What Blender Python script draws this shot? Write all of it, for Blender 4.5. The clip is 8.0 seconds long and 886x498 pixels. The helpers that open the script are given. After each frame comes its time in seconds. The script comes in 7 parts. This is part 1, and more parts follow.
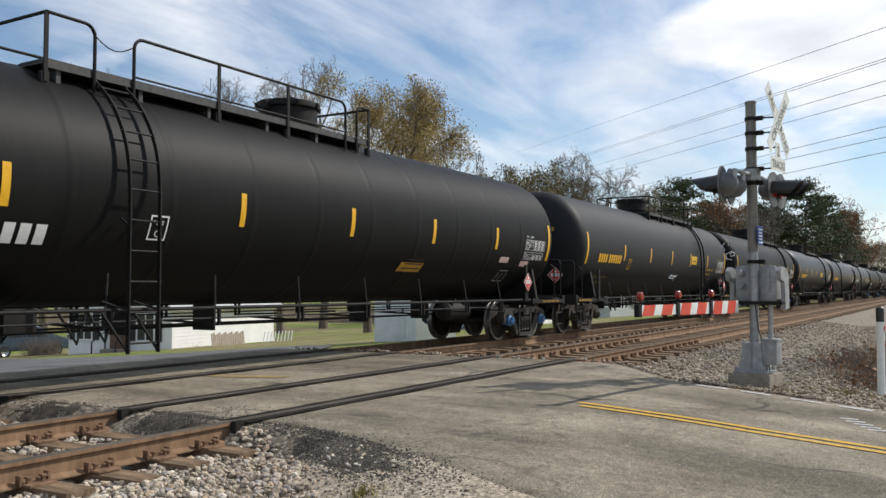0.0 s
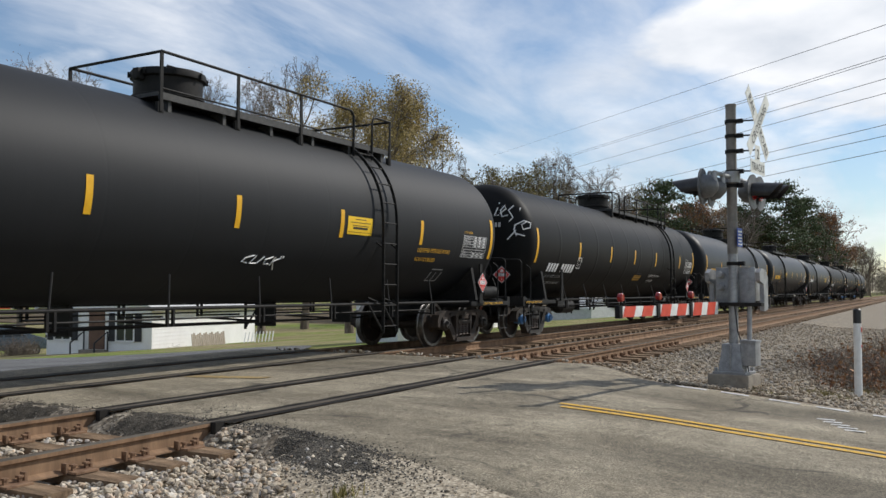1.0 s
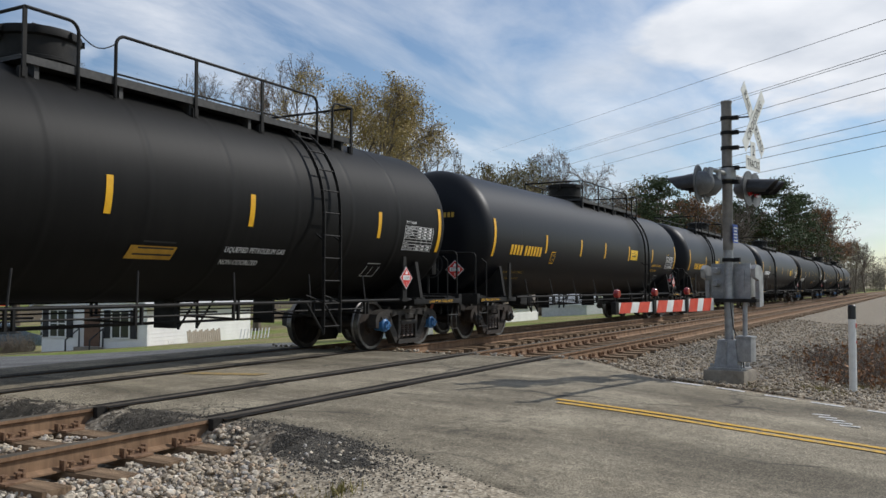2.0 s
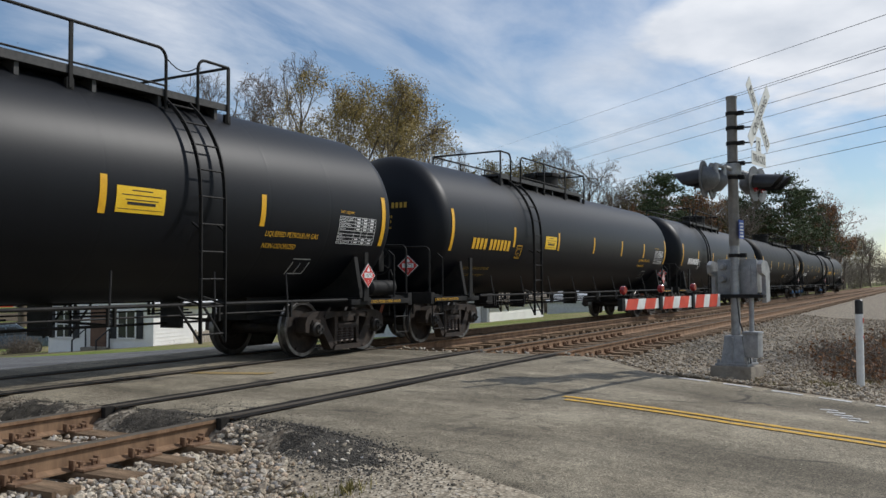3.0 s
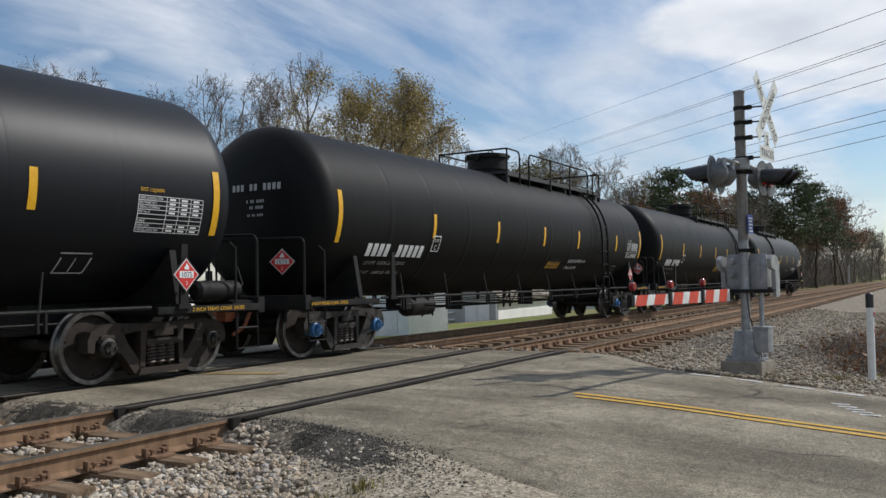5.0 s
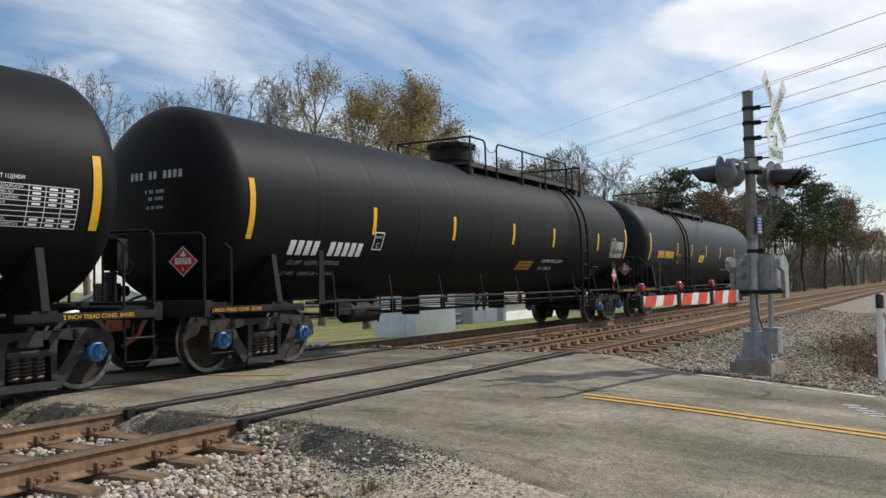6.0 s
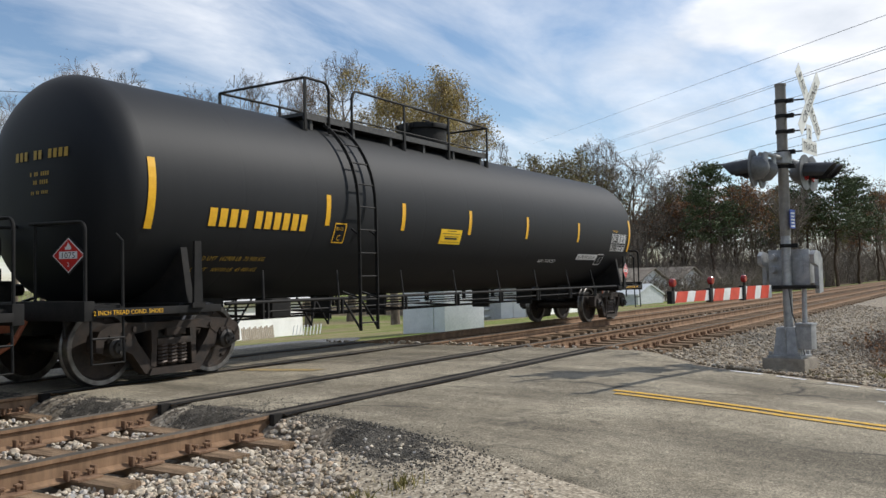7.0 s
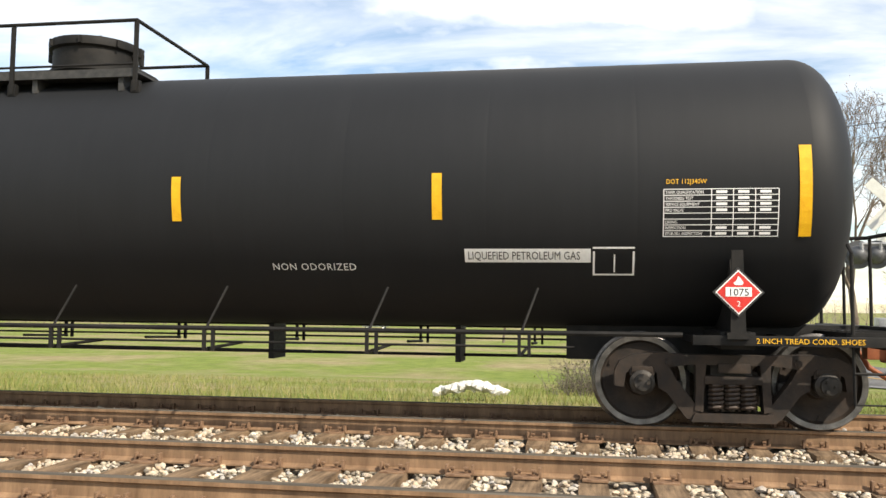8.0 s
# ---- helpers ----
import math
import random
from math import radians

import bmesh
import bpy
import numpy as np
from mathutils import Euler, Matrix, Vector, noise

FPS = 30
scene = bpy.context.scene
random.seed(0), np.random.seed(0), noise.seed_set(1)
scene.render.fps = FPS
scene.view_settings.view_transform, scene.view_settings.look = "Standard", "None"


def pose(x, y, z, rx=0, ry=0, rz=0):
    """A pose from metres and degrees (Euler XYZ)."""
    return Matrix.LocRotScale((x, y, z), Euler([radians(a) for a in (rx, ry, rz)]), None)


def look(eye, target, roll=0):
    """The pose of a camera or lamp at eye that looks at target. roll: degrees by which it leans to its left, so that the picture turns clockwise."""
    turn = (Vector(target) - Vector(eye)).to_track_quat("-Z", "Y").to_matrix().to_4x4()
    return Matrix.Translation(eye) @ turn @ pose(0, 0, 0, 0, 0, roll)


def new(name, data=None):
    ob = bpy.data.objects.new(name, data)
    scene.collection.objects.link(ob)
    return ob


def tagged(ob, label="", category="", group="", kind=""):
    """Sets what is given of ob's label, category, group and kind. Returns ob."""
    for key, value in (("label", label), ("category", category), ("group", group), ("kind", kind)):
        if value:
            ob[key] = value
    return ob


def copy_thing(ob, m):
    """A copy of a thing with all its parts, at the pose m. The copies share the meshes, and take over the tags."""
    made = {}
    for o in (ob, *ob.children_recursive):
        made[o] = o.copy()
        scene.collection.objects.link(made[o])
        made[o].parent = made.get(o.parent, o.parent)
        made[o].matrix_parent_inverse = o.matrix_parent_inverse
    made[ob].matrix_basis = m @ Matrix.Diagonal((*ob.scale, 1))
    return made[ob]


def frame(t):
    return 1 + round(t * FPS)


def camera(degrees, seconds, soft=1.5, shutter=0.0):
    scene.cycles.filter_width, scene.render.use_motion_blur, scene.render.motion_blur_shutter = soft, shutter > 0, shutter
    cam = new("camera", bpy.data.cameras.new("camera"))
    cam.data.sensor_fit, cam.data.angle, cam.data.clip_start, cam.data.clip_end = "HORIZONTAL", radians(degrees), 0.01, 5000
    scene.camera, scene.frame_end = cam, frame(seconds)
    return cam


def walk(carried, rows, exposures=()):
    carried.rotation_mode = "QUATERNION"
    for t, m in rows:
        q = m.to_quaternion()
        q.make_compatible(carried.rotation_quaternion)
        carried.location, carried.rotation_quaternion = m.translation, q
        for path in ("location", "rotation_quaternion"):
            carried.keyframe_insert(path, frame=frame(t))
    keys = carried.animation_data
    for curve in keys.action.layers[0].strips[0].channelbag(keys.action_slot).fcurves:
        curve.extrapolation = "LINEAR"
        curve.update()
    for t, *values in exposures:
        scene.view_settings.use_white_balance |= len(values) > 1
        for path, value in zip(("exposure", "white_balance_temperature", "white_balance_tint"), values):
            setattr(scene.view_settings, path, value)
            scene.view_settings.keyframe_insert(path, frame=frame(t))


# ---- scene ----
# ======================================================================
# Camera: hand-held at a level crossing, turning after the last car.
# World: x along the tracks, y across them, z = 0 at the rail heads.
# ======================================================================
cam = camera(54.55, 8.0, soft=1.5)
PATH = [
    (0.0, pose(0.029, -0.012, 1.163, 92.71, 0.06, -59.38)),
    (0.5, pose(0.026, -0.014, 1.163, 92.80, 0.08, -59.78)),
    (1.0, pose(0.030, -0.017, 1.163, 92.76, -0.10, -60.58)),
    (1.5, pose(0.017, -0.016, 1.163, 92.61, -0.16, -60.90)),
    (3.0, pose(0.002, 0.001, 1.163, 92.39, 0.41, -60.56)),
    (3.5, pose(-0.003, 0.002, 1.163, 92.35, 0.67, -60.40)),
    (4.0, pose(-0.000, -0.004, 1.163, 92.15, 1.02, -60.24)),
    (4.5, pose(-0.008, -0.002, 1.163, 92.22, 1.05, -60.08)),
    (6.0, pose(-0.020, 0.012, 1.163, 92.37, 1.12, -59.51)),
    (6.5, pose(-0.023, 0.013, 1.163, 92.17, 1.24, -58.61)),
    (7.0, pose(-0.030, 0.028, 1.163, 92.12, 1.21, -57.66)),
    (7.1, pose(-0.073, 0.064, 1.163, 92.21, 1.04, -56.55)),
    (7.2, pose(-0.115, 0.100, 1.163, 92.31, 0.75, -53.82)),
    (7.3, pose(-0.158, 0.136, 1.163, 92.58, 1.38, -50.49)),
    (7.4, pose(-0.200, 0.172, 1.163, 92.83, 1.23, -46.35)),
    (7.5, pose(-0.243, 0.208, 1.163, 92.89, 1.36, -40.68)),
    (7.6, pose(-0.219, 0.172, 1.163, 93.18, 1.27, -32.36)),
    (7.7, pose(-0.195, 0.137, 1.163, 93.73, 1.48, -22.39)),
    (7.8, pose(-0.171, 0.101, 1.163, 94.17, 1.68, -12.18)),
    (7.9, pose(-0.147, 0.065, 1.163, 94.01, 0.20, -1.27)),
    (8.0, pose(-0.123, 0.029, 1.163, 93.89, -0.59, 9.03)),
]
walk(cam, PATH, [(0.0, 0.12, 6450, 10), (1.5, -0.08, 6300, 10), (3.0, -0.22, 6200, 10), (4.5, -0.22, 6200, 10), (6.0, 0.0, 6300, 10), (7.0, 0.12, 6350, 10), (7.5, 0.26, 6400, 10), (7.8, 0.5, 6950, 10), (8.0, 0.87, 7300, 10)])

# ---------------------------------------------------------------- light
SUN_TO = Vector((0.88, -0.66, 1.0)).normalized()
SUN_ELEV = math.asin(SUN_TO.z)
SUN_AZ = math.atan2(SUN_TO.x, SUN_TO.y)


def make_world():
    w = bpy.data.worlds.new("sky")
    w.use_nodes = True
    nt = w.node_tree
    nt.nodes.clear()
    out = nt.nodes.new("ShaderNodeOutputWorld")
    bg = nt.nodes.new("ShaderNodeBackground")
    sky = nt.nodes.new("ShaderNodeTexSky")
    sky.sky_type = "NISHITA"
    sky.sun_disc = False
    sky.sun_elevation = SUN_ELEV
    sky.sun_rotation = SUN_AZ
    sky.air_density, sky.dust_density, sky.ozone_density = 1.1, 0.3, 3.0
    # thin streaky cloud and heaped cloud, on a flat layer overhead
    tc = nt.nodes.new("ShaderNodeTexCoord")
    sep = nt.nodes.new("ShaderNodeSeparateXYZ")
    nt.links.new(tc.outputs["Generated"], sep.inputs[0])
    den = nt.nodes.new("ShaderNodeMath")
    den.operation = "MAXIMUM"
    den.inputs[1].default_value = 0.0
    nt.links.new(sep.outputs["Z"], den.inputs[0])
    add = nt.nodes.new("ShaderNodeMath")
    add.operation = "ADD"
    add.inputs[1].default_value = 0.16
    nt.links.new(den.outputs[0], add.inputs[0])
    flat = nt.nodes.new("ShaderNodeVectorMath")
    flat.operation = "DIVIDE"
    comb = nt.nodes.new("ShaderNodeCombineXYZ")
    for k in range(3):
        nt.links.new(add.outputs[0], comb.inputs[k])
    nt.links.new(tc.outputs["Generated"], flat.inputs[0])
    nt.links.new(comb.outputs[0], flat.inputs[1])
    mp = nt.nodes.new("ShaderNodeMapping")
    mp.inputs["Rotation"].default_value = (0, 0, radians(38))
    mp.inputs["Scale"].default_value = (0.75, 1.9, 1.0)
    mp.inputs["Location"].default_value = (0.6, 0.35, 0.0)
    nt.links.new(flat.outputs[0], mp.inputs[0])
    n1 = nt.nodes.new("ShaderNodeTexNoise")
    n1.inputs["Scale"].default_value = 1.15
    n1.inputs["Detail"].default_value = 9
    n1.inputs["Roughness"].default_value = 0.58
    n1.inputs["Distortion"].default_value = 0.35
    nt.links.new(mp.outputs[0], n1.inputs["Vector"])
    r1 = nt.nodes.new("ShaderNodeValToRGB")
    r1.color_ramp.elements[0].position = 0.40
    r1.color_ramp.elements[1].position = 0.74
    r1.color_ramp.elements[0].color = (0.02, 0.02, 0.02, 1)
    r1.color_ramp.elements[1].color = (0.92, 0.92, 0.92, 1)
    nt.links.new(n1.outputs["Fac"], r1.inputs[0])
    n2 = nt.nodes.new("ShaderNodeTexNoise")
    n2.inputs["Scale"].default_value = 0.8
    n2.inputs["Detail"].default_value = 10
    n2.inputs["Roughness"].default_value = 0.5
    nt.links.new(flat.outputs[0], n2.inputs["Vector"])
    r2 = nt.nodes.new("ShaderNodeValToRGB")
    r2.color_ramp.elements[0].position = 0.55
    r2.color_ramp.elements[1].position = 0.63
    nt.links.new(n2.outputs["Fac"], r2.inputs[0])
    mx = nt.nodes.new("ShaderNodeMath")
    mx.operation = "MAXIMUM"
    nt.links.new(r1.outputs[0], mx.inputs[0])
    nt.links.new(r2.outputs[0], mx.inputs[1])
    n3 = nt.nodes.new("ShaderNodeTexNoise")
    n3.inputs["Scale"].default_value = 2.6
    n3.inputs["Detail"].default_value = 6
    nt.links.new(flat.outputs[0], n3.inputs["Vector"])
    r3 = nt.nodes.new("ShaderNodeValToRGB")
    r3.color_ramp.elements[0].position = 0.3
    r3.color_ramp.elements[1].position = 0.65
    r3.color_ramp.elements[0].color = (6.2, 6.6, 7.2, 1)
    r3.color_ramp.elements[1].color = (9.6, 9.6, 9.7, 1)
    nt.links.new(n3.outputs["Fac"], r3.inputs[0])
    mix = nt.nodes.new("ShaderNodeMix")
    mix.data_type = "RGBA"
    nt.links.new(mx.outputs[0], mix.inputs["Factor"])
    nt.links.new(sky.outputs[0], mix.inputs["A"])
    nt.links.new(r3.outputs[0], mix.inputs["B"])
    nt.links.new(mix.outputs["Result"], bg.inputs["Color"])
    bg.inputs["Strength"].default_value = 0.11
    nt.links.new(bg.outputs[0], out.inputs[0])
    scene.world = w


make_world()
sun = new("sun", bpy.data.lights.new("sun", "SUN"))
sun.data.energy, sun.data.angle, sun.data.color = 3.6, radians(0.55), (1.0, 0.95, 0.87)
sun.matrix_world = look(SUN_TO * 100, (0, 0, 0))


# ------------------------------------------------------------ materials
def nodes_of(name, rough=0.7, metal=0.0, spec=0.5):
    m = bpy.data.materials.new(name)
    m.use_nodes = True
    nt = m.node_tree
    b = nt.nodes["Principled BSDF"]
    b.inputs["Roughness"].default_value = rough
    b.inputs["Metallic"].default_value = metal
    b.inputs["Specular IOR Level"].default_value = spec
    return m, nt, b


def noise_tex(nt, scale, detail=6, rough=0.6, coords="Object", stretch=None, dist=0.0):
    tc = nt.nodes.new("ShaderNodeTexCoord")
    src = tc.outputs[coords]
    if stretch:
        mp = nt.nodes.new("ShaderNodeMapping")
        mp.inputs["Scale"].default_value = stretch
        nt.links.new(src, mp.inputs[0])
        src = mp.outputs[0]
    n = nt.nodes.new("ShaderNodeTexNoise")
    n.inputs["Scale"].default_value = scale
    n.inputs["Detail"].default_value = detail
    n.inputs["Roughness"].default_value = rough
    n.inputs["Distortion"].default_value = dist
    nt.links.new(src, n.inputs["Vector"])
    return n.outputs["Fac"]


def ramp(nt, fac, stops):
    r = nt.nodes.new("ShaderNodeValToRGB")
    while len(r.color_ramp.elements) < len(stops):
        r.color_ramp.elements.new(0.5)
    for e, (p, c) in zip(r.color_ramp.elements, stops):
        e.position = p
        e.color = (*c, 1) if len(c) == 3 else c
    nt.links.new(fac, r.inputs[0])
    return r.outputs[0]


def mixc(nt, fac, a, b, mode="MIX"):
    m = nt.nodes.new("ShaderNodeMix")
    m.data_type = "RGBA"
    m.blend_type = mode
    for key, v in (("Factor", fac), ("A", a), ("B", b)):
        if isinstance(v, (int, float)):
            m.inputs[key].default_value = v
        elif isinstance(v, tuple):
            m.inputs[key].default_value = (*v, 1)
        else:
            nt.links.new(v, m.inputs[key])
    return m.outputs["Result"]


def bump(nt, b, height, strength=0.3, dist=0.01):
    n = nt.nodes.new("ShaderNodeBump")
    n.inputs["Strength"].default_value = strength
    n.inputs["Distance"].default_value = dist
    nt.links.new(height, n.inputs["Height"])
    nt.links.new(n.outputs[0], b.inputs["Normal"])


def grey(v):
    return (v, v, v)


def simple(name, c1, c2, scale=6.0, rough=0.7, metal=0.0, bumps=0.15, spec=0.5, coords="Object", stretch=None, island=0.0, bdist=0.01):
    """Two tones by coarse noise, with fine noise over it and a little relief."""
    m, nt, b = nodes_of(name, rough, metal, spec)
    big = noise_tex(nt, scale, 5, 0.6, coords, stretch)
    fine = noise_tex(nt, scale * 9, 4, 0.7, coords, stretch)
    col = ramp(nt, big, [(0.35, c1), (0.66, c2)])
    col = mixc(nt, 0.35, col, ramp(nt, fine, [(0.3, grey(0.25)), (0.7, grey(0.78))]), "OVERLAY")
    if island:
        g = nt.nodes.new("ShaderNodeNewGeometry")
        col = mixc(nt, island, col, ramp(nt, g.outputs["Random Per Island"], [(0.0, grey(0.12)), (1.0, grey(0.9))]), "OVERLAY")
    nt.links.new(col, b.inputs["Base Color"])
    rr = ramp(nt, fine, [(0.3, grey(max(rough - 0.12, 0.03))), (0.7, grey(min(rough + 0.12, 1)))])
    nt.links.new(rr, b.inputs["Roughness"])
    if bumps:
        bump(nt, b, fine, bumps, bdist)
    return m


def paint_black(name, base, rough, dust, streak, spec):
    """Weathered black tank paint: vertical streaks, dust along the top, soft gloss."""
    m, nt, b = nodes_of(name, rough, 0.0, spec)
    run = noise_tex(nt, 3.2, 6, 0.65, "Object", (3.0, 0.25, 0.25))
    blot = noise_tex(nt, 0.9, 6, 0.6)
    fine = noise_tex(nt, 40, 4, 0.6)
    col = mixc(nt, ramp(nt, run, [(0.42, grey(0.0)), (0.72, grey(streak))]), base, dust)
    col = mixc(nt, ramp(nt, blot, [(0.4, grey(0.0)), (0.75, grey(streak))]), col, tuple(0.6 * v for v in base))
    nt.links.new(col, b.inputs["Base Color"])
    rr = mixc(nt, ramp(nt, run, [(0.35, grey(0.0)), (0.7, grey(1.0))]), grey(rough), grey(rough + 0.01))
    nt.links.new(rr, b.inputs["Roughness"])
    bump(nt, b, mixc(nt, 0.25, blot, fine), 0.12, 0.012)
    return m


M = {}
M["tank_matte"] = paint_black("tank_paint_matte", (0.0085, 0.0084, 0.0083), 0.55, (0.016, 0.0156, 0.015), 0.5, 0.13)
M["tank_satin"] = paint_black("tank_paint_satin", (0.0125, 0.0136, 0.0155), 0.6, (0.018, 0.0194, 0.0215), 0.35, 0.25)
M["tank_gloss"] = paint_black("tank_paint_gloss", (0.0042, 0.0054, 0.0082), 0.47, (0.0075, 0.009, 0.0125), 0.3, 0.25)
M["black_steel"] = simple("black_steel", (0.009, 0.009, 0.009), (0.02, 0.0185, 0.017), 5, 0.65, 0.0, 0.15, 0.2)
M["grating"] = simple("walkway_grating", (0.02, 0.02, 0.02), (0.05, 0.048, 0.045), 12, 0.6)
M["grime_steel"] = simple("greasy_cast_steel", (0.016, 0.014, 0.012), (0.05, 0.042, 0.035), 7, 0.62, 0.2, 0.3)
M["rust_dark"] = simple("rusty_wheel_plate", (0.013, 0.0095, 0.0075), (0.042, 0.027, 0.018), 6, 0.75, 0.1, 0.2)
M["wheel_rim"] = simple("polished_wheel_rim", (0.10, 0.095, 0.09), (0.2, 0.19, 0.18), 10, 0.38, 0.8, 0.05)
M["spring"] = simple("coil_spring_steel", (0.03, 0.022, 0.018), (0.08, 0.055, 0.04), 9, 0.55, 0.3)
M["yellow_reflector"] = simple("yellow_reflective_tape", (0.70, 0.36, 0.008), (0.78, 0.43, 0.015), 14, 0.42, 0, 0.03)
M["yellow_paint"] = simple("yellow_lettering", (0.72, 0.38, 0.012), (0.82, 0.46, 0.02), 20, 0.6, 0, 0.02)
M["yellow_sign"] = simple("yellow_notice", (0.82, 0.50, 0.012), (0.88, 0.56, 0.02), 9, 0.5, 0, 0.02)
M["white_letter"] = simple("white_lettering", (0.76, 0.76, 0.75), (0.86, 0.86, 0.85), 20, 0.6, 0, 0.02)
M["white_dull"] = simple("faded_white_lettering", (0.4, 0.4, 0.39), (0.55, 0.55, 0.54), 20, 0.6, 0, 0.02)
M["yellow_dull"] = simple("faded_yellow_lettering", (0.4, 0.25, 0.03), (0.52, 0.33, 0.04), 20, 0.6, 0, 0.02)
M["orange_panel"] = simple("faded_orange_stencil", (0.38, 0.2, 0.015), (0.55, 0.3, 0.03), 5, 0.6, 0, 0.02)
M["pink_panel"] = simple("faded_pink_label", (0.55, 0.36, 0.34), (0.66, 0.5, 0.47), 8, 0.6, 0, 0.02)
M["placard_red"] = simple("placard_red", (0.52, 0.02, 0.015), (0.62, 0.035, 0.025), 12, 0.4, 0, 0.02)
M["black_print"] = simple("black_print", (0.012, 0.012, 0.012), (0.02, 0.02, 0.02), 20, 0.6, 0, 0.0)
M["orange_steel"] = simple("orange_red_coupler", (0.2, 0.05, 0.02), (0.3, 0.09, 0.03), 8, 0.7)
M["blue_cap"] = simple("blue_bearing_cap", (0.03, 0.12, 0.3), (0.06, 0.2, 0.42), 14, 0.4)
M["rail_side"] = simple("rusty_rail_side", (0.15, 0.09, 0.052), (0.3, 0.188, 0.11), 2.0, 0.85, 0.0, 0.15, 0.3, stretch=(2.2, 1.0, 0.4))
M["rail_top"] = simple("worn_rail_head", (0.06, 0.052, 0.043), (0.13, 0.112, 0.09), 2.5, 0.88, 0.0, 0.1, 0.12, stretch=(0.3, 8.0, 1.0))
M["tie"] = simple("weathered_creosote_tie", (0.075, 0.05, 0.032), (0.27, 0.185, 0.115), 3.0, 0.9, 0, 0.5, 0.2, stretch=(5.0, 0.7, 3.0), bdist=0.02)
M["tie_plate"] = simple("rusty_tie_plate", (0.12, 0.068, 0.042), (0.27, 0.17, 0.105), 12, 0.88, 0, 0.25, 0.2)


def ballast_mat(name, tones, mean):
    m, nt, b = nodes_of(name, 0.88, 0, 0.25)
    g = nt.nodes.new("ShaderNodeNewGeometry")
    col = ramp(nt, g.outputs["Random Per Island"], tones)
    f = noise_tex(nt, 30, 5, 0.7)
    big = noise_tex(nt, 0.7, 4, 0.6)
    col = mixc(nt, 0.5, col, ramp(nt, f, [(0.3, grey(0.3)), (0.7, grey(0.75))]), "OVERLAY")
    col = mixc(nt, ramp(nt, big, [(0.4, grey(0.0)), (0.75, grey(0.45))]), col, mean)
    nt.links.new(col, b.inputs["Base Color"])
    bump(nt, b, f, 0.4, 0.006)
    return m


M["stone"] = ballast_mat("ballast_stone", [(0.0, (0.15, 0.13, 0.105)), (0.25, (0.4, 0.335, 0.25)), (0.5, (0.58, 0.5, 0.385)), (0.7, (0.36, 0.35, 0.335)), (0.85, (0.5, 0.36, 0.24)), (1.0, (0.72, 0.66, 0.55))], (0.33, 0.265, 0.19))
M["bank_stone"] = ballast_mat("bank_stone", [(0.0, (0.15, 0.118, 0.083)), (0.3, (0.34, 0.275, 0.195)), (0.6, (0.46, 0.385, 0.28)), (0.85, (0.33, 0.305, 0.27)), (1.0, (0.6, 0.52, 0.4))], (0.27, 0.215, 0.152))
M["white_rock"] = ballast_mat("white_riprap", [(0.0, (0.5, 0.5, 0.48)), (1.0, (0.78, 0.77, 0.74))], (0.55, 0.53, 0.5))


def speckle_ground(name, tones, scale, patch, patch_at, cell=60.0, rough=0.92, bumps=0.6):
    """Loose grains: voronoi cells in several tones under broad patches."""
    m, nt, b = nodes_of(name, rough, 0, 0.2)
    tc = nt.nodes.new("ShaderNodeTexCoord")
    v = nt.nodes.new("ShaderNodeTexVoronoi")
    v.inputs["Scale"].default_value = cell
    nt.links.new(tc.outputs["Object"], v.inputs["Vector"])
    sepc = nt.nodes.new("ShaderNodeSeparateColor")
    nt.links.new(v.outputs["Color"], sepc.inputs[0])
    col = ramp(nt, sepc.outputs[0], tones)
    # Shade in the gaps between grains, multiplied into the colour.
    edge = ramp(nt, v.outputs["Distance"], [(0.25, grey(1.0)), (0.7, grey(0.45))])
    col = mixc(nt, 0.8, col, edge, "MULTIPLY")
    big = noise_tex(nt, scale, 7, 0.62)
    col = mixc(nt, ramp(nt, big, patch_at), col, patch)
    nt.links.new(col, b.inputs["Base Color"])
    bump(nt, b, mixc(nt, 0.4, v.outputs["Distance"], noise_tex(nt, cell * 1.4, 3)), bumps, 0.012)
    return m


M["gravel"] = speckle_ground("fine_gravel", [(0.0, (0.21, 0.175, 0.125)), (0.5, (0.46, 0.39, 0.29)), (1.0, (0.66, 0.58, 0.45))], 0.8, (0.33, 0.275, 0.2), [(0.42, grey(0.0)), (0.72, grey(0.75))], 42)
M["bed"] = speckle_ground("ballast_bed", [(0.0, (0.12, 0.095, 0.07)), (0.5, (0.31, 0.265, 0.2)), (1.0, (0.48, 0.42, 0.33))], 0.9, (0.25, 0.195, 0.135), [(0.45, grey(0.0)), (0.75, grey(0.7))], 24)


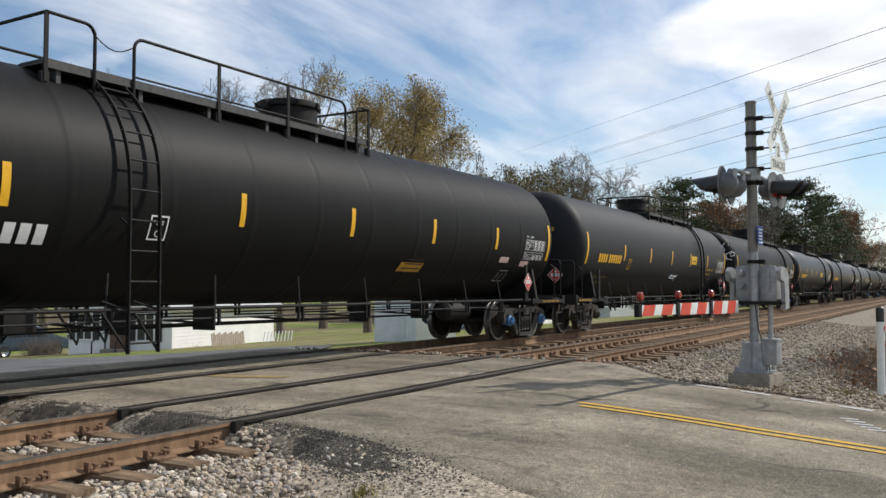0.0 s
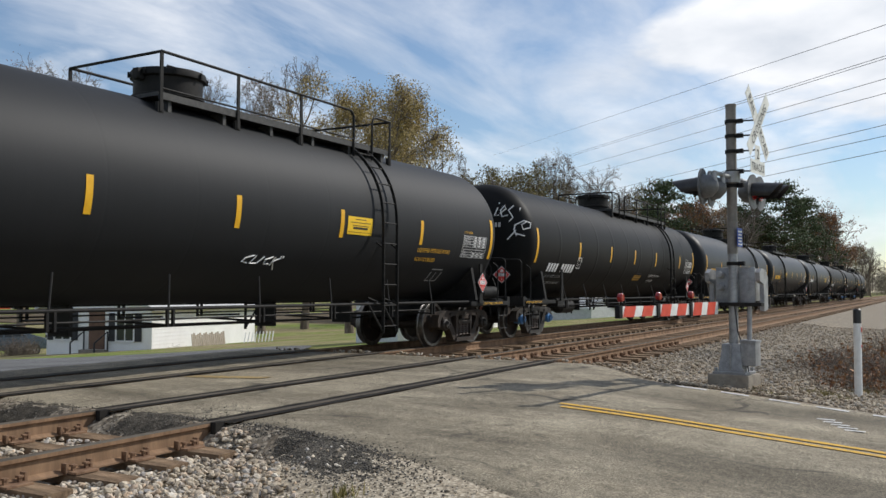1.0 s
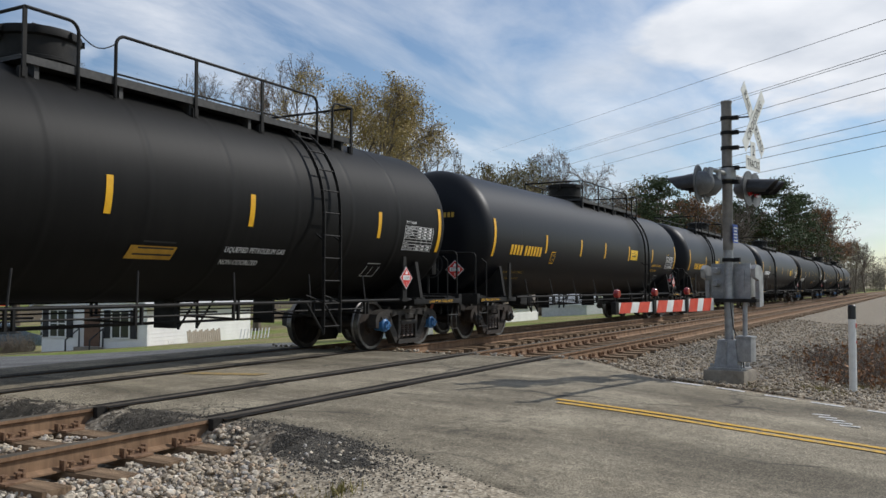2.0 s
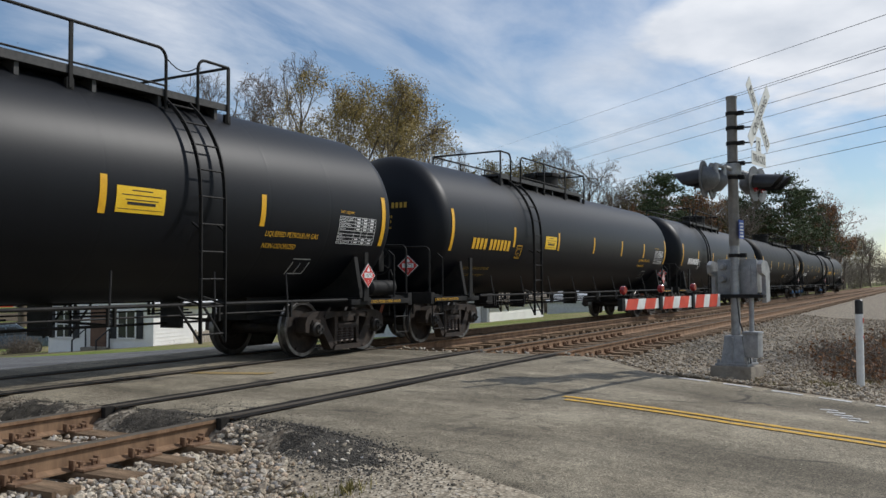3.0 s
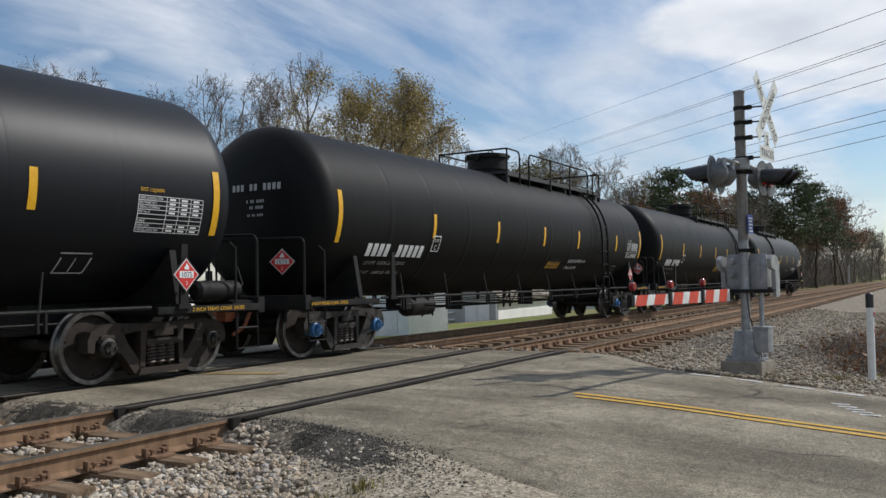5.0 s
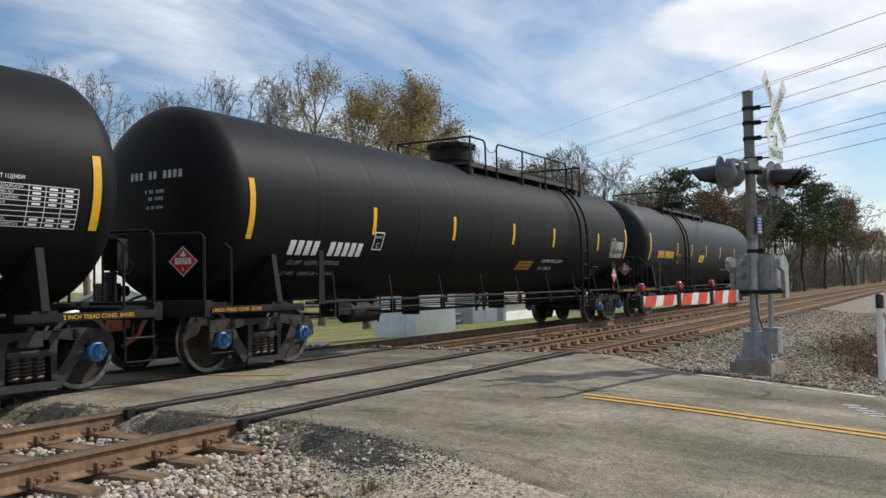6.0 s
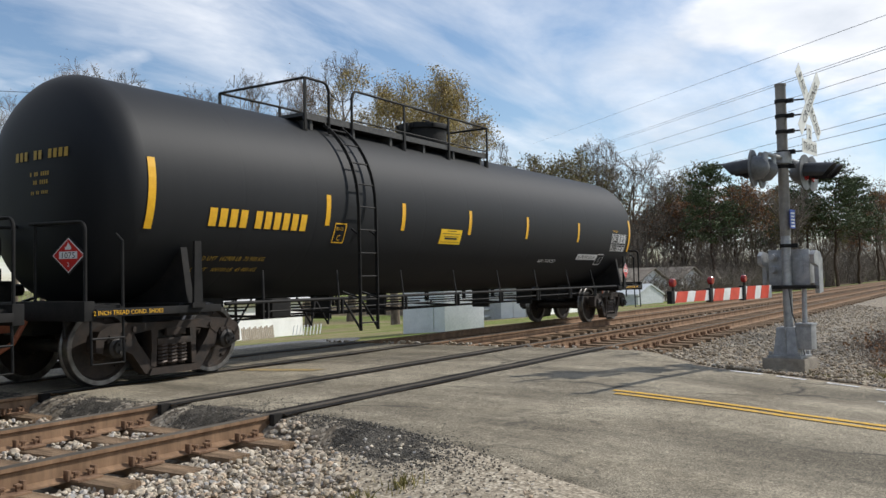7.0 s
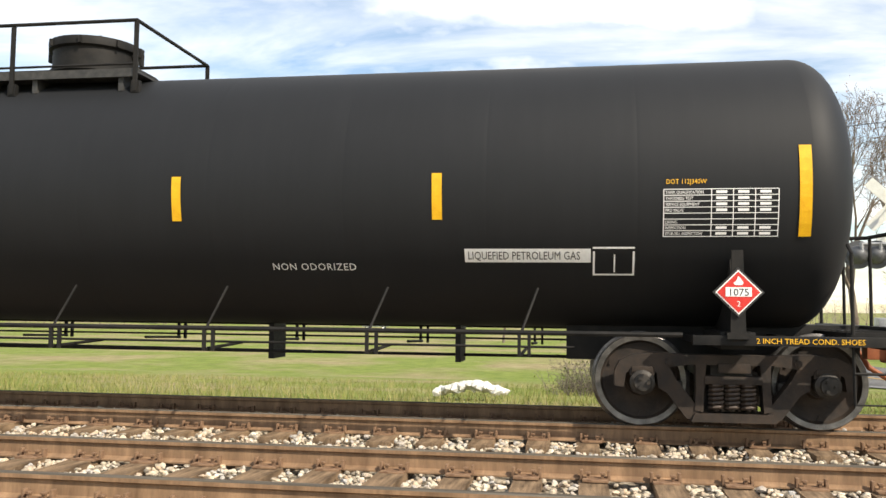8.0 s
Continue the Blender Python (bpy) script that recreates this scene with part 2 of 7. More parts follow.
def asphalt_mat(name, dark, light, crackw):
    m, nt, b = nodes_of(name, 0.9, 0, 0.25)
    agg = noise_tex(nt, 60, 5, 0.9)
    mid = noise_tex(nt, 1.1, 8, 0.65)
    lanes = noise_tex(nt, 0.5, 6, 0.6, "Object", (1.6, 0.35, 1.0), 0.4)
    col = ramp(nt, mid, [(0.3, dark), (0.68, light)])
    col = mixc(nt, ramp(nt, lanes, [(0.46, grey(0.0)), (0.66, grey(0.7))]), col, tuple(0.45 * v for v in dark))
    col = mixc(nt, 0.8, col, ramp(nt, agg, [(0.4, grey(0.06)), (0.62, grey(0.92))]), "OVERLAY")
    chip = noise_tex(nt, 11, 9, 0.85)
    col = mixc(nt, 0.6, col, ramp(nt, chip, [(0.34, grey(0.16)), (0.5, grey(0.5)), (0.68, grey(0.82))]), "OVERLAY")
    pale = noise_tex(nt, 26, 3, 0.6)
    col = mixc(nt, ramp(nt, pale, [(0.68, grey(0.0)), (0.74, grey(0.6))]), col, tuple(min(1.9 * v, 0.6) for v in light))
    tc = nt.nodes.new("ShaderNodeTexCoord")
    wob = nt.nodes.new("ShaderNodeTexNoise")
    wob.inputs["Scale"].default_value = 1.6
    wob.inputs["Detail"].default_value = 5
    nt.links.new(tc.outputs["Object"], wob.inputs["Vector"])
    ad = nt.nodes.new("ShaderNodeVectorMath")
    ad.operation = "MULTIPLY_ADD"
    nt.links.new(wob.outputs["Color"], ad.inputs[0])
    ad.inputs[1].default_value = (0.9, 0.9, 0.0)
    nt.links.new(tc.outputs["Object"], ad.inputs[2])
    v = nt.nodes.new("ShaderNodeTexVoronoi")
    v.feature = "DISTANCE_TO_EDGE"
    v.inputs["Scale"].default_value = 0.42
    nt.links.new(ad.outputs[0], v.inputs["Vector"])
    crack = ramp(nt, v.outputs["Distance"], [(0.0, grey(1.0)), (crackw, grey(0.0))])
    worn = ramp(nt, noise_tex(nt, 0.9, 4), [(0.45, grey(0.0)), (0.62, grey(0.85))])
    cr = mixc(nt, 1.0, crack, worn, "MULTIPLY")
    col = mixc(nt, cr, col, (0.02, 0.019, 0.018))
    nt.links.new(col, b.inputs["Base Color"])
    bump(nt, b, mixc(nt, 0.5, agg, mid), 0.35, 0.006)
    return m


M["asphalt"] = asphalt_mat("worn_grey_asphalt", (0.18, 0.152, 0.107), (0.36, 0.314, 0.23), 0.022)
M["asphalt_far"] = asphalt_mat("road_asphalt", (0.12, 0.118, 0.115), (0.17, 0.168, 0.165), 0.004)
M["asphalt_new"] = simple("crumbled_dark_asphalt", (0.045, 0.04, 0.033), (0.13, 0.114, 0.09), 9.0, 0.95, 0, 0.9, 0.2, bdist=0.02)
M["dark_grit"] = ballast_mat("dark_asphalt_grit", [(0.0, (0.06, 0.056, 0.05)), (0.6, (0.11, 0.1, 0.086)), (0.9, (0.18, 0.16, 0.13)), (1.0, (0.36, 0.32, 0.26))], (0.1, 0.09, 0.076))
M["rubber"] = simple("flangeway_rubber", (0.012, 0.011, 0.0105), (0.035, 0.032, 0.028), 4.0, 0.95, 0, 0.4, 0.08)


def road_paint(name, c, worn_c):
    m, nt, b = nodes_of(name, 0.75, 0, 0.3)
    f = noise_tex(nt, 16, 7, 0.75)
    nt.links.new(mixc(nt, ramp(nt, f, [(0.46, grey(0.0)), (0.62, grey(0.9))]), c, worn_c), b.inputs["Base Color"])
    return m


M["road_yellow"] = road_paint("worn_yellow_road_paint", (0.62, 0.36, 0.04), (0.3, 0.22, 0.11))
M["road_yellow_faint"] = road_paint("faded_yellow_road_paint", (0.36, 0.25, 0.09), (0.19, 0.17, 0.13))
M["road_white"] = road_paint("worn_white_road_paint", (0.62, 0.61, 0.58), (0.26, 0.25, 0.23))


def grass_mat():
    m, nt, b = nodes_of("spring_grass_and_bare_soil", 0.95, 0, 0.1)
    a = noise_tex(nt, 0.12, 6, 0.6)
    p = noise_tex(nt, 0.8, 7, 0.65)
    f = noise_tex(nt, 24, 4, 0.8)
    green = ramp(nt, p, [(0.3, (0.11, 0.15, 0.03)), (0.7, (0.2, 0.24, 0.06))])
    straw = ramp(nt, p, [(0.3, (0.2, 0.165, 0.085)), (0.7, (0.3, 0.26, 0.14))])
    col = mixc(nt, ramp(nt, a, [(0.44, grey(0.0)), (0.6, grey(1.0))]), green, straw)
    col = mixc(nt, 0.5, col, ramp(nt, f, [(0.3, grey(0.25)), (0.7, grey(0.8))]), "OVERLAY")
    nt.links.new(col, b.inputs["Base Color"])
    bump(nt, b, f, 0.8, 0.04)
    return m


M["grass"] = grass_mat()
M["forest_floor"] = simple("leaf_litter", (0.06, 0.045, 0.028), (0.13, 0.1, 0.06), 0.4, 0.95, 0, 0.6, 0.1)
M["bark"] = simple("grey_brown_bark", (0.09, 0.07, 0.054), (0.2, 0.165, 0.13), 3.0, 0.95, 0, 0.5, 0.15, stretch=(1, 1, 0.25))
M["twig"] = simple("bare_twigs", (0.12, 0.1, 0.082), (0.22, 0.188, 0.158), 0.6, 0.95, 0, 0, 0.1)
M["pine_bark"] = simple("pine_bark", (0.06, 0.043, 0.034), (0.12, 0.085, 0.065), 3.0, 0.95, 0, 0.4, 0.15)


def leaf_mat(name, c1, c2, c3):
    m, nt, b = nodes_of(name, 0.7, 0, 0.25)
    g = nt.nodes.new("ShaderNodeNewGeometry")
    nt.links.new(ramp(nt, g.outputs["Random Per Island"], [(0.0, c1), (0.5, c2), (1.0, c3)]), b.inputs["Base Color"])
    return m


M["bud"] = leaf_mat("ochre_spring_buds", (0.22, 0.16, 0.062), (0.37, 0.28, 0.11), (0.47, 0.37, 0.17))
M["olive_bud"] = leaf_mat("olive_spring_buds", (0.1, 0.085, 0.035), (0.18, 0.15, 0.06), (0.26, 0.21, 0.09))
M["bud_red"] = leaf_mat("red_brown_buds", (0.16, 0.075, 0.035), (0.27, 0.125, 0.055), (0.33, 0.18, 0.08))
M["needle"] = leaf_mat("pine_needles", (0.04, 0.055, 0.025), (0.075, 0.1, 0.045), (0.11, 0.14, 0.065))
M["scrub_leaf"] = leaf_mat("young_scrub_leaves", (0.06, 0.08, 0.015), (0.12, 0.14, 0.03), (0.17, 0.18, 0.05))
M["siding_white"] = simple("white_house_siding", (0.78, 0.77, 0.74), (0.86, 0.85, 0.82), 1.2, 0.7, 0, 0.05)
# Darker copy of the siding: shade put into the colour of gable ends.
M["siding_shaded"] = simple("shaded_house_siding", (0.34, 0.34, 0.33), (0.43, 0.43, 0.42), 1.2, 0.75, 0, 0.05)
M["trim_white"] = simple("white_trim", (0.72, 0.71, 0.69), (0.8, 0.79, 0.77), 2, 0.6, 0, 0.03)
M["shingle"] = simple("asphalt_shingle_roof", (0.17, 0.14, 0.11), (0.29, 0.25, 0.2), 1.5, 0.92, 0, 0.4)
M["roof_white"] = simple("pale_roof_sheet", (0.5, 0.5, 0.49), (0.62, 0.62, 0.6), 1.5, 0.6, 0, 0.1)
M["door_brown"] = simple("brown_door", (0.1, 0.05, 0.03), (0.16, 0.085, 0.05), 3, 0.6)
M["shutter"] = simple("dark_shutter", (0.012, 0.012, 0.014), (0.025, 0.025, 0.028), 6, 0.6)
M["window_glass"] = nodes_of("dark_window_glass", 0.08, 0, 0.6)[0]
M["window_glass"].node_tree.nodes["Principled BSDF"].inputs["Base Color"].default_value = (0.03, 0.035, 0.04, 1)
M["fence_wood"] = simple("weathered_fence_boards", (0.26, 0.22, 0.17), (0.42, 0.36, 0.28), 2.5, 0.9, 0, 0.3, stretch=(4, 4, 0.4))
M["cabinet"] = simple("pale_grey_steel_cabinet", (0.56, 0.58, 0.60), (0.66, 0.68, 0.70), 1.6, 0.5, 0.0, 0.05)
M["galv"] = simple("galvanised_steel", (0.25, 0.255, 0.26), (0.4, 0.405, 0.41), 7, 0.5, 0.55, 0.1)
M["mast"] = simple("weathered_steel_mast", (0.16, 0.145, 0.125), (0.27, 0.25, 0.225), 3, 0.6, 0.35, 0.15)
M["concrete"] = simple("stained_concrete", (0.19, 0.16, 0.125), (0.31, 0.275, 0.22), 3.5, 0.92, 0, 0.35)
M["signal_black"] = simple("black_signal_hood", (0.012, 0.012, 0.013), (0.028, 0.028, 0.03), 6, 0.42, 0, 0.05)
M["signal_back"] = simple("grey_signal_background", (0.07, 0.072, 0.075), (0.13, 0.132, 0.135), 6, 0.45, 0, 0.05)
M["lens_red"] = nodes_of("red_lens", 0.12, 0, 0.6)[0]
M["lens_red"].node_tree.nodes["Principled BSDF"].inputs["Base Color"].default_value = (0.26, 0.012, 0.014, 1)
M["sign_white"] = simple("white_sign_sheet", (0.68, 0.68, 0.62), (0.78, 0.78, 0.72), 5, 0.45, 0, 0.02)
M["gate_white"] = simple("white_gate_sheeting", (0.66, 0.66, 0.63), (0.78, 0.78, 0.75), 8, 0.5, 0, 0.02)
M["gate_red"] = simple("red_gate_sheeting", (0.55, 0.05, 0.025), (0.68, 0.08, 0.04), 8, 0.5, 0, 0.02)
M["sign_blue"] = simple("blue_notice", (0.02, 0.06, 0.32), (0.03, 0.09, 0.4), 12, 0.5, 0, 0.02)
M["van_blue"] = simple("slate_blue_car_paint", (0.08, 0.11, 0.14), (0.1, 0.13, 0.165), 2, 0.28, 0.4, 0)
M["car_silver"] = simple("silver_car_paint", (0.4, 0.41, 0.42), (0.48, 0.49, 0.5), 2, 0.3, 0.5, 0)
M["tyre"] = simple("tyre_rubber", (0.012, 0.012, 0.012), (0.025, 0.025, 0.025), 10, 0.85)
M["alloy"] = simple("alloy_rim", (0.45, 0.45, 0.46), (0.6, 0.6, 0.6), 10, 0.35, 0.8)
M["cable"] = simple("black_cable", (0.015, 0.015, 0.016), (0.03, 0.03, 0.032), 4, 0.6)
M["pole_wood"] = simple("utility_pole_wood", (0.1, 0.075, 0.055), (0.18, 0.14, 0.105), 3, 0.9, 0, 0.3)
M["greenhouse"] = simple("dull_polycarbonate", (0.46, 0.48, 0.48), (0.58, 0.6, 0.6), 3, 0.35)


# ------------------------------------------------------- building tools
def box(bm, x0, x1, y0, y1, z0, z1, mi=0, bevel=0.0, m=None):
    vs = [bm.verts.new((x, y, z)) for x in (x0, x1) for y in (y0, y1) for z in (z0, z1)]
    idx = [(0, 1, 3, 2), (4, 6, 7, 5), (0, 4, 5, 1), (2, 3, 7, 6), (0, 2, 6, 4), (1, 5, 7, 3)]
    fs = [bm.faces.new([vs[i] for i in f]) for f in idx]
    for f in fs:
        f.material_index = mi
    if m is not None:
        bmesh.ops.transform(bm, matrix=m, verts=vs)
    if bevel:
        es = {e for f in fs for e in f.edges}
        bmesh.ops.bevel(bm, geom=list(es), offset=bevel, segments=2, affect="EDGES", profile=0.7)
    return vs


def ring(bm, c, a, b, r, n):
    return [bm.verts.new(c + (a * math.cos(2 * math.pi * i / n) + b * math.sin(2 * math.pi * i / n)) * r) for i in range(n)]


def axes(d):
    d = d.normalized()
    up = Vector((0, 0, 1)) if abs(d.z) < 0.9 else Vector((1, 0, 0))
    a = d.cross(up).normalized()
    return a, d.cross(a).normalized()


def tube(bm, pts, r, n=8, mi=0, caps=True, r1=None):
    """A round bar along points; r1 is the radius at the far end."""
    pts = [Vector(p) for p in pts]
    last, k = None, len(pts)
    for i, p in enumerate(pts):
        d = pts[min(i + 1, k - 1)] - pts[max(i - 1, 0)]
        a, b = axes(d)
        if last is not None:
            a = (last - d.normalized() * last.dot(d.normalized())).normalized()
            b = d.normalized().cross(a)
        last = a
        rad = r if r1 is None else r + (r1 - r) * i / max(k - 1, 1)
        cur = ring(bm, p, a, b, rad, n)
        if i:
            for j in range(n):
                f = bm.faces.new((prev[j], prev[(j + 1) % n], cur[(j + 1) % n], cur[j]))
                f.material_index, f.smooth = mi, True
        elif caps:
            bm.faces.new(list(reversed(cur))).material_index = mi
        prev = cur
    if caps:
        bm.faces.new(prev).material_index = mi


def arc(c, r, a0, a1, plane="xz", n=6):
    """Points of an arc in a plane, degrees."""
    out = []
    for i in range(n + 1):
        a = radians(a0 + (a1 - a0) * i / n)
        u, v = r * math.cos(a), r * math.sin(a)
        out.append(Vector((c[0] + u, c[1], c[2] + v)) if plane == "xz" else Vector((c[0], c[1] + u, c[2] + v)) if plane == "yz" else Vector((c[0] + u, c[1] + v, c[2])))
    return out


def lathe(bm, prof, axis="x", n=48, mi=0, origin=(0, 0, 0), smooth=True, mis=None):
    """Turn a profile of (along, radius) about an axis."""
    o = Vector(origin)
    A = {"x": Vector((1, 0, 0)), "y": Vector((0, 1, 0)), "z": Vector((0, 0, 1))}[axis]
    a, b = {"x": (Vector((0, 1, 0)), Vector((0, 0, 1))), "y": (Vector((0, 0, 1)), Vector((1, 0, 0))), "z": (Vector((1, 0, 0)), Vector((0, 1, 0)))}[axis]
    prev = None
    for k, (u, r) in enumerate(prof):
        c = o + A * u
        cur = [bm.verts.new(c)] if r < 1e-5 else ring(bm, c, a, b, r, n)
        if prev is not None:
            for j in range(n):
                q = [prev[j % len(prev)], prev[(j + 1) % len(prev)], cur[(j + 1) % len(cur)], cur[j % len(cur)]]
                q = list(dict.fromkeys(q))
                if len(q) > 2:
                    f = bm.faces.new(q)
                    f.smooth, f.material_index = smooth, (mis[k - 1] if mis else mi)
        prev = cur


def extrude_poly(bm, pts, plane, lo, hi, mi=0):
    """A flat outline given depth. plane xz: depth along y."""
    def at(p, d):
        return (p[0], d, p[1]) if plane == "xz" else (d, p[0], p[1]) if plane == "yz" else (p[0], p[1], d)
    a = [bm.verts.new(at(p, lo)) for p in pts]
    b = [bm.verts.new(at(p, hi)) for p in pts]
    n = len(pts)
    for f in (bm.faces.new(a), bm.faces.new(list(reversed(b)))):
        f.material_index = mi
    for i in range(n):
        bm.faces.new((a[i], b[i], b[(i + 1) % n], a[(i + 1) % n])).material_index = mi


def mesh_of(bm, name, mats, sharp=None):
    bmesh.ops.recalc_face_normals(bm, faces=bm.faces)
    me = bpy.data.meshes.new(name)
    bm.to_mesh(me)
    bm.free()
    for mt in mats if isinstance(mats, (list, tuple)) else [mats]:
        me.materials.append(mt)
    if sharp:
        me.set_sharp_from_angle(angle=radians(sharp))
    return me


CACHE = {}


def part(name, bm, material, parent, label="", loc=None, sharp=35):
    """One mesh object under a thing or a part. bm may be a mesh that is shared."""
    me = bm if isinstance(bm, bpy.types.Mesh) else mesh_of(bm, name, material, sharp)
    ob = new(name, me)
    ob.parent = parent
    if loc is not None:
        ob.matrix_basis = loc if isinstance(loc, Matrix) else Matrix.Translation(loc)
    if label:
        tagged(ob, label=label)
    return ob


def shared(key, builder, material, sharp=35):
    if key not in CACHE:
        bm = bmesh.new()
        builder(bm)
        CACHE[key] = mesh_of(bm, key, material, sharp)
    return CACHE[key]


def thing(name, m, label, category, group="", kind=""):
    ob = new(name)
    ob.empty_display_size = 0.2
    ob.matrix_basis = m
    return tagged(ob, label, category, group, kind)


def solid(name, bm, mats, label, category="", group="", kind="", m=None, sharp=35):
    ob = new(name, mesh_of(bm, name, mats, sharp))
    if m is not None:
        ob.matrix_basis = m
    return tagged(ob, label, category, group, kind)


def text_mesh(body, size, shear=0.0, spacing=1.0, align="LEFT", squeeze=1.0):
    """Vertices and faces of a word in the built-in font, flat in x and y."""
    key = ("text", body, size, shear, spacing, align, squeeze)
    if key not in CACHE:
        cu = bpy.data.curves.new("word", "FONT")
        cu.body, cu.size, cu.shear, cu.space_character, cu.align_x = body, size, shear, spacing, align
        cu.resolution_u = 2
        ob = bpy.data.objects.new("word", cu)
        me = bpy.data.meshes.new_from_object(ob)
        CACHE[key] = ([Vector((v.co.x * squeeze, v.co.y, 0)) for v in me.vertices], [list(p.vertices) for p in me.polygons])
        bpy.data.objects.remove(ob)
        bpy.data.meshes.remove(me)
    return CACHE[key]


# -------------------------------------------------------------- terrain
AROUND = 1.12  # degrees by which the surroundings are turned against the tracks


def around(x, y):
    """A place off the railway, turned clockwise about the crossing's corner."""
    c, s_ = math.cos(radians(AROUND)), math.sin(radians(AROUND))
    return x * c + y * s_, y * c - x * s_


def smooth_step(a, b, v):
    t = min(max((v - a) / (b - a), 0.0), 1.0)
    return t * t * (3 - 2 * t)


def far_fall(y):
    return 0.067 * (min(max(y, 12.8), 46.0) - 12.8)


def ground_z(x, y):
    """The natural ground: a low shoulder by the tracks, falling away behind them."""
    z = -0.36 - far_fall(y) - 0.45 * smooth_step(13.4, 11.5, y) * smooth_step(-30, -15, y)
    rough = 0.03 + 0.25 * smooth_step(60, 160, math.hypot(x, y))
    z += rough * noise.noise((x * 0.11, y * 0.11, 0.3))
    return z


def road_mid(y):
    """The x of the road's middle where it crosses the tracks."""
    return 7.25 + 0.47 * y - 0.0335 * y * y


def road_z(x, y):
    """The crossing is level with the rail heads and falls off on both sides."""
    if y < 5.0:
        return -0.02 - 0.33 * smooth_step(5.2, -2.5, y)
    if y > 11.6:
        return -0.02 - 0.36 * smooth_step(11.4, 15.0, y) - 0.067 * max(y - 14.0, 0)
    return -0.018


def grid_mesh(name, xs, ys, zf, mat, label, category="ground", kind="structure"):
    vs = [(x, y, zf(x, y)) for y in ys for x in xs]
    n = len(xs)
    fs = [(j * n + i, j * n + i + 1, (j + 1) * n + i + 1, (j + 1) * n + i) for j in range(len(ys) - 1) for i in range(n - 1)]
    me = bpy.data.meshes.new(name)
    me.from_pydata(vs, [], fs)
    me.materials.append(mat)
    me.shade_smooth()
    return tagged(new(name, me), label, category, kind=kind)


def spread(near, far, n, first):
    """Steps that grow with distance, on both sides of zero."""
    q = [first * i for i in range(int(near / first) + 1)]
    k = (far / near) ** (1 / n)
    q += [near * k ** i for i in range(1, n + 1)]
    return sorted({-v for v in q} | set(q))


grid_mesh("ground", spread(60, 2600, 26, 2.0), [v for v in spread(60, 2600, 26, 2.0)], ground_z, M["grass"],
          "spring grass and straw-coloured soil falling away behind the railway", "ground")

# ------------------------------------------------------- tracks and road
RAIL_Y = {"C": 5.54, "B": 7.04, "A": 9.03, "D": 10.53}
TRACK_Y = (6.29, 9.78)
XL, XR = 5.72, 13.6


def left_edge(y):
    return 5.72 - 0.5 * smooth_step(5.0, 3.0, y) - 0.42 * max(3.2 - y, 0) if y < 9 else 5.72 - 0.25 * (y - 9)


def right_edge(y):
    if y > 8:
        return 13.6 + 0.5 * max(y - 11.5, 0)
    return 13.6 - 1.8 * smooth_step(5.0, 3.0, y) - 0.25 * max(2.9 - y, 0)


def bed_z(x, y):
    if y < 5.2:
        z = -0.245 - 0.16 * smooth_step(4.9, 3.0, y) - 0.012 * max(3.0 - y, 0)
    elif y < 11.4:
        z = -0.245 - 0.04 * (1 - abs(y - 8.03) / 1.0 if abs(y - 8.03) < 1.0 else 0)
    else:
        z = -0.24 - 0.38 * smooth_step(11.4, 13.2, y)
    z += 0.018 * noise.noise((x * 1.3, y * 1.3, 0)) + 0.25 * math.exp(-((x - 12.8) ** 2 + (y - 2.45) ** 2) / 1.8)
    lo, hi = left_edge(y), right_edge(y)
    under = road_z(x, y) - 0.02
    near = max(smooth_step(lo - 0.35, lo + 0.1, x) if x < 9 else 0, smooth_step(hi + 0.8, hi + 0.05, x) if x >= 9 else 0)
    return z * (1 - near) + under * near


def shoulder_z(x, y):
    base = -0.30 + 0.05 * smooth_step(2, 4.2, y) - 0.015 * max(2 - y, 0) + 0.03 * noise.noise((x * 0.9, y * 0.9, 4))
    lo = left_edge(y)
    near = smooth_step(lo - 1.5, lo + 0.1, x)
    return base * (1 - near) + (road_z(x, y) - 0.014) * near


def steps(a, b, d):
    n = max(int(round((b - a) / d)), 1)
    return [a + (b - a) * i / n for i in range(n + 1)]


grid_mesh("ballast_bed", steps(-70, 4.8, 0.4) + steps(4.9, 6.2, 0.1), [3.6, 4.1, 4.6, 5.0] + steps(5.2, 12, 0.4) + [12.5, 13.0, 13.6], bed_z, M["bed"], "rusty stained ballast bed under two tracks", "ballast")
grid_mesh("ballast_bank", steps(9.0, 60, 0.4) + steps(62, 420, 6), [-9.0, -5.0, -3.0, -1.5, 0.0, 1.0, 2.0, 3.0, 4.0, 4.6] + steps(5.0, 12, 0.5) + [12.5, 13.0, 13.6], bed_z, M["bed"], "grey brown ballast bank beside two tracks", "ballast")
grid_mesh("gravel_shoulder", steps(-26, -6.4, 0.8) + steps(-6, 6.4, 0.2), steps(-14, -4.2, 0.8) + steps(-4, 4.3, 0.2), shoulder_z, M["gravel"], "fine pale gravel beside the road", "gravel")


def strip(name, ys, lo, hi, zf, mat, label, n=14, lift=0.0, category="road", kind="structure"):
    vs, fs = [], []
    for y in ys:
        for i in range(n + 1):
            x = lo(y) + (hi(y) - lo(y)) * i / n
            vs.append((x, y, zf(x, y) + lift))
    for j in range(len(ys) - 1):
        for i in range(n):
            a = j * (n + 1) + i
            fs.append((a, a + 1, a + n + 2, a + n + 1))
    me = bpy.data.meshes.new(name)
    me.from_pydata(vs, [], fs)
    me.materials.append(mat)
    me.shade_smooth()
    return tagged(new(name, me), label, category, kind=kind)


def wob(y, k):
    return 0.10 * noise.noise((y * 1.7, k, 0.0)) + 0.05 * noise.noise((y * 6.0, k, 3.0))


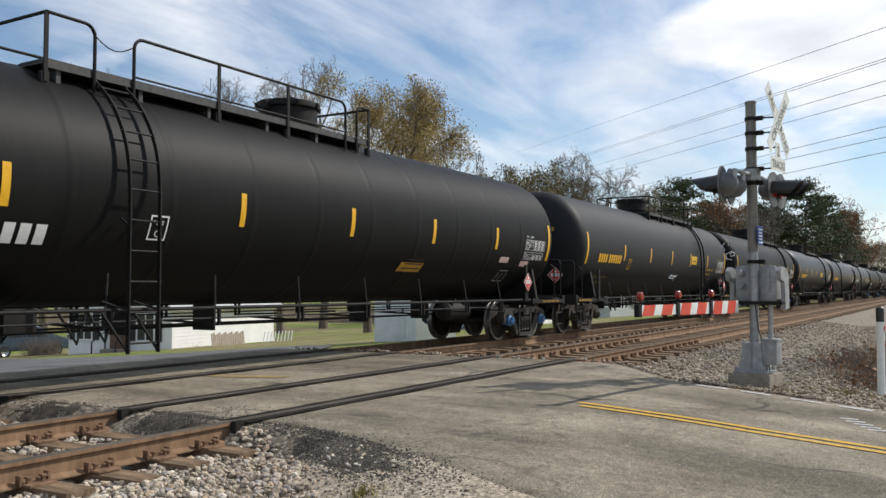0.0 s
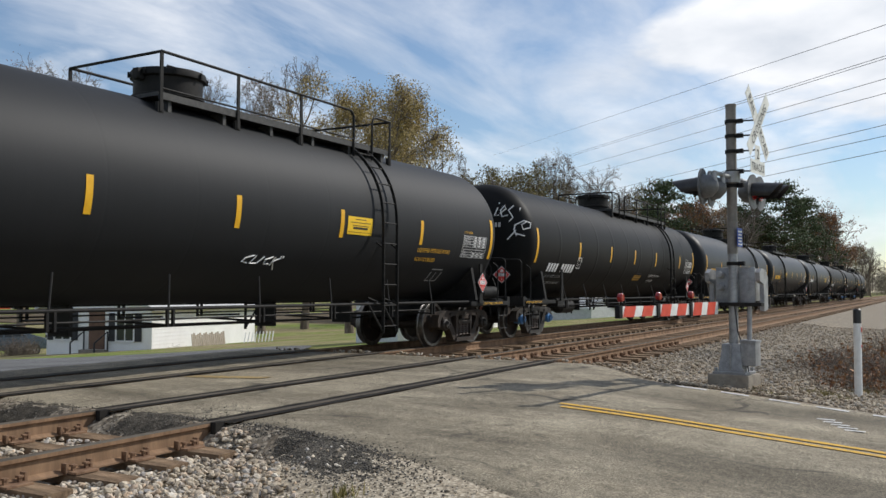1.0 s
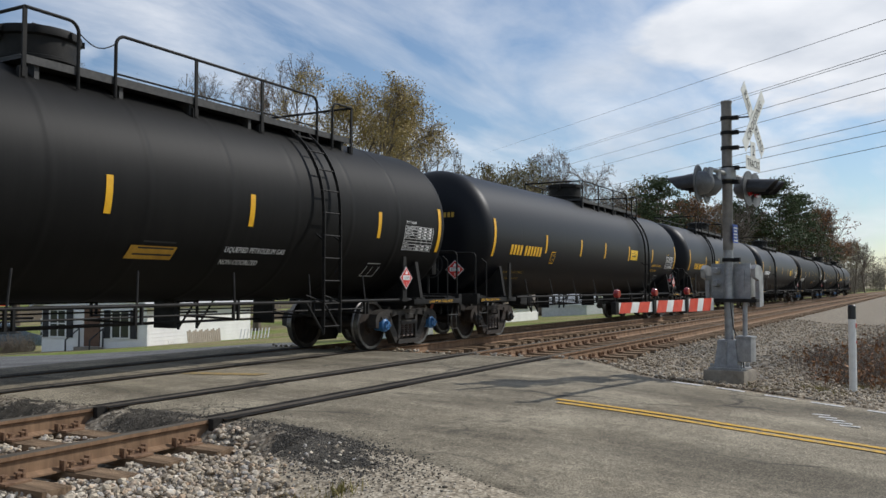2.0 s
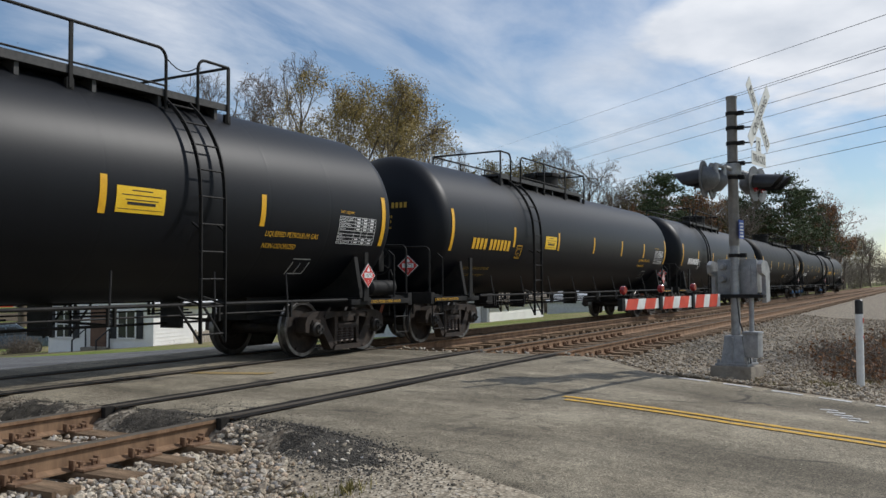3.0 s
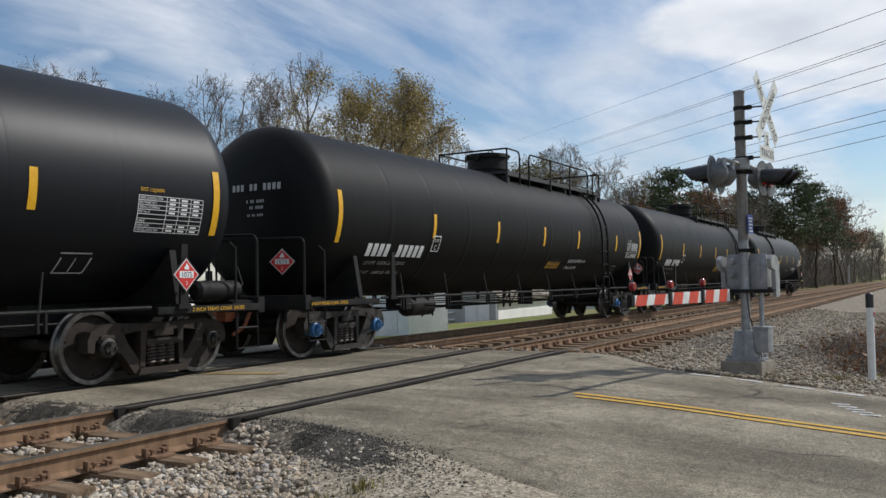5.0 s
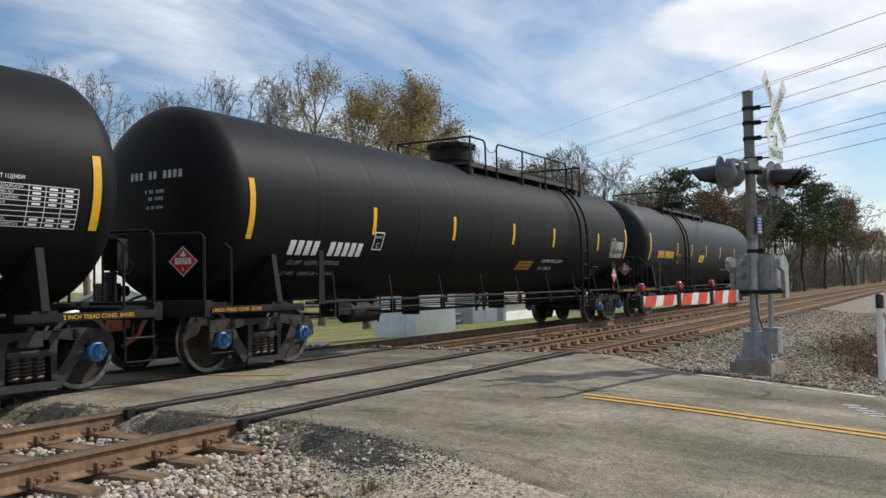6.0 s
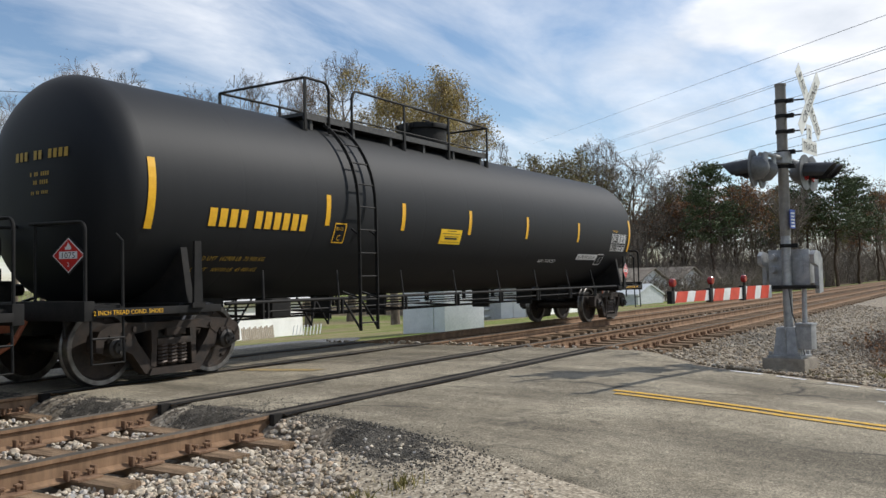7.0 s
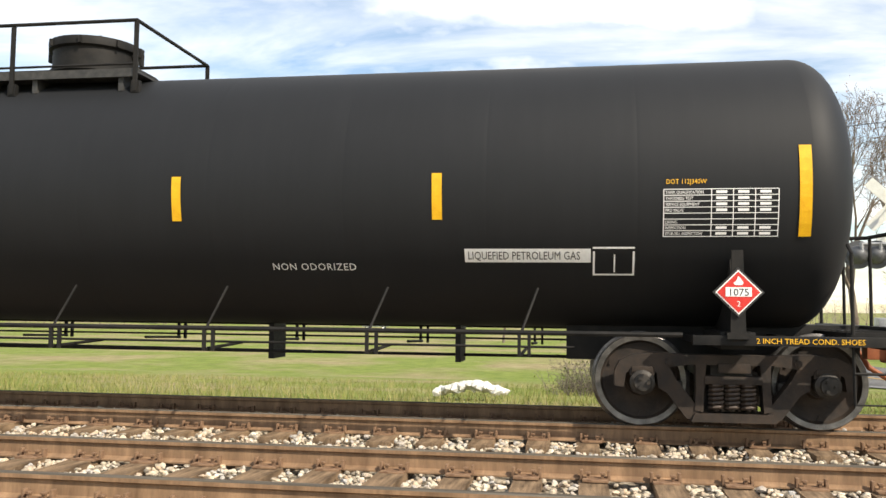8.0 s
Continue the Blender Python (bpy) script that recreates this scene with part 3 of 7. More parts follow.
def road_surface(x, y):
    z = road_z(x, y) + 0.012 * noise.noise((x * 0.7, y * 0.7, 9))
    for ry in RAIL_Y.values():
        d = abs(y - ry)
        if d < 0.15:
            z -= 0.05
    z -= 0.1 * smooth_step(0.16, 0.0, x - left_edge(y) - wob(y, 1)) + 0.1 * smooth_step(0.16, 0.0, right_edge(y) + wob(y, 7) - x)
    return z


rail_rows = sorted({round(ry + d, 3) for ry in RAIL_Y.values() for d in (-0.19, -0.151, -0.149, 0.149, 0.151, 0.19)})
strip("road_crossing", sorted(steps(-9, 5.4, 0.25) + rail_rows + [6.0, 6.3, 6.7, 7.6, 8.0, 8.4, 9.5, 9.9, 10.2] + steps(11.3, 14.0, 0.3)),
      lambda y: left_edge(y) + wob(y, 1), lambda y: right_edge(y) + wob(y, 7), road_surface, M["asphalt"], "worn cracked grey asphalt road crossing two tracks", 30)

# crumbled dark asphalt along the road's edge by the rail ends
def blotch(name, cx_, cy_, rx, ry, turn, seed, zf, mat, label, h=0.02):
    bm = bmesh.new()
    n, rings = 72, 14
    rows_ = []
    for k in range(rings + 1):
        f = k / rings
        cur = []
        for i in range(n):
            a = 2 * math.pi * i / n
            w = 1 + 0.28 * noise.noise((math.cos(a) * 1.6 + seed, math.sin(a) * 1.6, seed)) + 0.1 * noise.noise((math.cos(a) * 6, math.sin(a) * 6, seed))
            u, v = rx * f * w * math.cos(a), ry * f * w * math.sin(a)
            x = cx_ + u * math.cos(turn) - v * math.sin(turn)
            y = cy_ + u * math.sin(turn) + v * math.cos(turn)
            z = zf(x, y) + h * (1 - f ** 2) - 0.02 * f * f + 0.006 * noise.noise((x * 7, y * 7, seed)) + 0.008 * noise.noise((x * 23, y * 23, seed))
            cur.append(bm.verts.new((x, y, z)))
        rows_.append(cur)
    for k in range(rings):
        for i in range(n):
            if k == 0:
                continue
            bm.faces.new((rows_[k][i], rows_[k][(i + 1) % n], rows_[k + 1][(i + 1) % n], rows_[k + 1][i])).smooth = True
    bm.faces.new(rows_[1])
    return solid(name, bm, mat, label, "asphalt", kind="structure")


def top_z(x, y):
    return max(bed_z(x, y) if y > 3.7 else -1, shoulder_z(x, y) if y < 4.3 else -1, road_z(x, y) - 0.008 if x > left_edge(y) + 0.12 else -1)


blotch("asphalt_patch", 5.36, 4.2, 0.52, 1.4, -0.38, 2.2, top_z, M["asphalt_new"], "crumbled dark asphalt edge beside the rail end", 0.008)
blotch("asphalt_patch", 5.75, 6.29, 0.62, 0.58, 0.0, 5.1, top_z, M["asphalt_new"], "crumbled dark asphalt between the rails", 0.008)
blotch("asphalt_patch", 5.5, 8.03, 0.55, 0.8, 0.0, 8.4, top_z, M["asphalt_new"], "crumbled dark asphalt between two tracks", 0.008)
blotch("asphalt_patch", 5.3, 9.78, 0.7, 0.58, 0.0, 3.3, top_z, M["asphalt_new"], "crumbled dark asphalt between the far rails", 0.008)

# flangeway fill along the rails on the crossing
for ry in RAIL_Y.values():
    for side, wid in ((-1, 0.12), (1, 0.11)):
        strip("flangeway", [ry + side * 0.045, ry + side * (0.045 + wid)][::side], lambda y: XL + 0.05, lambda y: XR, lambda x, y: -0.006 + 0.004 * noise.noise((x * 2.5, y, 1)), M["rubber"], "black rubber and tar along the rail", 40, category="flangeway")


# road markings
def line_strip(name, fx, y0, y1, width, mat, label, gaps=None, step=0.2, lift=0.008):
    bm = bmesh.new()
    ys = steps(y0, y1, step)
    prev = None
    for y in ys:
        x = fx(y)
        cur = [bm.verts.new((x + s * width * 0.5 + 0.012 * noise.noise((y * 5, s, 2)), y, road_surface(x, y) + lift)) for s in (-1, 1)]
        if prev and not (gaps and gaps(y)):
            bm.faces.new((prev[0], prev[1], cur[1], cur[0]))
        prev = cur
    return solid(name, bm, mat, label, "road marking", kind="structure")


def mid_line(y):
    return float(np.interp(y, (-9.0, 0.5, 1.8, 3.25), (6.4, 8.42, 8.56, 8.75)))


line_strip("road_marking", lambda y: mid_line(y) - 0.1, -9, 3.4, 0.1, M["road_yellow"], "worn double yellow centre line on asphalt")
line_strip("road_marking", lambda y: mid_line(y) + 0.1, -9, 3.5, 0.1, M["road_yellow"], "worn double yellow centre line on asphalt")
line_strip("road_marking", lambda y: 11.45 - 0.25 * (2.9 - y), -6, 2.9, 0.1, M["road_white"], "broken worn white edge line on asphalt", lambda y: math.sin(y * 11.0) > 0.45 and y < 2.6, 0.06)
line_strip("road_marking", lambda y: 8.95 - 0.36 * (y - 8.0) - 0.05, 7.75, 9.2, 0.26, M["road_yellow_faint"], "faded yellow centre line between the tracks")
bm = bmesh.new()
for k in range(5):
    x0, y0 = 9.5 + 0.13 * k, 0.55 + 0.08 * k
    vs = [bm.verts.new((x0 + u * 0.07 + 0.05 * v, y0 + v * 0.22, road_surface(x0, y0) + 0.012)) for u, v in ((0, 0), (1, 0), (1, 1), (0, 1))]
    bm.faces.new(vs)
solid("road_marking", bm, M["road_white"], "worn white painted letters on asphalt", "road marking", kind="structure")


# rails
def rail_profile():
    return [(-0.07, -0.18), (0.07, -0.18), (0.07, -0.168), (0.012, -0.145), (0.009, -0.05), (0.036, -0.036), (0.037, -0.008), (0.028, 0.0), (-0.028, 0.0), (-0.037, -0.008), (-0.036, -0.036), (-0.009, -0.05), (-0.012, -0.145), (-0.07, -0.168)]


def rail(x0, x1, y, parent, label):
    bm = bmesh.new()
    pr = rail_profile()
    xs = steps(x0, x1, 4.0)
    prev = None
    for x in xs:
        cur = [bm.verts.new((x, y + p, z)) for p, z in pr]
        if prev:
            for i in range(len(pr)):
                f = bm.faces.new((prev[i], prev[(i + 1) % len(pr)], cur[(i + 1) % len(pr)], cur[i]))
                f.material_index = 1 if i in (6, 7, 8) else 0
        else:
            bm.faces.new(cur)
        prev = cur
    bm.faces.new(prev)
    return part("rail", bm, [M["rail_side"], M["rail_top"]], parent, label, sharp=20)


def tie_build(bm):
    vs = box(bm, -0.115, 0.115, -1.3, 1.3, -0.34, -0.17, bevel=0.012)


def plate_build(bm):
    box(bm, -0.1, 0.1, -0.19, 0.19, -0.176, -0.158, bevel=0.004)
    for sx, sy in ((-0.055, -0.1), (0.055, -0.1), (-0.055, 0.1), (0.055, 0.1)):
        box(bm, sx - 0.012, sx + 0.012, sy - 0.012, sy + 0.012, -0.16, -0.12)
        box(bm, sx - 0.02, sx + 0.02, sy - 0.022, sy + 0.022, -0.128, -0.112, bevel=0.004)
    for sx in (-0.105, 0.105):
        box(bm, sx - 0.012, sx + 0.012, -0.1, -0.045, -0.176, -0.10, bevel=0.004)


rng = random.Random(4)
tie_me = shared("tie", tie_build, M["tie"])
plate_me = shared("tie_plate", plate_build, M["tie_plate"])
for k, (ty, ys) in enumerate(((TRACK_Y[0], ("C", "B")), (TRACK_Y[1], ("A", "D")))):
    tr = thing("railway_track", Matrix(), "rusty rails on weathered timber ties" if k == 0 else "rusty rails on weathered timber ties beneath the train", "railway track", "two parallel tracks", "structure")
    for q in ys:
        rail(-80, 420, RAIL_Y[q], tr, "rusty steel rail with a worn head")
        bm = bmesh.new()
        box(bm, 5.66, 5.78, RAIL_Y[q] - 0.1, RAIL_Y[q] - 0.036, -0.17, 0.004, bevel=0.012)
        part("end_block", bm, M["rubber"], tr, "black rubber block at the flangeway's end")
    for x in steps(-15, 5.35, 0.535) + steps(14.0, 52, 0.54):
        jig = pose(x + rng.uniform(-0.03, 0.03), ty + rng.uniform(-0.06, 0.06), rng.uniform(-0.012, 0.004), 0, 0, rng.uniform(-1.6, 1.6))
        part("tie", tie_me, None, tr, loc=jig)
        if -9 < x < 6 or x < 22 and k == 0 and x > 0:
            for q in ys:
                part("tie_plate", plate_me, None, tr, loc=(x, RAIL_Y[q], 0.004))
    bm = bmesh.new()
    for x in steps(-70, -15.6, 0.54) + steps(52.6, 170, 0.54):
        box(bm, x - 0.115, x + 0.115, ty - 1.3, ty + 1.3, -0.34, -0.17)
    tagged(part("ties", bm, M["tie"], tr), kind="stuff")


# ballast stones
def stones(name, n, place, size, mat, label, seed, category="ballast"):
    """Broken stones: jittered icosahedra joined in one mesh."""
    rg = np.random.default_rng(seed)
    p = (1 + 5 ** 0.5) / 2
    base = np.array([(-1, p, 0), (1, p, 0), (-1, -p, 0), (1, -p, 0), (0, -1, p), (0, 1, p), (0, -1, -p), (0, 1, -p), (p, 0, -1), (p, 0, 1), (-p, 0, -1), (-p, 0, 1)]) / math.hypot(1, p)
    tri = np.array([(0, 11, 5), (0, 5, 1), (0, 1, 7), (0, 7, 10), (0, 10, 11), (1, 5, 9), (5, 11, 4), (11, 10, 2), (10, 7, 6), (7, 1, 8), (3, 9, 4), (3, 4, 2), (3, 2, 6), (3, 6, 8), (3, 8, 9), (4, 9, 5), (2, 4, 11), (6, 2, 10), (8, 6, 7), (9, 8, 1)])
    at = np.array([place(rg) for _ in range(n)])
    s = rg.uniform(size[0], size[1], (n, 1, 1)) * rg.uniform(0.65, 1.25, (n, 1, 3)) * np.array([1, 1, 0.72])
    v = base[None] * rg.uniform(0.72, 1.18, (n, 12, 1))
    v = v * s
    a = rg.uniform(0, 6.283, n)
    t = rg.uniform(-0.6, 0.6, n)
    ca, sa, ct, st = np.cos(a)[:, None], np.sin(a)[:, None], np.cos(t)[:, None], np.sin(t)[:, None]
    x, y, z = v[..., 0], v[..., 1], v[..., 2]
    x, z = ct * x + st * z, -st * x + ct * z
    x, y = ca * x - sa * y, sa * x + ca * y
    v = np.stack([x, y, z], -1) + at[:, None, :]
    f = (tri[None] + 12 * np.arange(n)[:, None, None]).reshape(-1, 3)
    me = bpy.data.meshes.new(name)
    me.vertices.add(n * 12)
    me.vertices.foreach_set("co", v.reshape(-1).astype(np.float32))
    me.loops.add(len(f) * 3)
    me.loops.foreach_set("vertex_index", f.reshape(-1).astype(np.int32))
    me.polygons.add(len(f))
    me.polygons.foreach_set("loop_start", np.arange(0, len(f) * 3, 3, dtype=np.int32))
    me.update(calc_edges=True)
    me.shade_flat()
    me.materials.append(mat)
    return tagged(new(name, me), label, category, kind="stuff")


def in_area(x0, x1, y0, y1, zf, skip=None, near=None):
    def place(rg):
        while True:
            u = rg.uniform() if near is None else rg.uniform() ** near
            x, y = x0 + (x1 - x0) * u, rg.uniform(y0, y1)
            if skip is None or not skip(x, y):
                return (x, y, zf(x, y) + rg.uniform(-0.012, 0.02))
    return place


def off_shoulder(x, y):
    return x > 4.5 + 0.8 * (y - 3.62) + 0.16 * noise.noise((x * 2, y * 2, 0)) or y < 3.3 + 0.3 * noise.noise((x * 2, 0, 3))


def on_rail(x, y):
    if any(abs(y - r) < 0.09 for r in RAIL_Y.values()):
        return True
    f = (x + 15) / 0.53553
    return any(abs(y - t) < 1.28 for t in TRACK_Y) and abs(f - round(f)) < 0.25


stones("ballast_stones", 11500, in_area(-6, 5.7, 2.9, 5.4, lambda x, y: max(bed_z(x, y), -0.33, shoulder_z(x, y) if y < 4.3 else -1) + 0.018, off_shoulder, 0.7), (0.015, 0.036), M["stone"], "loose pale grey and tan ballast stones beside the rail", 1)
stones("ballast_stones", 17000, in_area(-15, 5.45, 5.5, 11.2, lambda x, y: bed_z(x, y) + (0.045 if abs(y - 8.03) > 0.7 else 0.05), on_rail), (0.018, 0.038), M["stone"], "tan ballast stones between the ties", 2)
stones("ballast_stones", 14000, in_area(11.6, 40, 0.2, 5.3, lambda x, y: bed_z(x, y) + 0.015, lambda x, y: x < right_edge(y) + 0.12, 1.7), (0.017, 0.038), M["bank_stone"], "grey brown ballast stones on the bank", 3)
stones("ballast_stones", 2000, in_area(13.7, 42, 5.3, 11.6, lambda x, y: bed_z(x, y) + 0.02, lambda x, y: any(abs(y - r) < 0.09 for r in RAIL_Y.values()), 1.5), (0.025, 0.05), M["bank_stone"], "brown ballast stones between the tracks", 5)
stones("ballast_stones", 5000, in_area(-2, 6.3, -0.5, 4.2, shoulder_z, lambda x, y: x > left_edge(y) + 0.25 * noise.noise((y * 3, 0, 1))), (0.007, 0.02), M["stone"], "scattered small gravel beside the road", 6, "gravel")
stones("white_riprap", 260, in_area(-2.8, -1.55, 16.1, 16.9, lambda x, y: ground_z(x, y) + 0.1 + 0.2 * (1 - abs(x + 2.15) / 0.9)), (0.06, 0.13), M["white_rock"], "pile of white riprap rocks on the grass", 7, "rocks")


def smear(cx_, cy_, rx, ry, turn):
    def place(rg):
        while True:
            u, v = rg.normal(0, rx), rg.normal(0, ry)
            x, y = cx_ + u * math.cos(turn) - v * math.sin(turn), cy_ + u * math.sin(turn) + v * math.cos(turn)
            if not any(abs(y - r) < 0.16 for r in RAIL_Y.values()):
                return (x, y, top_z(x, y) + rg.uniform(-0.006, 0.008))
    return place


for k, (cx_, cy_, rx, ry, turn, n) in enumerate(((5.42, 4.25, 0.27, 0.66, -0.38, 8000), (5.85, 6.29, 0.36, 0.33, 0.0, 1500), (5.6, 8.03, 0.3, 0.42, 0.0, 800))):
    stones("asphalt_grit", n, smear(cx_, cy_, rx, ry, turn), (0.004, 0.011), M["dark_grit"], "dark crumbled asphalt grit at the road's edge", 30 + k, "gravel")


# ================================================================ train
ZC, TR = 2.41, 1.45
HALF, DISH = 8.1, 0.55
PITCH, SPEED = 18.645, 20.796
TRAIN_Y = 9.78


def head_profile(half, depth, rad, n=12):
    """A tank's end: knuckle and dish, from the shell to the tip."""
    out = []
    for i in range(n + 1):
        a = math.pi / 2 * i / n
        out.append((half + depth * math.sin(a) ** 0.95, rad * max(math.cos(a), 0) ** 0.62))
    return out


def tank_build(ribs):
    def build(bm):
        half = HALF
        right = head_profile(half, DISH, TR)
        mid = []
        xs = sorted([-half, half] + [s * (0.7 + 1.45 * i) for s in (-1, 1) for i in range(5)])
        for x in xs[1:-1]:
            if ribs:
                mid += [(x - 0.1, TR), (x - 0.05, TR), (x - 0.03, TR + 0.004), (x + 0.03, TR + 0.004), (x + 0.05, TR), (x + 0.1, TR)]
            else:
                mid += [(x - 0.05, TR), (x - 0.012, TR), (x - 0.006, TR - 0.0005), (x + 0.006, TR - 0.0005), (x + 0.012, TR), (x + 0.05, TR)]
        prof = [(-u, r) for u, r in reversed(right)] + [(-half + 0.005, TR), (-half + 0.06, TR)] + mid + [(half - 0.06, TR), (half - 0.005, TR)] + right
        lathe(bm, prof, "x", 112, origin=(0, 0, ZC))
    return build


def on_tank(x, z0, v, off):
    """A place on the near side of the shell, v metres up the curve from height z0."""
    a = math.asin((z0 - ZC) / TR) + v / TR
    r = TR + off
    return (x, -r * math.cos(a), ZC + r * math.sin(a))


def tank_patch(bm, x0, x1, z0, h, off=0.006, lean=0.0, mi=0):
    n = 7
    prev = None
    for i in range(n + 1):
        v = h * i / n
        cur = [bm.verts.new(on_tank(x + lean * v, z0, v, off)) for x in (x0, x1)]
        if prev:
            bm.faces.new((prev[0], prev[1], cur[1], cur[0])).material_index = mi
        prev = cur


def tank_words(bm, body, x, z0, size, off=0.009, shear=0.0, spacing=1.0, mi=0, squeeze=1.0):
    vs, fs = text_mesh(body, size, shear, spacing, "LEFT", squeeze)
    made = [bm.verts.new(on_tank(x + v.x, z0, v.y, off)) for v in vs]
    for f in fs:
        bm.faces.new([made[i] for i in f]).material_index = mi


def dome_build(bm):
    lathe(bm, [(0.0, 0.5), (0.10, 0.5), (0.12, 0.53), (0.16, 0.53), (0.17, 0.5), (0.40, 0.5), (0.42, 0.545), (0.5, 0.55), (0.52, 0.54), (0.56, 0.3), (0.57, 0.0)], "z", 36)
    tube(bm, [(-0.14, -0.1, 0.55), (-0.12, -0.1, 0.63), (0.12, -0.1, 0.63), (0.14, -0.1, 0.55)], 0.014, 6)
    box(bm, -0.62, -0.5, -0.06, 0.06, 0.34, 0.5, bevel=0.012)
    box(bm, 0.5, 0.62, -0.05, 0.05, 0.36, 0.48, bevel=0.012)
    box(bm, 0.59, 0.63, -0.03, 0.03, 0.26, 0.4)
    for k in range(8):
        a = 2 * math.pi * k / 8 + 0.2
        box(bm, -0.03, 0.03, -0.015, 0.015, 0.42, 0.5, m=Matrix.Translation((0.55 * math.cos(a), 0.55 * math.sin(a), 0)) @ Matrix.Rotation(a, 4, "Z"))


def sill_build(bm):
    """Stub sill at one end; +x is outwards."""
    box(bm, -1.6, 1.40, -0.28, 0.28, 0.62, 1.02, bevel=0.012)


def body_bolster_build(bm):
    box(bm, -0.16, 0.16, -1.38, 1.38, 0.80, 0.96, bevel=0.01)


def saddle_build(bm):
    extrude_poly(bm, [(-0.3, 0.96), (-1.40, 0.96), (-1.28, 1.65), (-0.95, 1.3), (-0.3, 1.0)], "yz", -0.05, 0.05)


def side_sill_build(bm):
    """Channel along one edge of the end platform, on three brackets."""
    box(bm, -0.42, 1.40, -1.49, -1.39, 0.84, 0.93, bevel=0.006)
    for x in (-0.36, 0.5, 1.3):
        box(bm, x - 0.03, x + 0.03, -1.4, -0.25, 0.85, 0.92)


def platform_build(bm):
    box(bm, 0.95, 1.42, -1.38, 1.38, 0.93, 0.97)
    for k in range(18):
        y = -1.3 + 2.6 * k / 17
        box(bm, 0.97, 1.40, y - 0.012, y + 0.012, 0.965, 0.985)


def end_beam_build(bm):
    box(bm, 1.40, 1.53, -1.46, 1.46, 0.80, 1.02, bevel=0.01)


def coupler_build(bm):
    box(bm, 0.0, 0.34, -0.1, 0.1, 0.66, 0.9, bevel=0.03)
    box(bm, 0.2, 0.38, -0.17, 0.17, 0.62, 0.94, bevel=0.04)
    tube(bm, [(0.0, 0.35, 0.8), (0.16, 0.36, 0.55), (0.36, 0.3, 0.42)], 0.03, 8)


def end_rail_build(bm):
    """Hoop, grab irons and step at one corner of the end platform."""
    for s in (-1,):
        pts = [Vector((1.46, s * 1.38, 0.95)), Vector((1.46, s * 1.38, 1.78))] + arc((1.46, s * 1.28, 1.8), 0.1, 0 if s > 0 else 180, 90, "yz", 5) + [Vector((1.46, s * 0.35, 1.92)), Vector((1.3, s * 0.3, 1.92)), Vector((1.05, s * 0.3, 1.96))]
        tube(bm, pts, 0.02, 8)
        tube(bm, [(1.46, s * 0.45, 0.97), (1.46, s * 0.45, 1.9)], 0.018, 8)
        tube(bm, [(1.0, s * 1.41, 0.95), (1.0, s * 1.41, 1.7), (1.0, s * 1.3, 1.78)], 0.018, 8)
        tube(bm, [(1.0, s * 1.41, 0.9), (1.0, s * 1.43, 0.32), (1.42, s * 1.43, 0.32), (1.42, s * 1.41, 0.9)], 0.016, 6)
        tube(bm, [(1.0, s * 1.43, 0.6), (1.42, s * 1.43, 0.6)], 0.014, 6)
        tube(bm, [(1.46, s * 1.0, 0.6), (1.46, s * 1.0, 0.82)], 0.02, 6)


def mirrored(builder):
    """The same piece for the other side of the car."""
    def build(bm):
        builder(bm)
        bmesh.ops.scale(bm, vec=(1, -1, 1), verts=bm.verts)
    return build


def brake_build(bm):
    """Hand brake wheel and its gear housing."""
    lathe(bm, [(-0.015, 0.26), (0.0, 0.28), (0.015, 0.26), (0.0, 0.245), (-0.015, 0.26)], "x", 28, origin=(1.56, -0.72, 1.62))
    for k in range(5):
        a = 2 * math.pi * k / 5
        tube(bm, [(1.56, -0.72, 1.62), (1.56, -0.72 + 0.26 * math.cos(a), 1.62 + 0.26 * math.sin(a))], 0.012, 6)
    box(bm, 1.36, 1.53, -0.85, -0.58, 1.42, 1.82, bevel=0.03)
    tube(bm, [(1.42, -0.72, 0.96), (1.42, -0.72, 1.45)], 0.03, 8)


def valve_build(bm):
    """Air brake valve and pipes on the end platform."""
    box(bm, 0.95, 1.2, -1.15, -0.85, 1.0, 1.28, bevel=0.03)
    lathe(bm, [(-0.12, 0.0), (-0.12, 0.08), (0.12, 0.08), (0.12, 0.0)], "x", 16, origin=(0.86, -1.0, 1.16))
    lathe(bm, [(0, 0.06), (0.16, 0.06), (0.17, 0.0)], "z", 14, origin=(1.08, -1.0, 1.28))
    tube(bm, [(0.8, -0.9, 1.0), (0.5, -1.1, 1.05), (0.2, -1.2, 1.1)], 0.02, 6)


def reservoir_build(bm):
    lathe(bm, [(-0.52, 0.0), (-0.5, 0.12), (-0.42, 0.19), (0.42, 0.19), (0.5, 0.12), (0.52, 0.0)], "x", 24, origin=(0, -0.75, 0.72))
    for x in (-0.25, 0.25):
        box(bm, x - 0.03, x + 0.03, -0.95, -0.55, 0.88, 0.98)


def end_reservoir_build(bm):
    """Air reservoir lying on the end platform beside the placard."""
    lathe(bm, [(-0.42, 0.0), (-0.41, 0.09), (-0.36, 0.135), (0.36, 0.135), (0.41, 0.09), (0.42, 0.0)], "x", 24, origin=(0.82, -1.22, 1.12))
    for x in (0.6, 1.05):
        lathe(bm, [(x - 0.02, 0.14), (x + 0.02, 0.14)], "x", 24, origin=(0, -1.22, 1.12))
    tube(bm, [(1.24, -1.22, 1.12), (1.34, -1.22, 1.2), (1.36, -1.1, 1.45)], 0.015, 6)


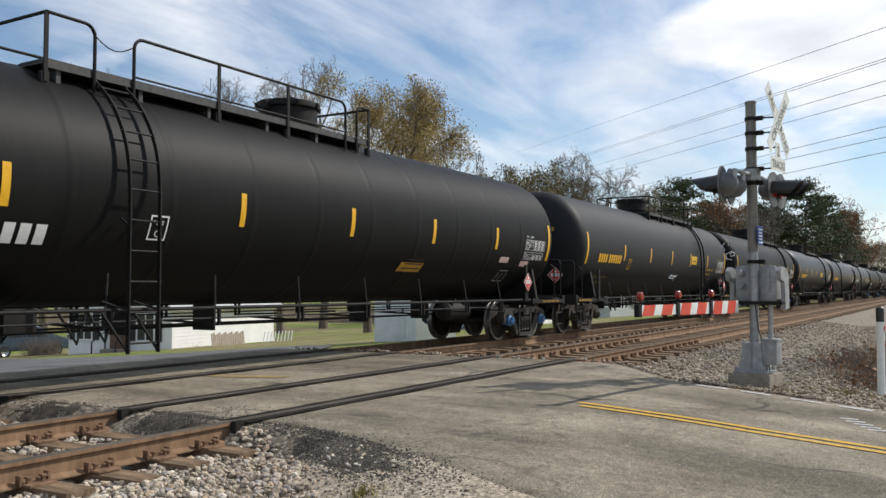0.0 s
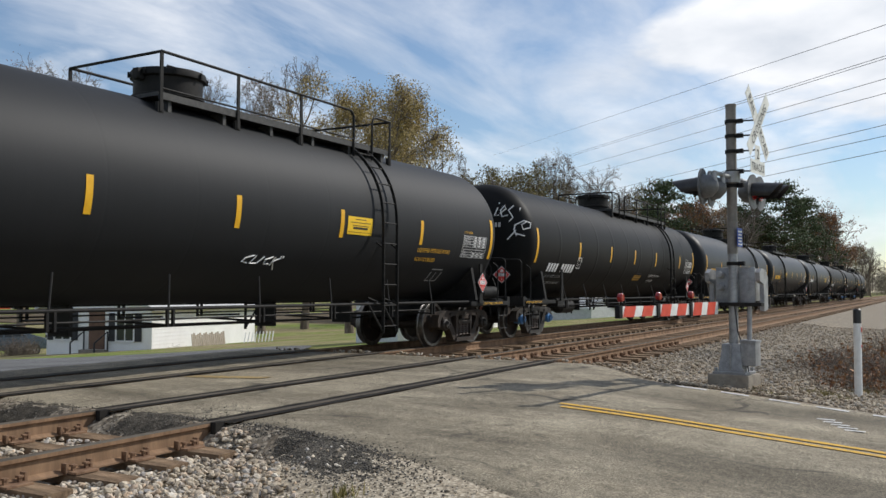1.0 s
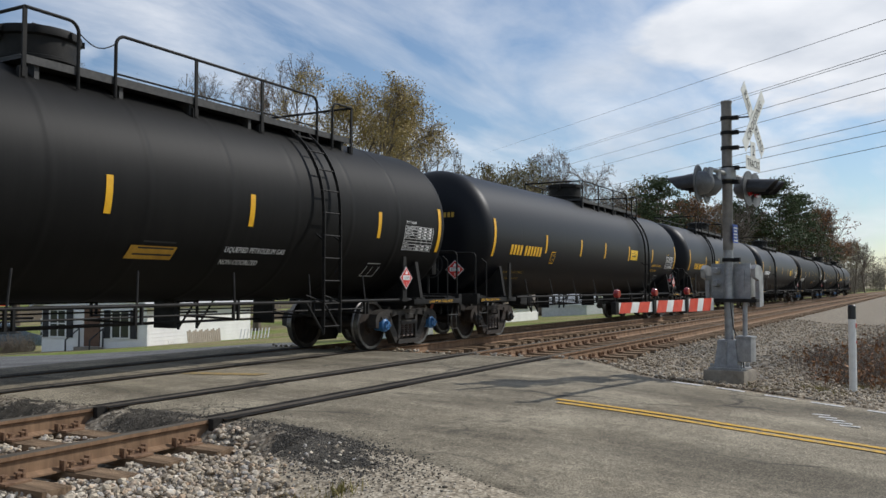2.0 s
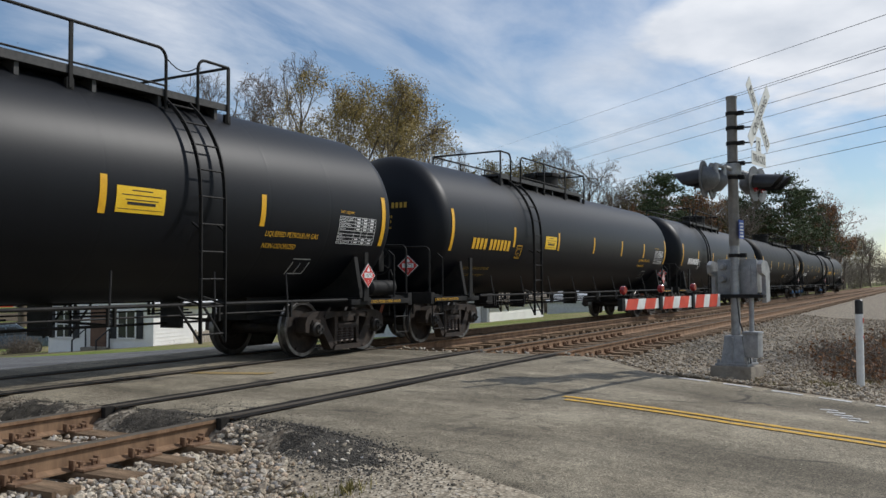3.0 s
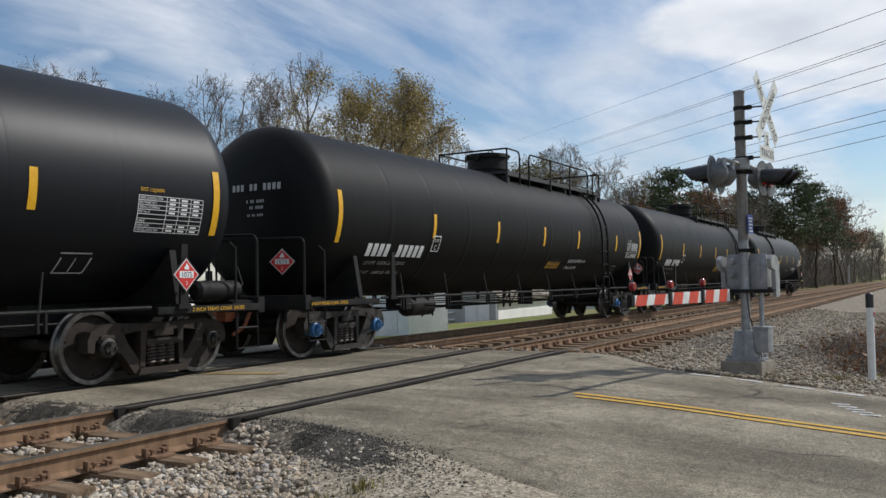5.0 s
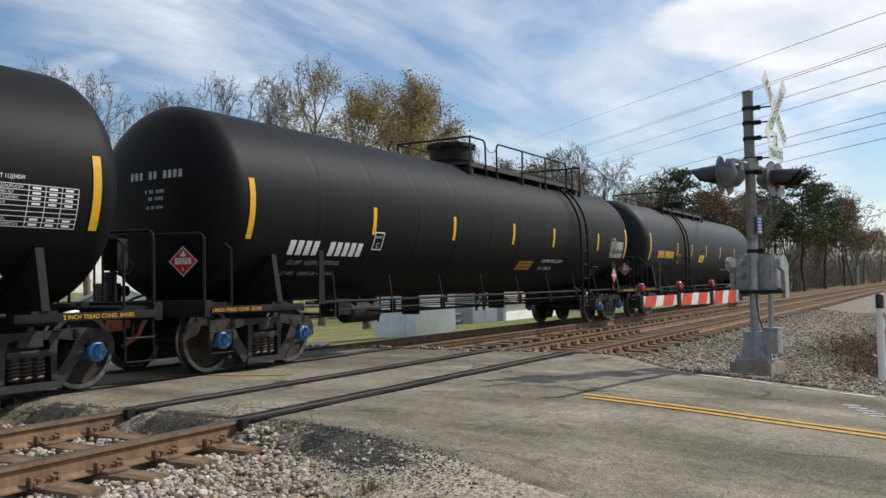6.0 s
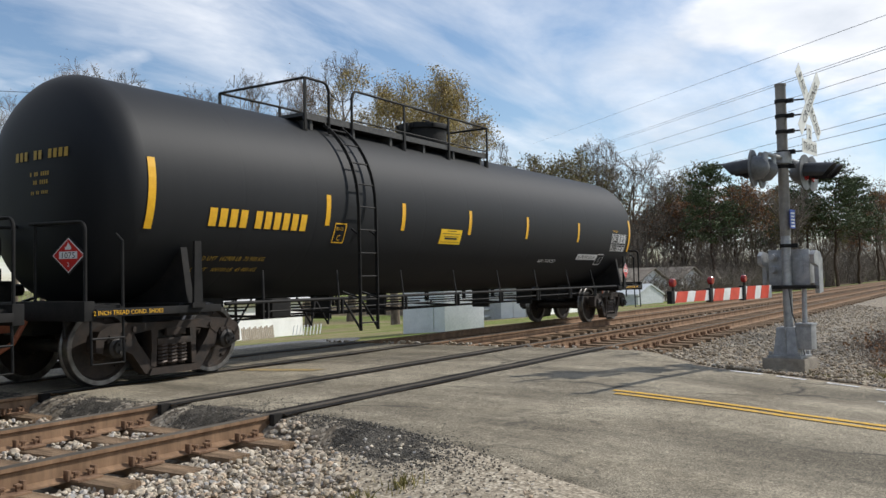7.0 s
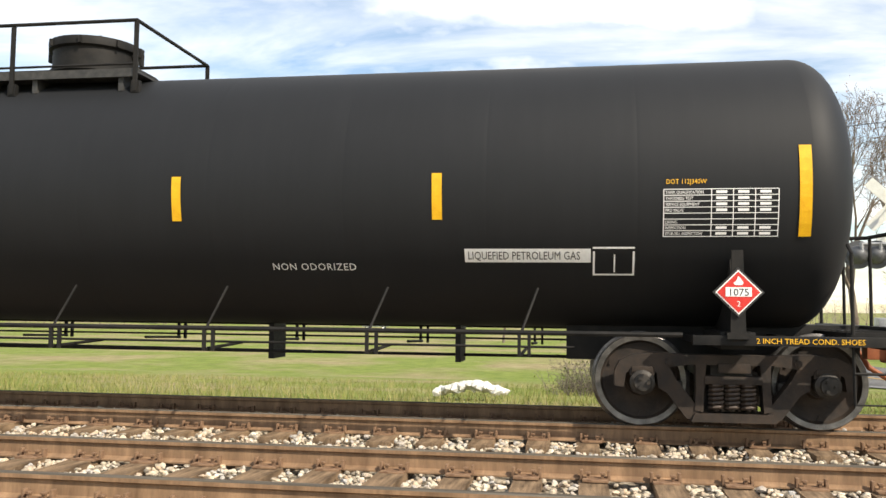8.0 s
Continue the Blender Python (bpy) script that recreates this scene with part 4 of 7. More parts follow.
def long_rail(bm):
    """Running rail, lower bar, hangers and struts between the trucks."""
    for s in (-1, 1):
        y = s * 1.46
        tube(bm, [(-6.9, y, 0.93), (6.9, y, 0.93)], 0.024, 8)
        tube(bm, [(-5.9, s * 1.1, 0.78), (5.9, s * 1.1, 0.78)], 0.014, 6)
        for x in (-6.2, -4.6, -2.9, -1.2, 0.5, 2.2, 3.9, 5.4):
            box(bm, x - 0.035, x - 0.005, y - 0.02, y + 0.02, 0.70, 0.95)
            box(bm, x + 0.06, x + 0.09, y - 0.02, y + 0.02, 0.70, 0.95)
            tube(bm, [(x, y, 0.93), (x + 0.15, s * 1.3, 1.36)], 0.014, 6)
            tube(bm, [(x, y, 0.72), (x, s * 0.5, 0.75)], 0.018, 6)


def under_build(bm):
    """Brake rods and levers under the belly."""
    tube(bm, [(-6.3, 0.2, 0.62), (6.3, 0.2, 0.62)], 0.02, 6)
    tube(bm, [(-6.3, -0.45, 0.7), (3.0, -0.45, 0.66)], 0.018, 6)
    box(bm, -5.5, -5.1, -0.95, -0.6, 0.68, 0.96, bevel=0.03)
    for x in (-4.7, -4.3):
        tube(bm, [(x, -0.7, 0.95), (x + 0.22, -0.8, 0.52), (x + 0.44, -0.7, 0.95)], 0.02, 6)
    for x in (-3.2, -1.6, 2.4, 4.6):
        box(bm, x - 0.03, x + 0.03, -0.12, 0.3, 0.55, 0.99)


LADDER_W = 0.44


def ladder_curve():
    """The line of a side ladder, bending over the shell to the walkway."""
    r = TR + 0.11
    return [Vector((0, -1.57, 0.42)), Vector((0, -1.57, 1.4)), Vector((0, -1.57, 2.3))] + [Vector((0, -r * math.cos(radians(a)), ZC + r * math.sin(radians(a)))) for a in range(6, 56, 6)] + [Vector((0, -0.86, 3.8))]


def ladder_build(bm):
    """Two flat stiles with their braces."""
    w, curve = LADDER_W, ladder_curve()
    for sx in (-w / 2, w / 2):
        pr = None
        for i in range(len(curve)):
            d = (curve[min(i + 1, len(curve) - 1)] - curve[max(i - 1, 0)]).normalized()
            nrm = Vector((0, -d.z, d.y))
            cur = [bm.verts.new(curve[i] + Vector((sx + a, 0, 0)) + nrm * b) for a, b in ((-0.009, -0.027), (0.009, -0.027), (0.009, 0.027), (-0.009, 0.027))]
            if pr:
                for j in range(4):
                    bm.faces.new((pr[j], pr[(j + 1) % 4], cur[(j + 1) % 4], cur[j]))
            pr = cur
        tube(bm, [(sx, -1.57, 0.44), (sx - 0.3, -1.46, 0.93)], 0.018, 6)
        for zz in (0.93, 1.9):
            tube(bm, [(sx, -1.57, zz), (sx - 0.25 if zz < 1 else sx, -1.42, zz + 0.1)], 0.016, 6)


def rung_build(bm):
    tube(bm, [(-LADDER_W / 2 - 0.03, 0, 0), (LADDER_W / 2 + 0.03, 0, 0)], 0.013, 6)


def rung_places():
    curve = ladder_curve()
    run, out = 0.12, []
    for a, b in zip(curve, curve[1:]):
        n = (b - a).length
        while run < n:
            out.append(a.lerp(b, run / n))
            run += 0.36
        run -= n
    return out


def side_ladder(car, loc):
    ld = part("ladder", shared("ladder", ladder_build, M["black_steel"]), None, car, loc=loc)
    for p in rung_places():
        part("rung", shared("rung", rung_build, M["black_steel"]), None, ld, loc=p)


def deck_build(a, b):
    def build(bm):
        for s in (-1, 1):
            y0, y1 = sorted((s * 0.42, s * 0.9))
            box(bm, a, b, y0, y1, 3.77, 3.805)
            for e in (y0, y1):
                box(bm, a, b, e - 0.02, e + 0.02, 3.72, 3.815)
            for x in steps(a + 0.2, b - 0.2, 1.1):
                z = ZC + math.sqrt(TR ** 2 - 0.8 ** 2)
                box(bm, x - 0.03, x + 0.03, min(s * 0.45, s * 0.88), max(s * 0.45, s * 0.88), z - 0.05, 3.75)
            for x in steps(a, b, 0.06):
                box(bm, x - 0.006, x + 0.006, y0 + 0.03, y1 - 0.03, 3.805, 3.82)
        for x0, x1 in ((a, a + 0.4), (b - 0.4, b)):
            box(bm, x0, x1, -0.42, 0.42, 3.775, 3.81)
    return build


def guard_build(runs, a, b):
    """Handrails round the walkway: near side in runs with gaps, a full far side and two cross rails."""
    def build(bm):
        top, base, r = 4.36, 3.55, 0.022

        def post(x, y):
            box(bm, x - 0.025, x + 0.025, y - 0.012, y + 0.012, base, top)
            box(bm, x - 0.05, x + 0.05, min(y, y * 0.94), max(y, y * 0.94), base - 0.02, base + 0.12)

        def bend_run(x0, x1, y):
            h = 0.14
            head = [Vector((x0, y, top))] if x0 <= a + 0.01 else [Vector((x0, y, base)), Vector((x0, y, top - h))] + arc((x0 + h, y, top - h), h, 180, 90, "xz", 5)
            tail = [Vector((x1, y, top))] if x1 >= b - 0.01 else arc((x1 - h, y, top - h), h, 90, 0, "xz", 5) + [Vector((x1, y, base))]
            return head + tail
        for y, rr in ((-0.93, runs), (0.93, [(a, b)])):
            for x0, x1 in rr:
                tube(bm, bend_run(x0, x1, y), r, 8)
                for x in steps(x0, x1, 1.5)[1:-1]:
                    post(x, y)
                if x0 <= a + 0.01:
                    post(x0, y)
                if x1 >= b - 0.01:
                    post(x1, y)
                if x1 - x0 > 1.0:
                    tube(bm, [(x0, y, 3.86), (x1, y, 3.86)], 0.014, 6)
        for x in (a, b):
            tube(bm, [(x, -0.93, top), (x, 0.93, top)], r, 8)
        # safety chain across the ladder's gap
        for (u0, u1), (v0, v1) in zip(runs, runs[1:]):
            if v0 - u1 < 1.0:
                tube(bm, [(u1 + (v0 - u1) * k / 6, -0.93, 4.24 - 0.12 * math.sin(math.pi * k / 6)) for k in range(7)], 0.008, 5)
    return build


def frame_build(bm):
    """Cast truck side frame, seen from outside: arched top, sloping tension arms and a spring seat."""
    lo, hi = -0.09, 0.09
    for s in (-1, 1):
        # top member that curls down over the bearing
        outer = [(0.0, 0.73), (0.42, 0.73), (0.72, 0.745), (0.95, 0.72), (1.07, 0.66), (1.12, 0.56), (1.12, 0.42)]
        inner = [(1.03, 0.40), (1.01, 0.54), (0.94, 0.585), (0.78, 0.585), (0.70, 0.54), (0.62, 0.60), (0.40, 0.635), (0.0, 0.635)]
        extrude_poly(bm, [(s * x, z) for x, z in outer + inner], "xz", lo, hi)
        # tension arm from the pedestal down to the spring seat
        extrude_poly(bm, [(s * x, z) for x, z in ((0.72, 0.60), (0.70, 0.40), (0.62, 0.36), (0.44, 0.12), (0.36, 0.09), (0.30, 0.12), (0.34, 0.24), (0.54, 0.50), (0.60, 0.62))], "xz", lo + 0.008, hi - 0.008)
        # column beside the springs
        extrude_poly(bm, [(s * x, z) for x, z in ((0.25, 0.64), (0.35, 0.64), (0.345, 0.40), (0.36, 0.20), (0.28, 0.18), (0.27, 0.40))], "xz", lo - 0.004, hi - 0.012)
        box(bm, s * 0.855 - 0.12, s * 0.855 + 0.12, -0.1, 0.1, 0.52, 0.59, bevel=0.015)
        box(bm, s * 0.855 - 0.1, s * 0.855 + 0.1, -0.115, -0.09, 0.555, 0.61, bevel=0.008)
        lathe(bm, [(0.0, 0.035), (-0.02, 0.035), (-0.025, 0.0)], "y", 12, origin=(s * 0.6, lo, 0.66))
    extrude_poly(bm, [(-0.40, 0.09), (0.40, 0.09), (0.36, 0.17), (-0.36, 0.17)], "xz", lo - 0.03, hi + 0.02)
    box(bm, -0.27, 0.27, lo - 0.02, hi, 0.45, 0.53, bevel=0.02)
    box(bm, -0.14, 0.16, lo - 0.03, lo + 0.02, 0.56, 0.65, bevel=0.01)
    bmesh.ops.recalc_face_normals(bm, faces=bm.faces)


def bearing_build(bm):
    lathe(bm, [(0.1, 0.10), (-0.02, 0.105), (-0.03, 0.12), (-0.1, 0.12), (-0.12, 0.085), (-0.16, 0.08), (-0.165, 0.0)], "y", 20)
    for k in range(3):
        a = 2 * math.pi * k / 3
        box(bm, 0.05 * math.cos(a) - 0.015, 0.05 * math.cos(a) + 0.015, -0.185, -0.16, 0.05 * math.sin(a) - 0.015, 0.05 * math.sin(a) + 0.015)


def spring_build(bm):
    pts = []
    for i in range(6 * 9 + 1):
        a = 2 * math.pi * i / 9
        pts.append(Vector((0.062 * math.cos(a), 0.062 * math.sin(a), 0.20 + 0.25 * i / 54)))
    tube(bm, pts, 0.02, 6)
    lathe(bm, [(0.19, 0.03), (0.46, 0.03)], "z", 8)


def bolster_build(bm):
    box(bm, -0.2, 0.2, -1.0, 1.0, 0.44, 0.66, bevel=0.03)
    for y in (-0.86, 0.86):
        box(bm, -0.26, 0.26, y - 0.03, y + 0.03, 0.16, 0.5)
    lathe(bm, [(0.66, 0.2), (0.76, 0.2), (0.76, 0.0)], "z", 20)
    for s in (-1, 1):
        box(bm, s * 0.5 - 0.05, s * 0.5 + 0.05, -0.9, 0.9, 0.34, 0.46, bevel=0.015)
        for y in (-0.75, 0.75):
            box(bm, s * 0.40 - 0.03, s * 0.40 + 0.03, y - 0.06, y + 0.06, 0.3, 0.56, bevel=0.015)


def wheelset_build(bm):
    for s in (-1, 1):
        prof = [(-0.085, 0.09), (-0.09, 0.14), (-0.03, 0.16), (-0.005, 0.30), (-0.02, 0.37), (-0.066, 0.395), (-0.07, 0.447), (-0.062, 0.4545), (0.03, 0.459), (0.045, 0.482), (0.062, 0.485), (0.07, 0.47), (0.07, 0.395), (0.03, 0.37), (0.04, 0.30), (0.05, 0.16), (0.09, 0.13), (0.09, 0.09)]
        mis = [0, 0, 0, 0, 0, 1, 1, 1, 1, 1, 1, 1, 0, 0, 0, 0, 0]
        if s > 0:
            prof = [(-u, r) for u, r in prof]
        lathe(bm, prof, "y", 56, origin=(0, s * 0.755, 0), mis=mis)
        for k in range(3):
            a = 2 * math.pi * k / 3 + 0.4
            box(bm, 0.34 * math.cos(a) - 0.025, 0.34 * math.cos(a) + 0.025, s * 0.775 - 0.012, s * 0.775 + 0.012, 0.34 * math.sin(a) - 0.012, 0.34 * math.sin(a) + 0.012)
    lathe(bm, [(-1.05, 0.07), (-0.86, 0.07), (-0.84, 0.095), (-0.4, 0.08), (0.4, 0.08), (0.84, 0.095), (0.86, 0.07), (1.05, 0.07)], "y", 20)


WHEELSETS = []


def truck(parent, x, cap, grime):
    tk = part("truck", shared("truck", bolster_build, M["grime_steel"]), None, parent, loc=(x, 0, 0))
    for s in (-1, 1):
        part("side_frame", shared("side_frame_" + grime, frame_build, M[grime]), None, tk, loc=pose(0, s * 1.0, 0, 0, 0, 0 if s < 0 else 180))
        for sx in (-0.15, 0.0, 0.15):
            part("spring", shared("spring", spring_build, M["spring"]), None, tk, loc=(sx, s * 1.03, 0))
        for sx in (-0.855, 0.855):
            part("bearing_cap", shared("bearing_" + cap, bearing_build, M[cap]), None, tk, loc=pose(sx, s * 1.03, 0.457, 0, 0, 0 if s < 0 else 180))
    for sx in (-0.855, 0.855):
        ws = part("wheelset", shared("wheelset", wheelset_build, [M["rust_dark"], M["wheel_rim"]]), None, tk, loc=(sx, 0, 0.459))
        WHEELSETS.append((ws, sx))


def placard_build(bm):
    def diamond(h, y, mi):
        vs = [bm.verts.new((h * a, y, h * b)) for a, b in ((0, -1), (1, 0), (0, 1), (-1, 0))]
        bm.faces.new(vs).material_index = mi
    bmesh.ops.create_cube(bm, size=1.0, matrix=Matrix.Rotation(radians(45), 4, "Y") @ Matrix.Diagonal((0.325, 0.012, 0.325, 1)))
    diamond(0.205, -0.009, 1)
    diamond(0.19, -0.012, 2)
    box(bm, -0.115, 0.115, -0.016, -0.013, -0.04, 0.045, mi=1)
    vs, fs = text_mesh("1075", 0.095, 0, 1.0, "CENTER")
    mk = [bm.verts.new((v.x, -0.019, v.y - 0.032)) for v in vs]
    for f in fs:
        bm.faces.new([mk[i] for i in f]).material_index = 0
    vs, fs = text_mesh("2", 0.07, 0, 1.0, "CENTER")
    mk = [bm.verts.new((v.x, -0.016, v.y - 0.13)) for v in vs]
    for f in fs:
        bm.faces.new([mk[i] for i in f]).material_index = 1
    fl = [(0.0, 0.15), (0.03, 0.11), (0.045, 0.085), (0.03, 0.065), (-0.03, 0.065), (-0.045, 0.085), (-0.02, 0.105)]
    bm.faces.new([bm.verts.new((x, -0.016, z)) for x, z in fl]).material_index = 1


def placard_post_build(bm):
    extrude_poly(bm, [(-0.07, 0.93), (0.07, 0.93), (0.05, 1.72), (-0.05, 1.72)], "xz", -0.02, 0.02)
    box(bm, -0.1, 0.1, -0.03, 0.12, 0.9, 0.96)


def table_words(bm, x, z0):
    """A ruled test table with small entries."""
    w, h, n = 1.04, 0.45, 8
    for i in range(n + 1):
        v = h * i / n
        q = [bm.verts.new(on_tank(x + a * w, z0, v + b * 0.007, 0.008)) for a, b in ((0, 0), (1, 0), (1, 1), (0, 1))]
        bm.faces.new(q)
    for a in (0, 0.42, 0.61, 0.8, 1.0):
        prev = None
        for k in range(6):
            v = h * k / 5
            cur = [bm.verts.new(on_tank(x + a * w + d, z0, v, 0.008)) for d in (-0.004, 0.004)]
            if prev:
                bm.faces.new((prev[0], prev[1], cur[1], cur[0]))
            prev = cur
    lines = ["STUB SILL INSPECTION", "INSPECTION", "LINING", "", "PRD VALVE", "SERVICE EQUIPMENT", "THICKNESS TEST", "TANK QUALIFICATION"]
    for i, t in enumerate(lines):
        if t:
            vs, fs = text_mesh(t, 0.042, 0, 1.0, "LEFT", 0.8)
            mk = [bm.verts.new(on_tank(x + 0.015 + v.x, z0, v.y + h * i / n + 0.017, 0.009)) for v in vs]
            for f in fs:
                bm.faces.new([mk[j] for j in f])
        if i not in (2, 3):
            for a in (0.46, 0.65, 0.84):
                q = [bm.verts.new(on_tank(x + a * w + u * 0.1, z0, h * i / n + 0.02 + b * 0.025, 0.009)) for u, b in ((0, 0), (1, 0), (1, 1), (0, 1))]
                bm.faces.new(q)


STRIPE_Z = 2.03


def tank_car(u, style, flip, stripes, notice, marks, words, cap, grime, label, extras="", plate=-4.6, shift=0.0):
    """One tank car with its middle u metres along the train."""
    car = thing("tank_car", Matrix(), label, "tank car", "tank cars of the train")
    ribs = style == "matte"
    paint = M["tank_" + style]
    part("tank", shared("tank_" + style, tank_build(ribs), paint, 50), None, car)
    k = -1 if flip else 1
    if ribs and flip:
        runs, dome, lad = [(-0.7, 0.02), (0.57, 4.72), (5.15, 5.72)], 0.1, 4.3
    elif ribs:
        runs, dome, lad = [(-5.05, -4.4), (-3.82, 0.6), (0.92, 1.28)], 0.2, -4.15
    elif flip:
        runs, dome, lad = [(-0.9, 3.52), (4.1, 4.7)], 0.08, 3.75
    else:
        runs, dome, lad = [(-4.7, -4.13), (-3.54, 1.03)], -0.02, -4.0
    a, b = runs[0][0], runs[-1][1]
    tagf = style + str(flip)
    part("walkway", shared("walkway_" + tagf, deck_build(a, b), M["grating"]), None, car)
    part("handrail", shared("handrail_" + tagf, guard_build(runs, a, b), M["black_steel"]), None, car)
    part("valve_housing", shared("valve_housing", dome_build, M["black_steel"]), None, car, loc=(dome, 0, ZC + TR - 0.02))
    side_ladder(car, Matrix.Translation((lad, 0, 0)))
    side_ladder(car, pose(lad, 0, 0, 0, 0, 180))
    part("side_rail", shared("side_rail", long_rail, M["black_steel"]), None, car)
    part("brake_rigging", shared("brake_rigging", under_build, M["black_steel"]), None, car)
    if not ribs and "last" not in extras:
        part("air_reservoir", shared("end_reservoir", end_reservoir_build, M["black_steel"]), None, car, loc=(7.41, 0, 0))
    if ribs:
        part("air_reservoir", shared("air_reservoir", reservoir_build, M["black_steel"]), None, car, loc=(4.6 * k, 0, 0))
    pl_x = 6.6 if ribs else 7.39
    for s in (-1, 1):
        turn = pose(s * 7.41, 0, 0, 0, 0, 0 if s > 0 else 180)
        for nm, bld in (("stub_sill", sill_build), ("body_bolster", body_bolster_build), ("platform", platform_build), ("end_beam", end_beam_build)):
            part(nm, shared(nm, bld, M["black_steel"]), None, car, loc=turn)
        for flipped in (False, True):
            part("saddle", shared("saddle", saddle_build, M["black_steel"]) if not flipped else shared("saddle_far", mirrored(saddle_build), M["black_steel"]), None, car, loc=turn)
            part("side_sill", shared("side_sill", side_sill_build, M["black_steel"]) if not flipped else shared("side_sill_far", mirrored(side_sill_build), M["black_steel"]), None, car, loc=turn)
        part("coupler", shared("coupler", coupler_build, M["orange_steel"]), None, car, "rust-red coupler and hose", loc=pose(s * 8.93, 0, 0, 0, 0, 0 if s > 0 else 180))
        part("end_rail", shared("end_rail", end_rail_build, M["black_steel"]), None, car, loc=turn)
        part("end_rail", shared("end_rail_far", mirrored(end_rail_build), M["black_steel"]), None, car, loc=turn)
        for sy in (-1, 1):
            py = sy * 1.5
            part("placard_post", shared("placard_post", placard_post_build, M["black_steel"]), None, car, loc=pose(s * pl_x, py, 0, 0, 0, 0 if sy < 0 else 180))
            if sy < 0 and s > 0:
                part("placard", shared("placard", placard_build, [M["black_print"], M["white_letter"], M["placard_red"]]), None, car, "red and white diamond hazard placard", loc=(s * pl_x, py - 0.04, 1.33))
        truck(car, s * 7.41, cap, grime)
    part("placard", CACHE["placard"], None, car, "dull red diamond hazard placard on the head", loc=pose(-8.64, -0.75, 1.55, 0, 0, -68))
    part("hand_brake", shared("hand_brake", brake_build, M["black_steel"]), None, car, loc=pose(-7.41 * k, 0, 0, 0, 0, 180 if k > 0 else 0))
    part("brake_valve", shared("brake_valve", valve_build, M["grime_steel"]), None, car, loc=pose(-7.41, 0, 0, 0, 0, 180) @ pose(0, 0, 0))
    # reflectors, one by one
    for x in stripes:
        bm = bmesh.new()
        tank_patch(bm, -0.05, 0.05, STRIPE_Z, 0.46, 0.006)
        part("reflector", CACHE.setdefault("reflector", mesh_of(bm, "reflector", M["yellow_reflector"])) if "reflector" not in CACHE else CACHE["reflector"], None, car, loc=(x, 0, 0))
    for x in (-8.02, 8.02):
        bm = bmesh.new()
        tank_patch(bm, -0.055, 0.055, 1.86, 0.86, 0.010)
        part("reflector", CACHE.setdefault("reflector_end", mesh_of(bm, "reflector", M["yellow_reflector"])) if "reflector_end" not in CACHE else CACHE["reflector_end"], None, car, "long yellow reflective stripe", loc=(x, 0, 0))
    # owner's marks and number as plain blocks
    colour, mz, groups, wch, space = marks
    mx = -7.1
    for n in groups:
        for _ in range(n):
            bm = bmesh.new()
            tank_patch(bm, mx, mx + wch, mz, 0.24, 0.008)
            part("car_mark", bm, M[colour], car)
            mx += wch + 0.055
        mx += space
    bm = bmesh.new()
    for row in words:
        tank_words(bm, *row)
    if words:
        part("lettering", bm, M[colour.replace("paint", "dull").replace("letter", "dull")], car)
    # plate notice in its frame
    bm = bmesh.new()
    px = plate
    for x0, x1, zz, hh in ((px, px + 0.02, 1.78, 0.3), (px + 0.26, px + 0.28, 1.78, 0.3), (px, px + 0.28, 1.78, 0.02), (px, px + 0.28, 2.06, 0.02)):
        tank_patch(bm, x0, x1, zz, hh, 0.008)
    tank_words(bm, "PLATE", px + 0.045, 1.97, 0.07, squeeze=0.85)
    tank_words(bm, "C", px + 0.09, 1.82, 0.13)
    part("plate_mark", bm, M[colour], car)
    # test table by the far end
    bm = bmesh.new()
    table_words(bm, 6.74, 1.86)
    table = part("test_table", bm, M["white_letter"], car, "white ruled test table")
    bm = bmesh.new()
    tank_words(bm, "DOT 112J340W", 6.76, 2.35, 0.065, squeeze=0.85)
    part("heading", bm, M["yellow_paint" if not ribs else "white_letter"], table)
    # notice
    if notice:
        x0, x1, z0, hh, lean, mat = notice
        bm = bmesh.new()
        tank_patch(bm, x0, x1, z0, hh, 0.006, lean)
        pn = part("notice", bm, M[mat], car, "yellow emergency notice" if mat == "yellow_sign" else "faded orange stencil panel")
        bm = bmesh.new()
        if mat == "yellow_sign":
            for q, (i0, i1, hb) in enumerate(((0.3, 0.72, 0.012), (0.1, 0.92, 0.01), (0.18, 0.85, 0.01), (0.22, 0.8, 0.035), (0.04, 0.96, 0.006))):
                tank_patch(bm, x0 + (x1 - x0) * i0, x0 + (x1 - x0) * i1, z0 + hh * (0.83 - 0.175 * q), hb, 0.009)
        else:
            for q in range(3):
                tank_patch(bm, x0 + 0.1 + 0.05 * q, x1 - 0.02, z0 + 0.05 + 0.08 * q, 0.025, 0.009)
        part("notice_print", bm, M["black_print"], pn)
    bm = bmesh.new()
    vs, fs = text_mesh("2 INCH TREAD COND. SHOES", 0.07, 0, 1.0, "LEFT")
    for s in (-1, 1):
        x0 = 7.55 if s > 0 else -8.85
        mk = [bm.verts.new((x0 + v.x, -1.495, 0.862 + v.y)) for v in vs]
        for f in fs:
            bm.faces.new([mk[i] for i in f])
    part("sill_lettering", bm, M["yellow_paint"], car)
    # marks on the near head, as plain blocks
    bm = bmesh.new()
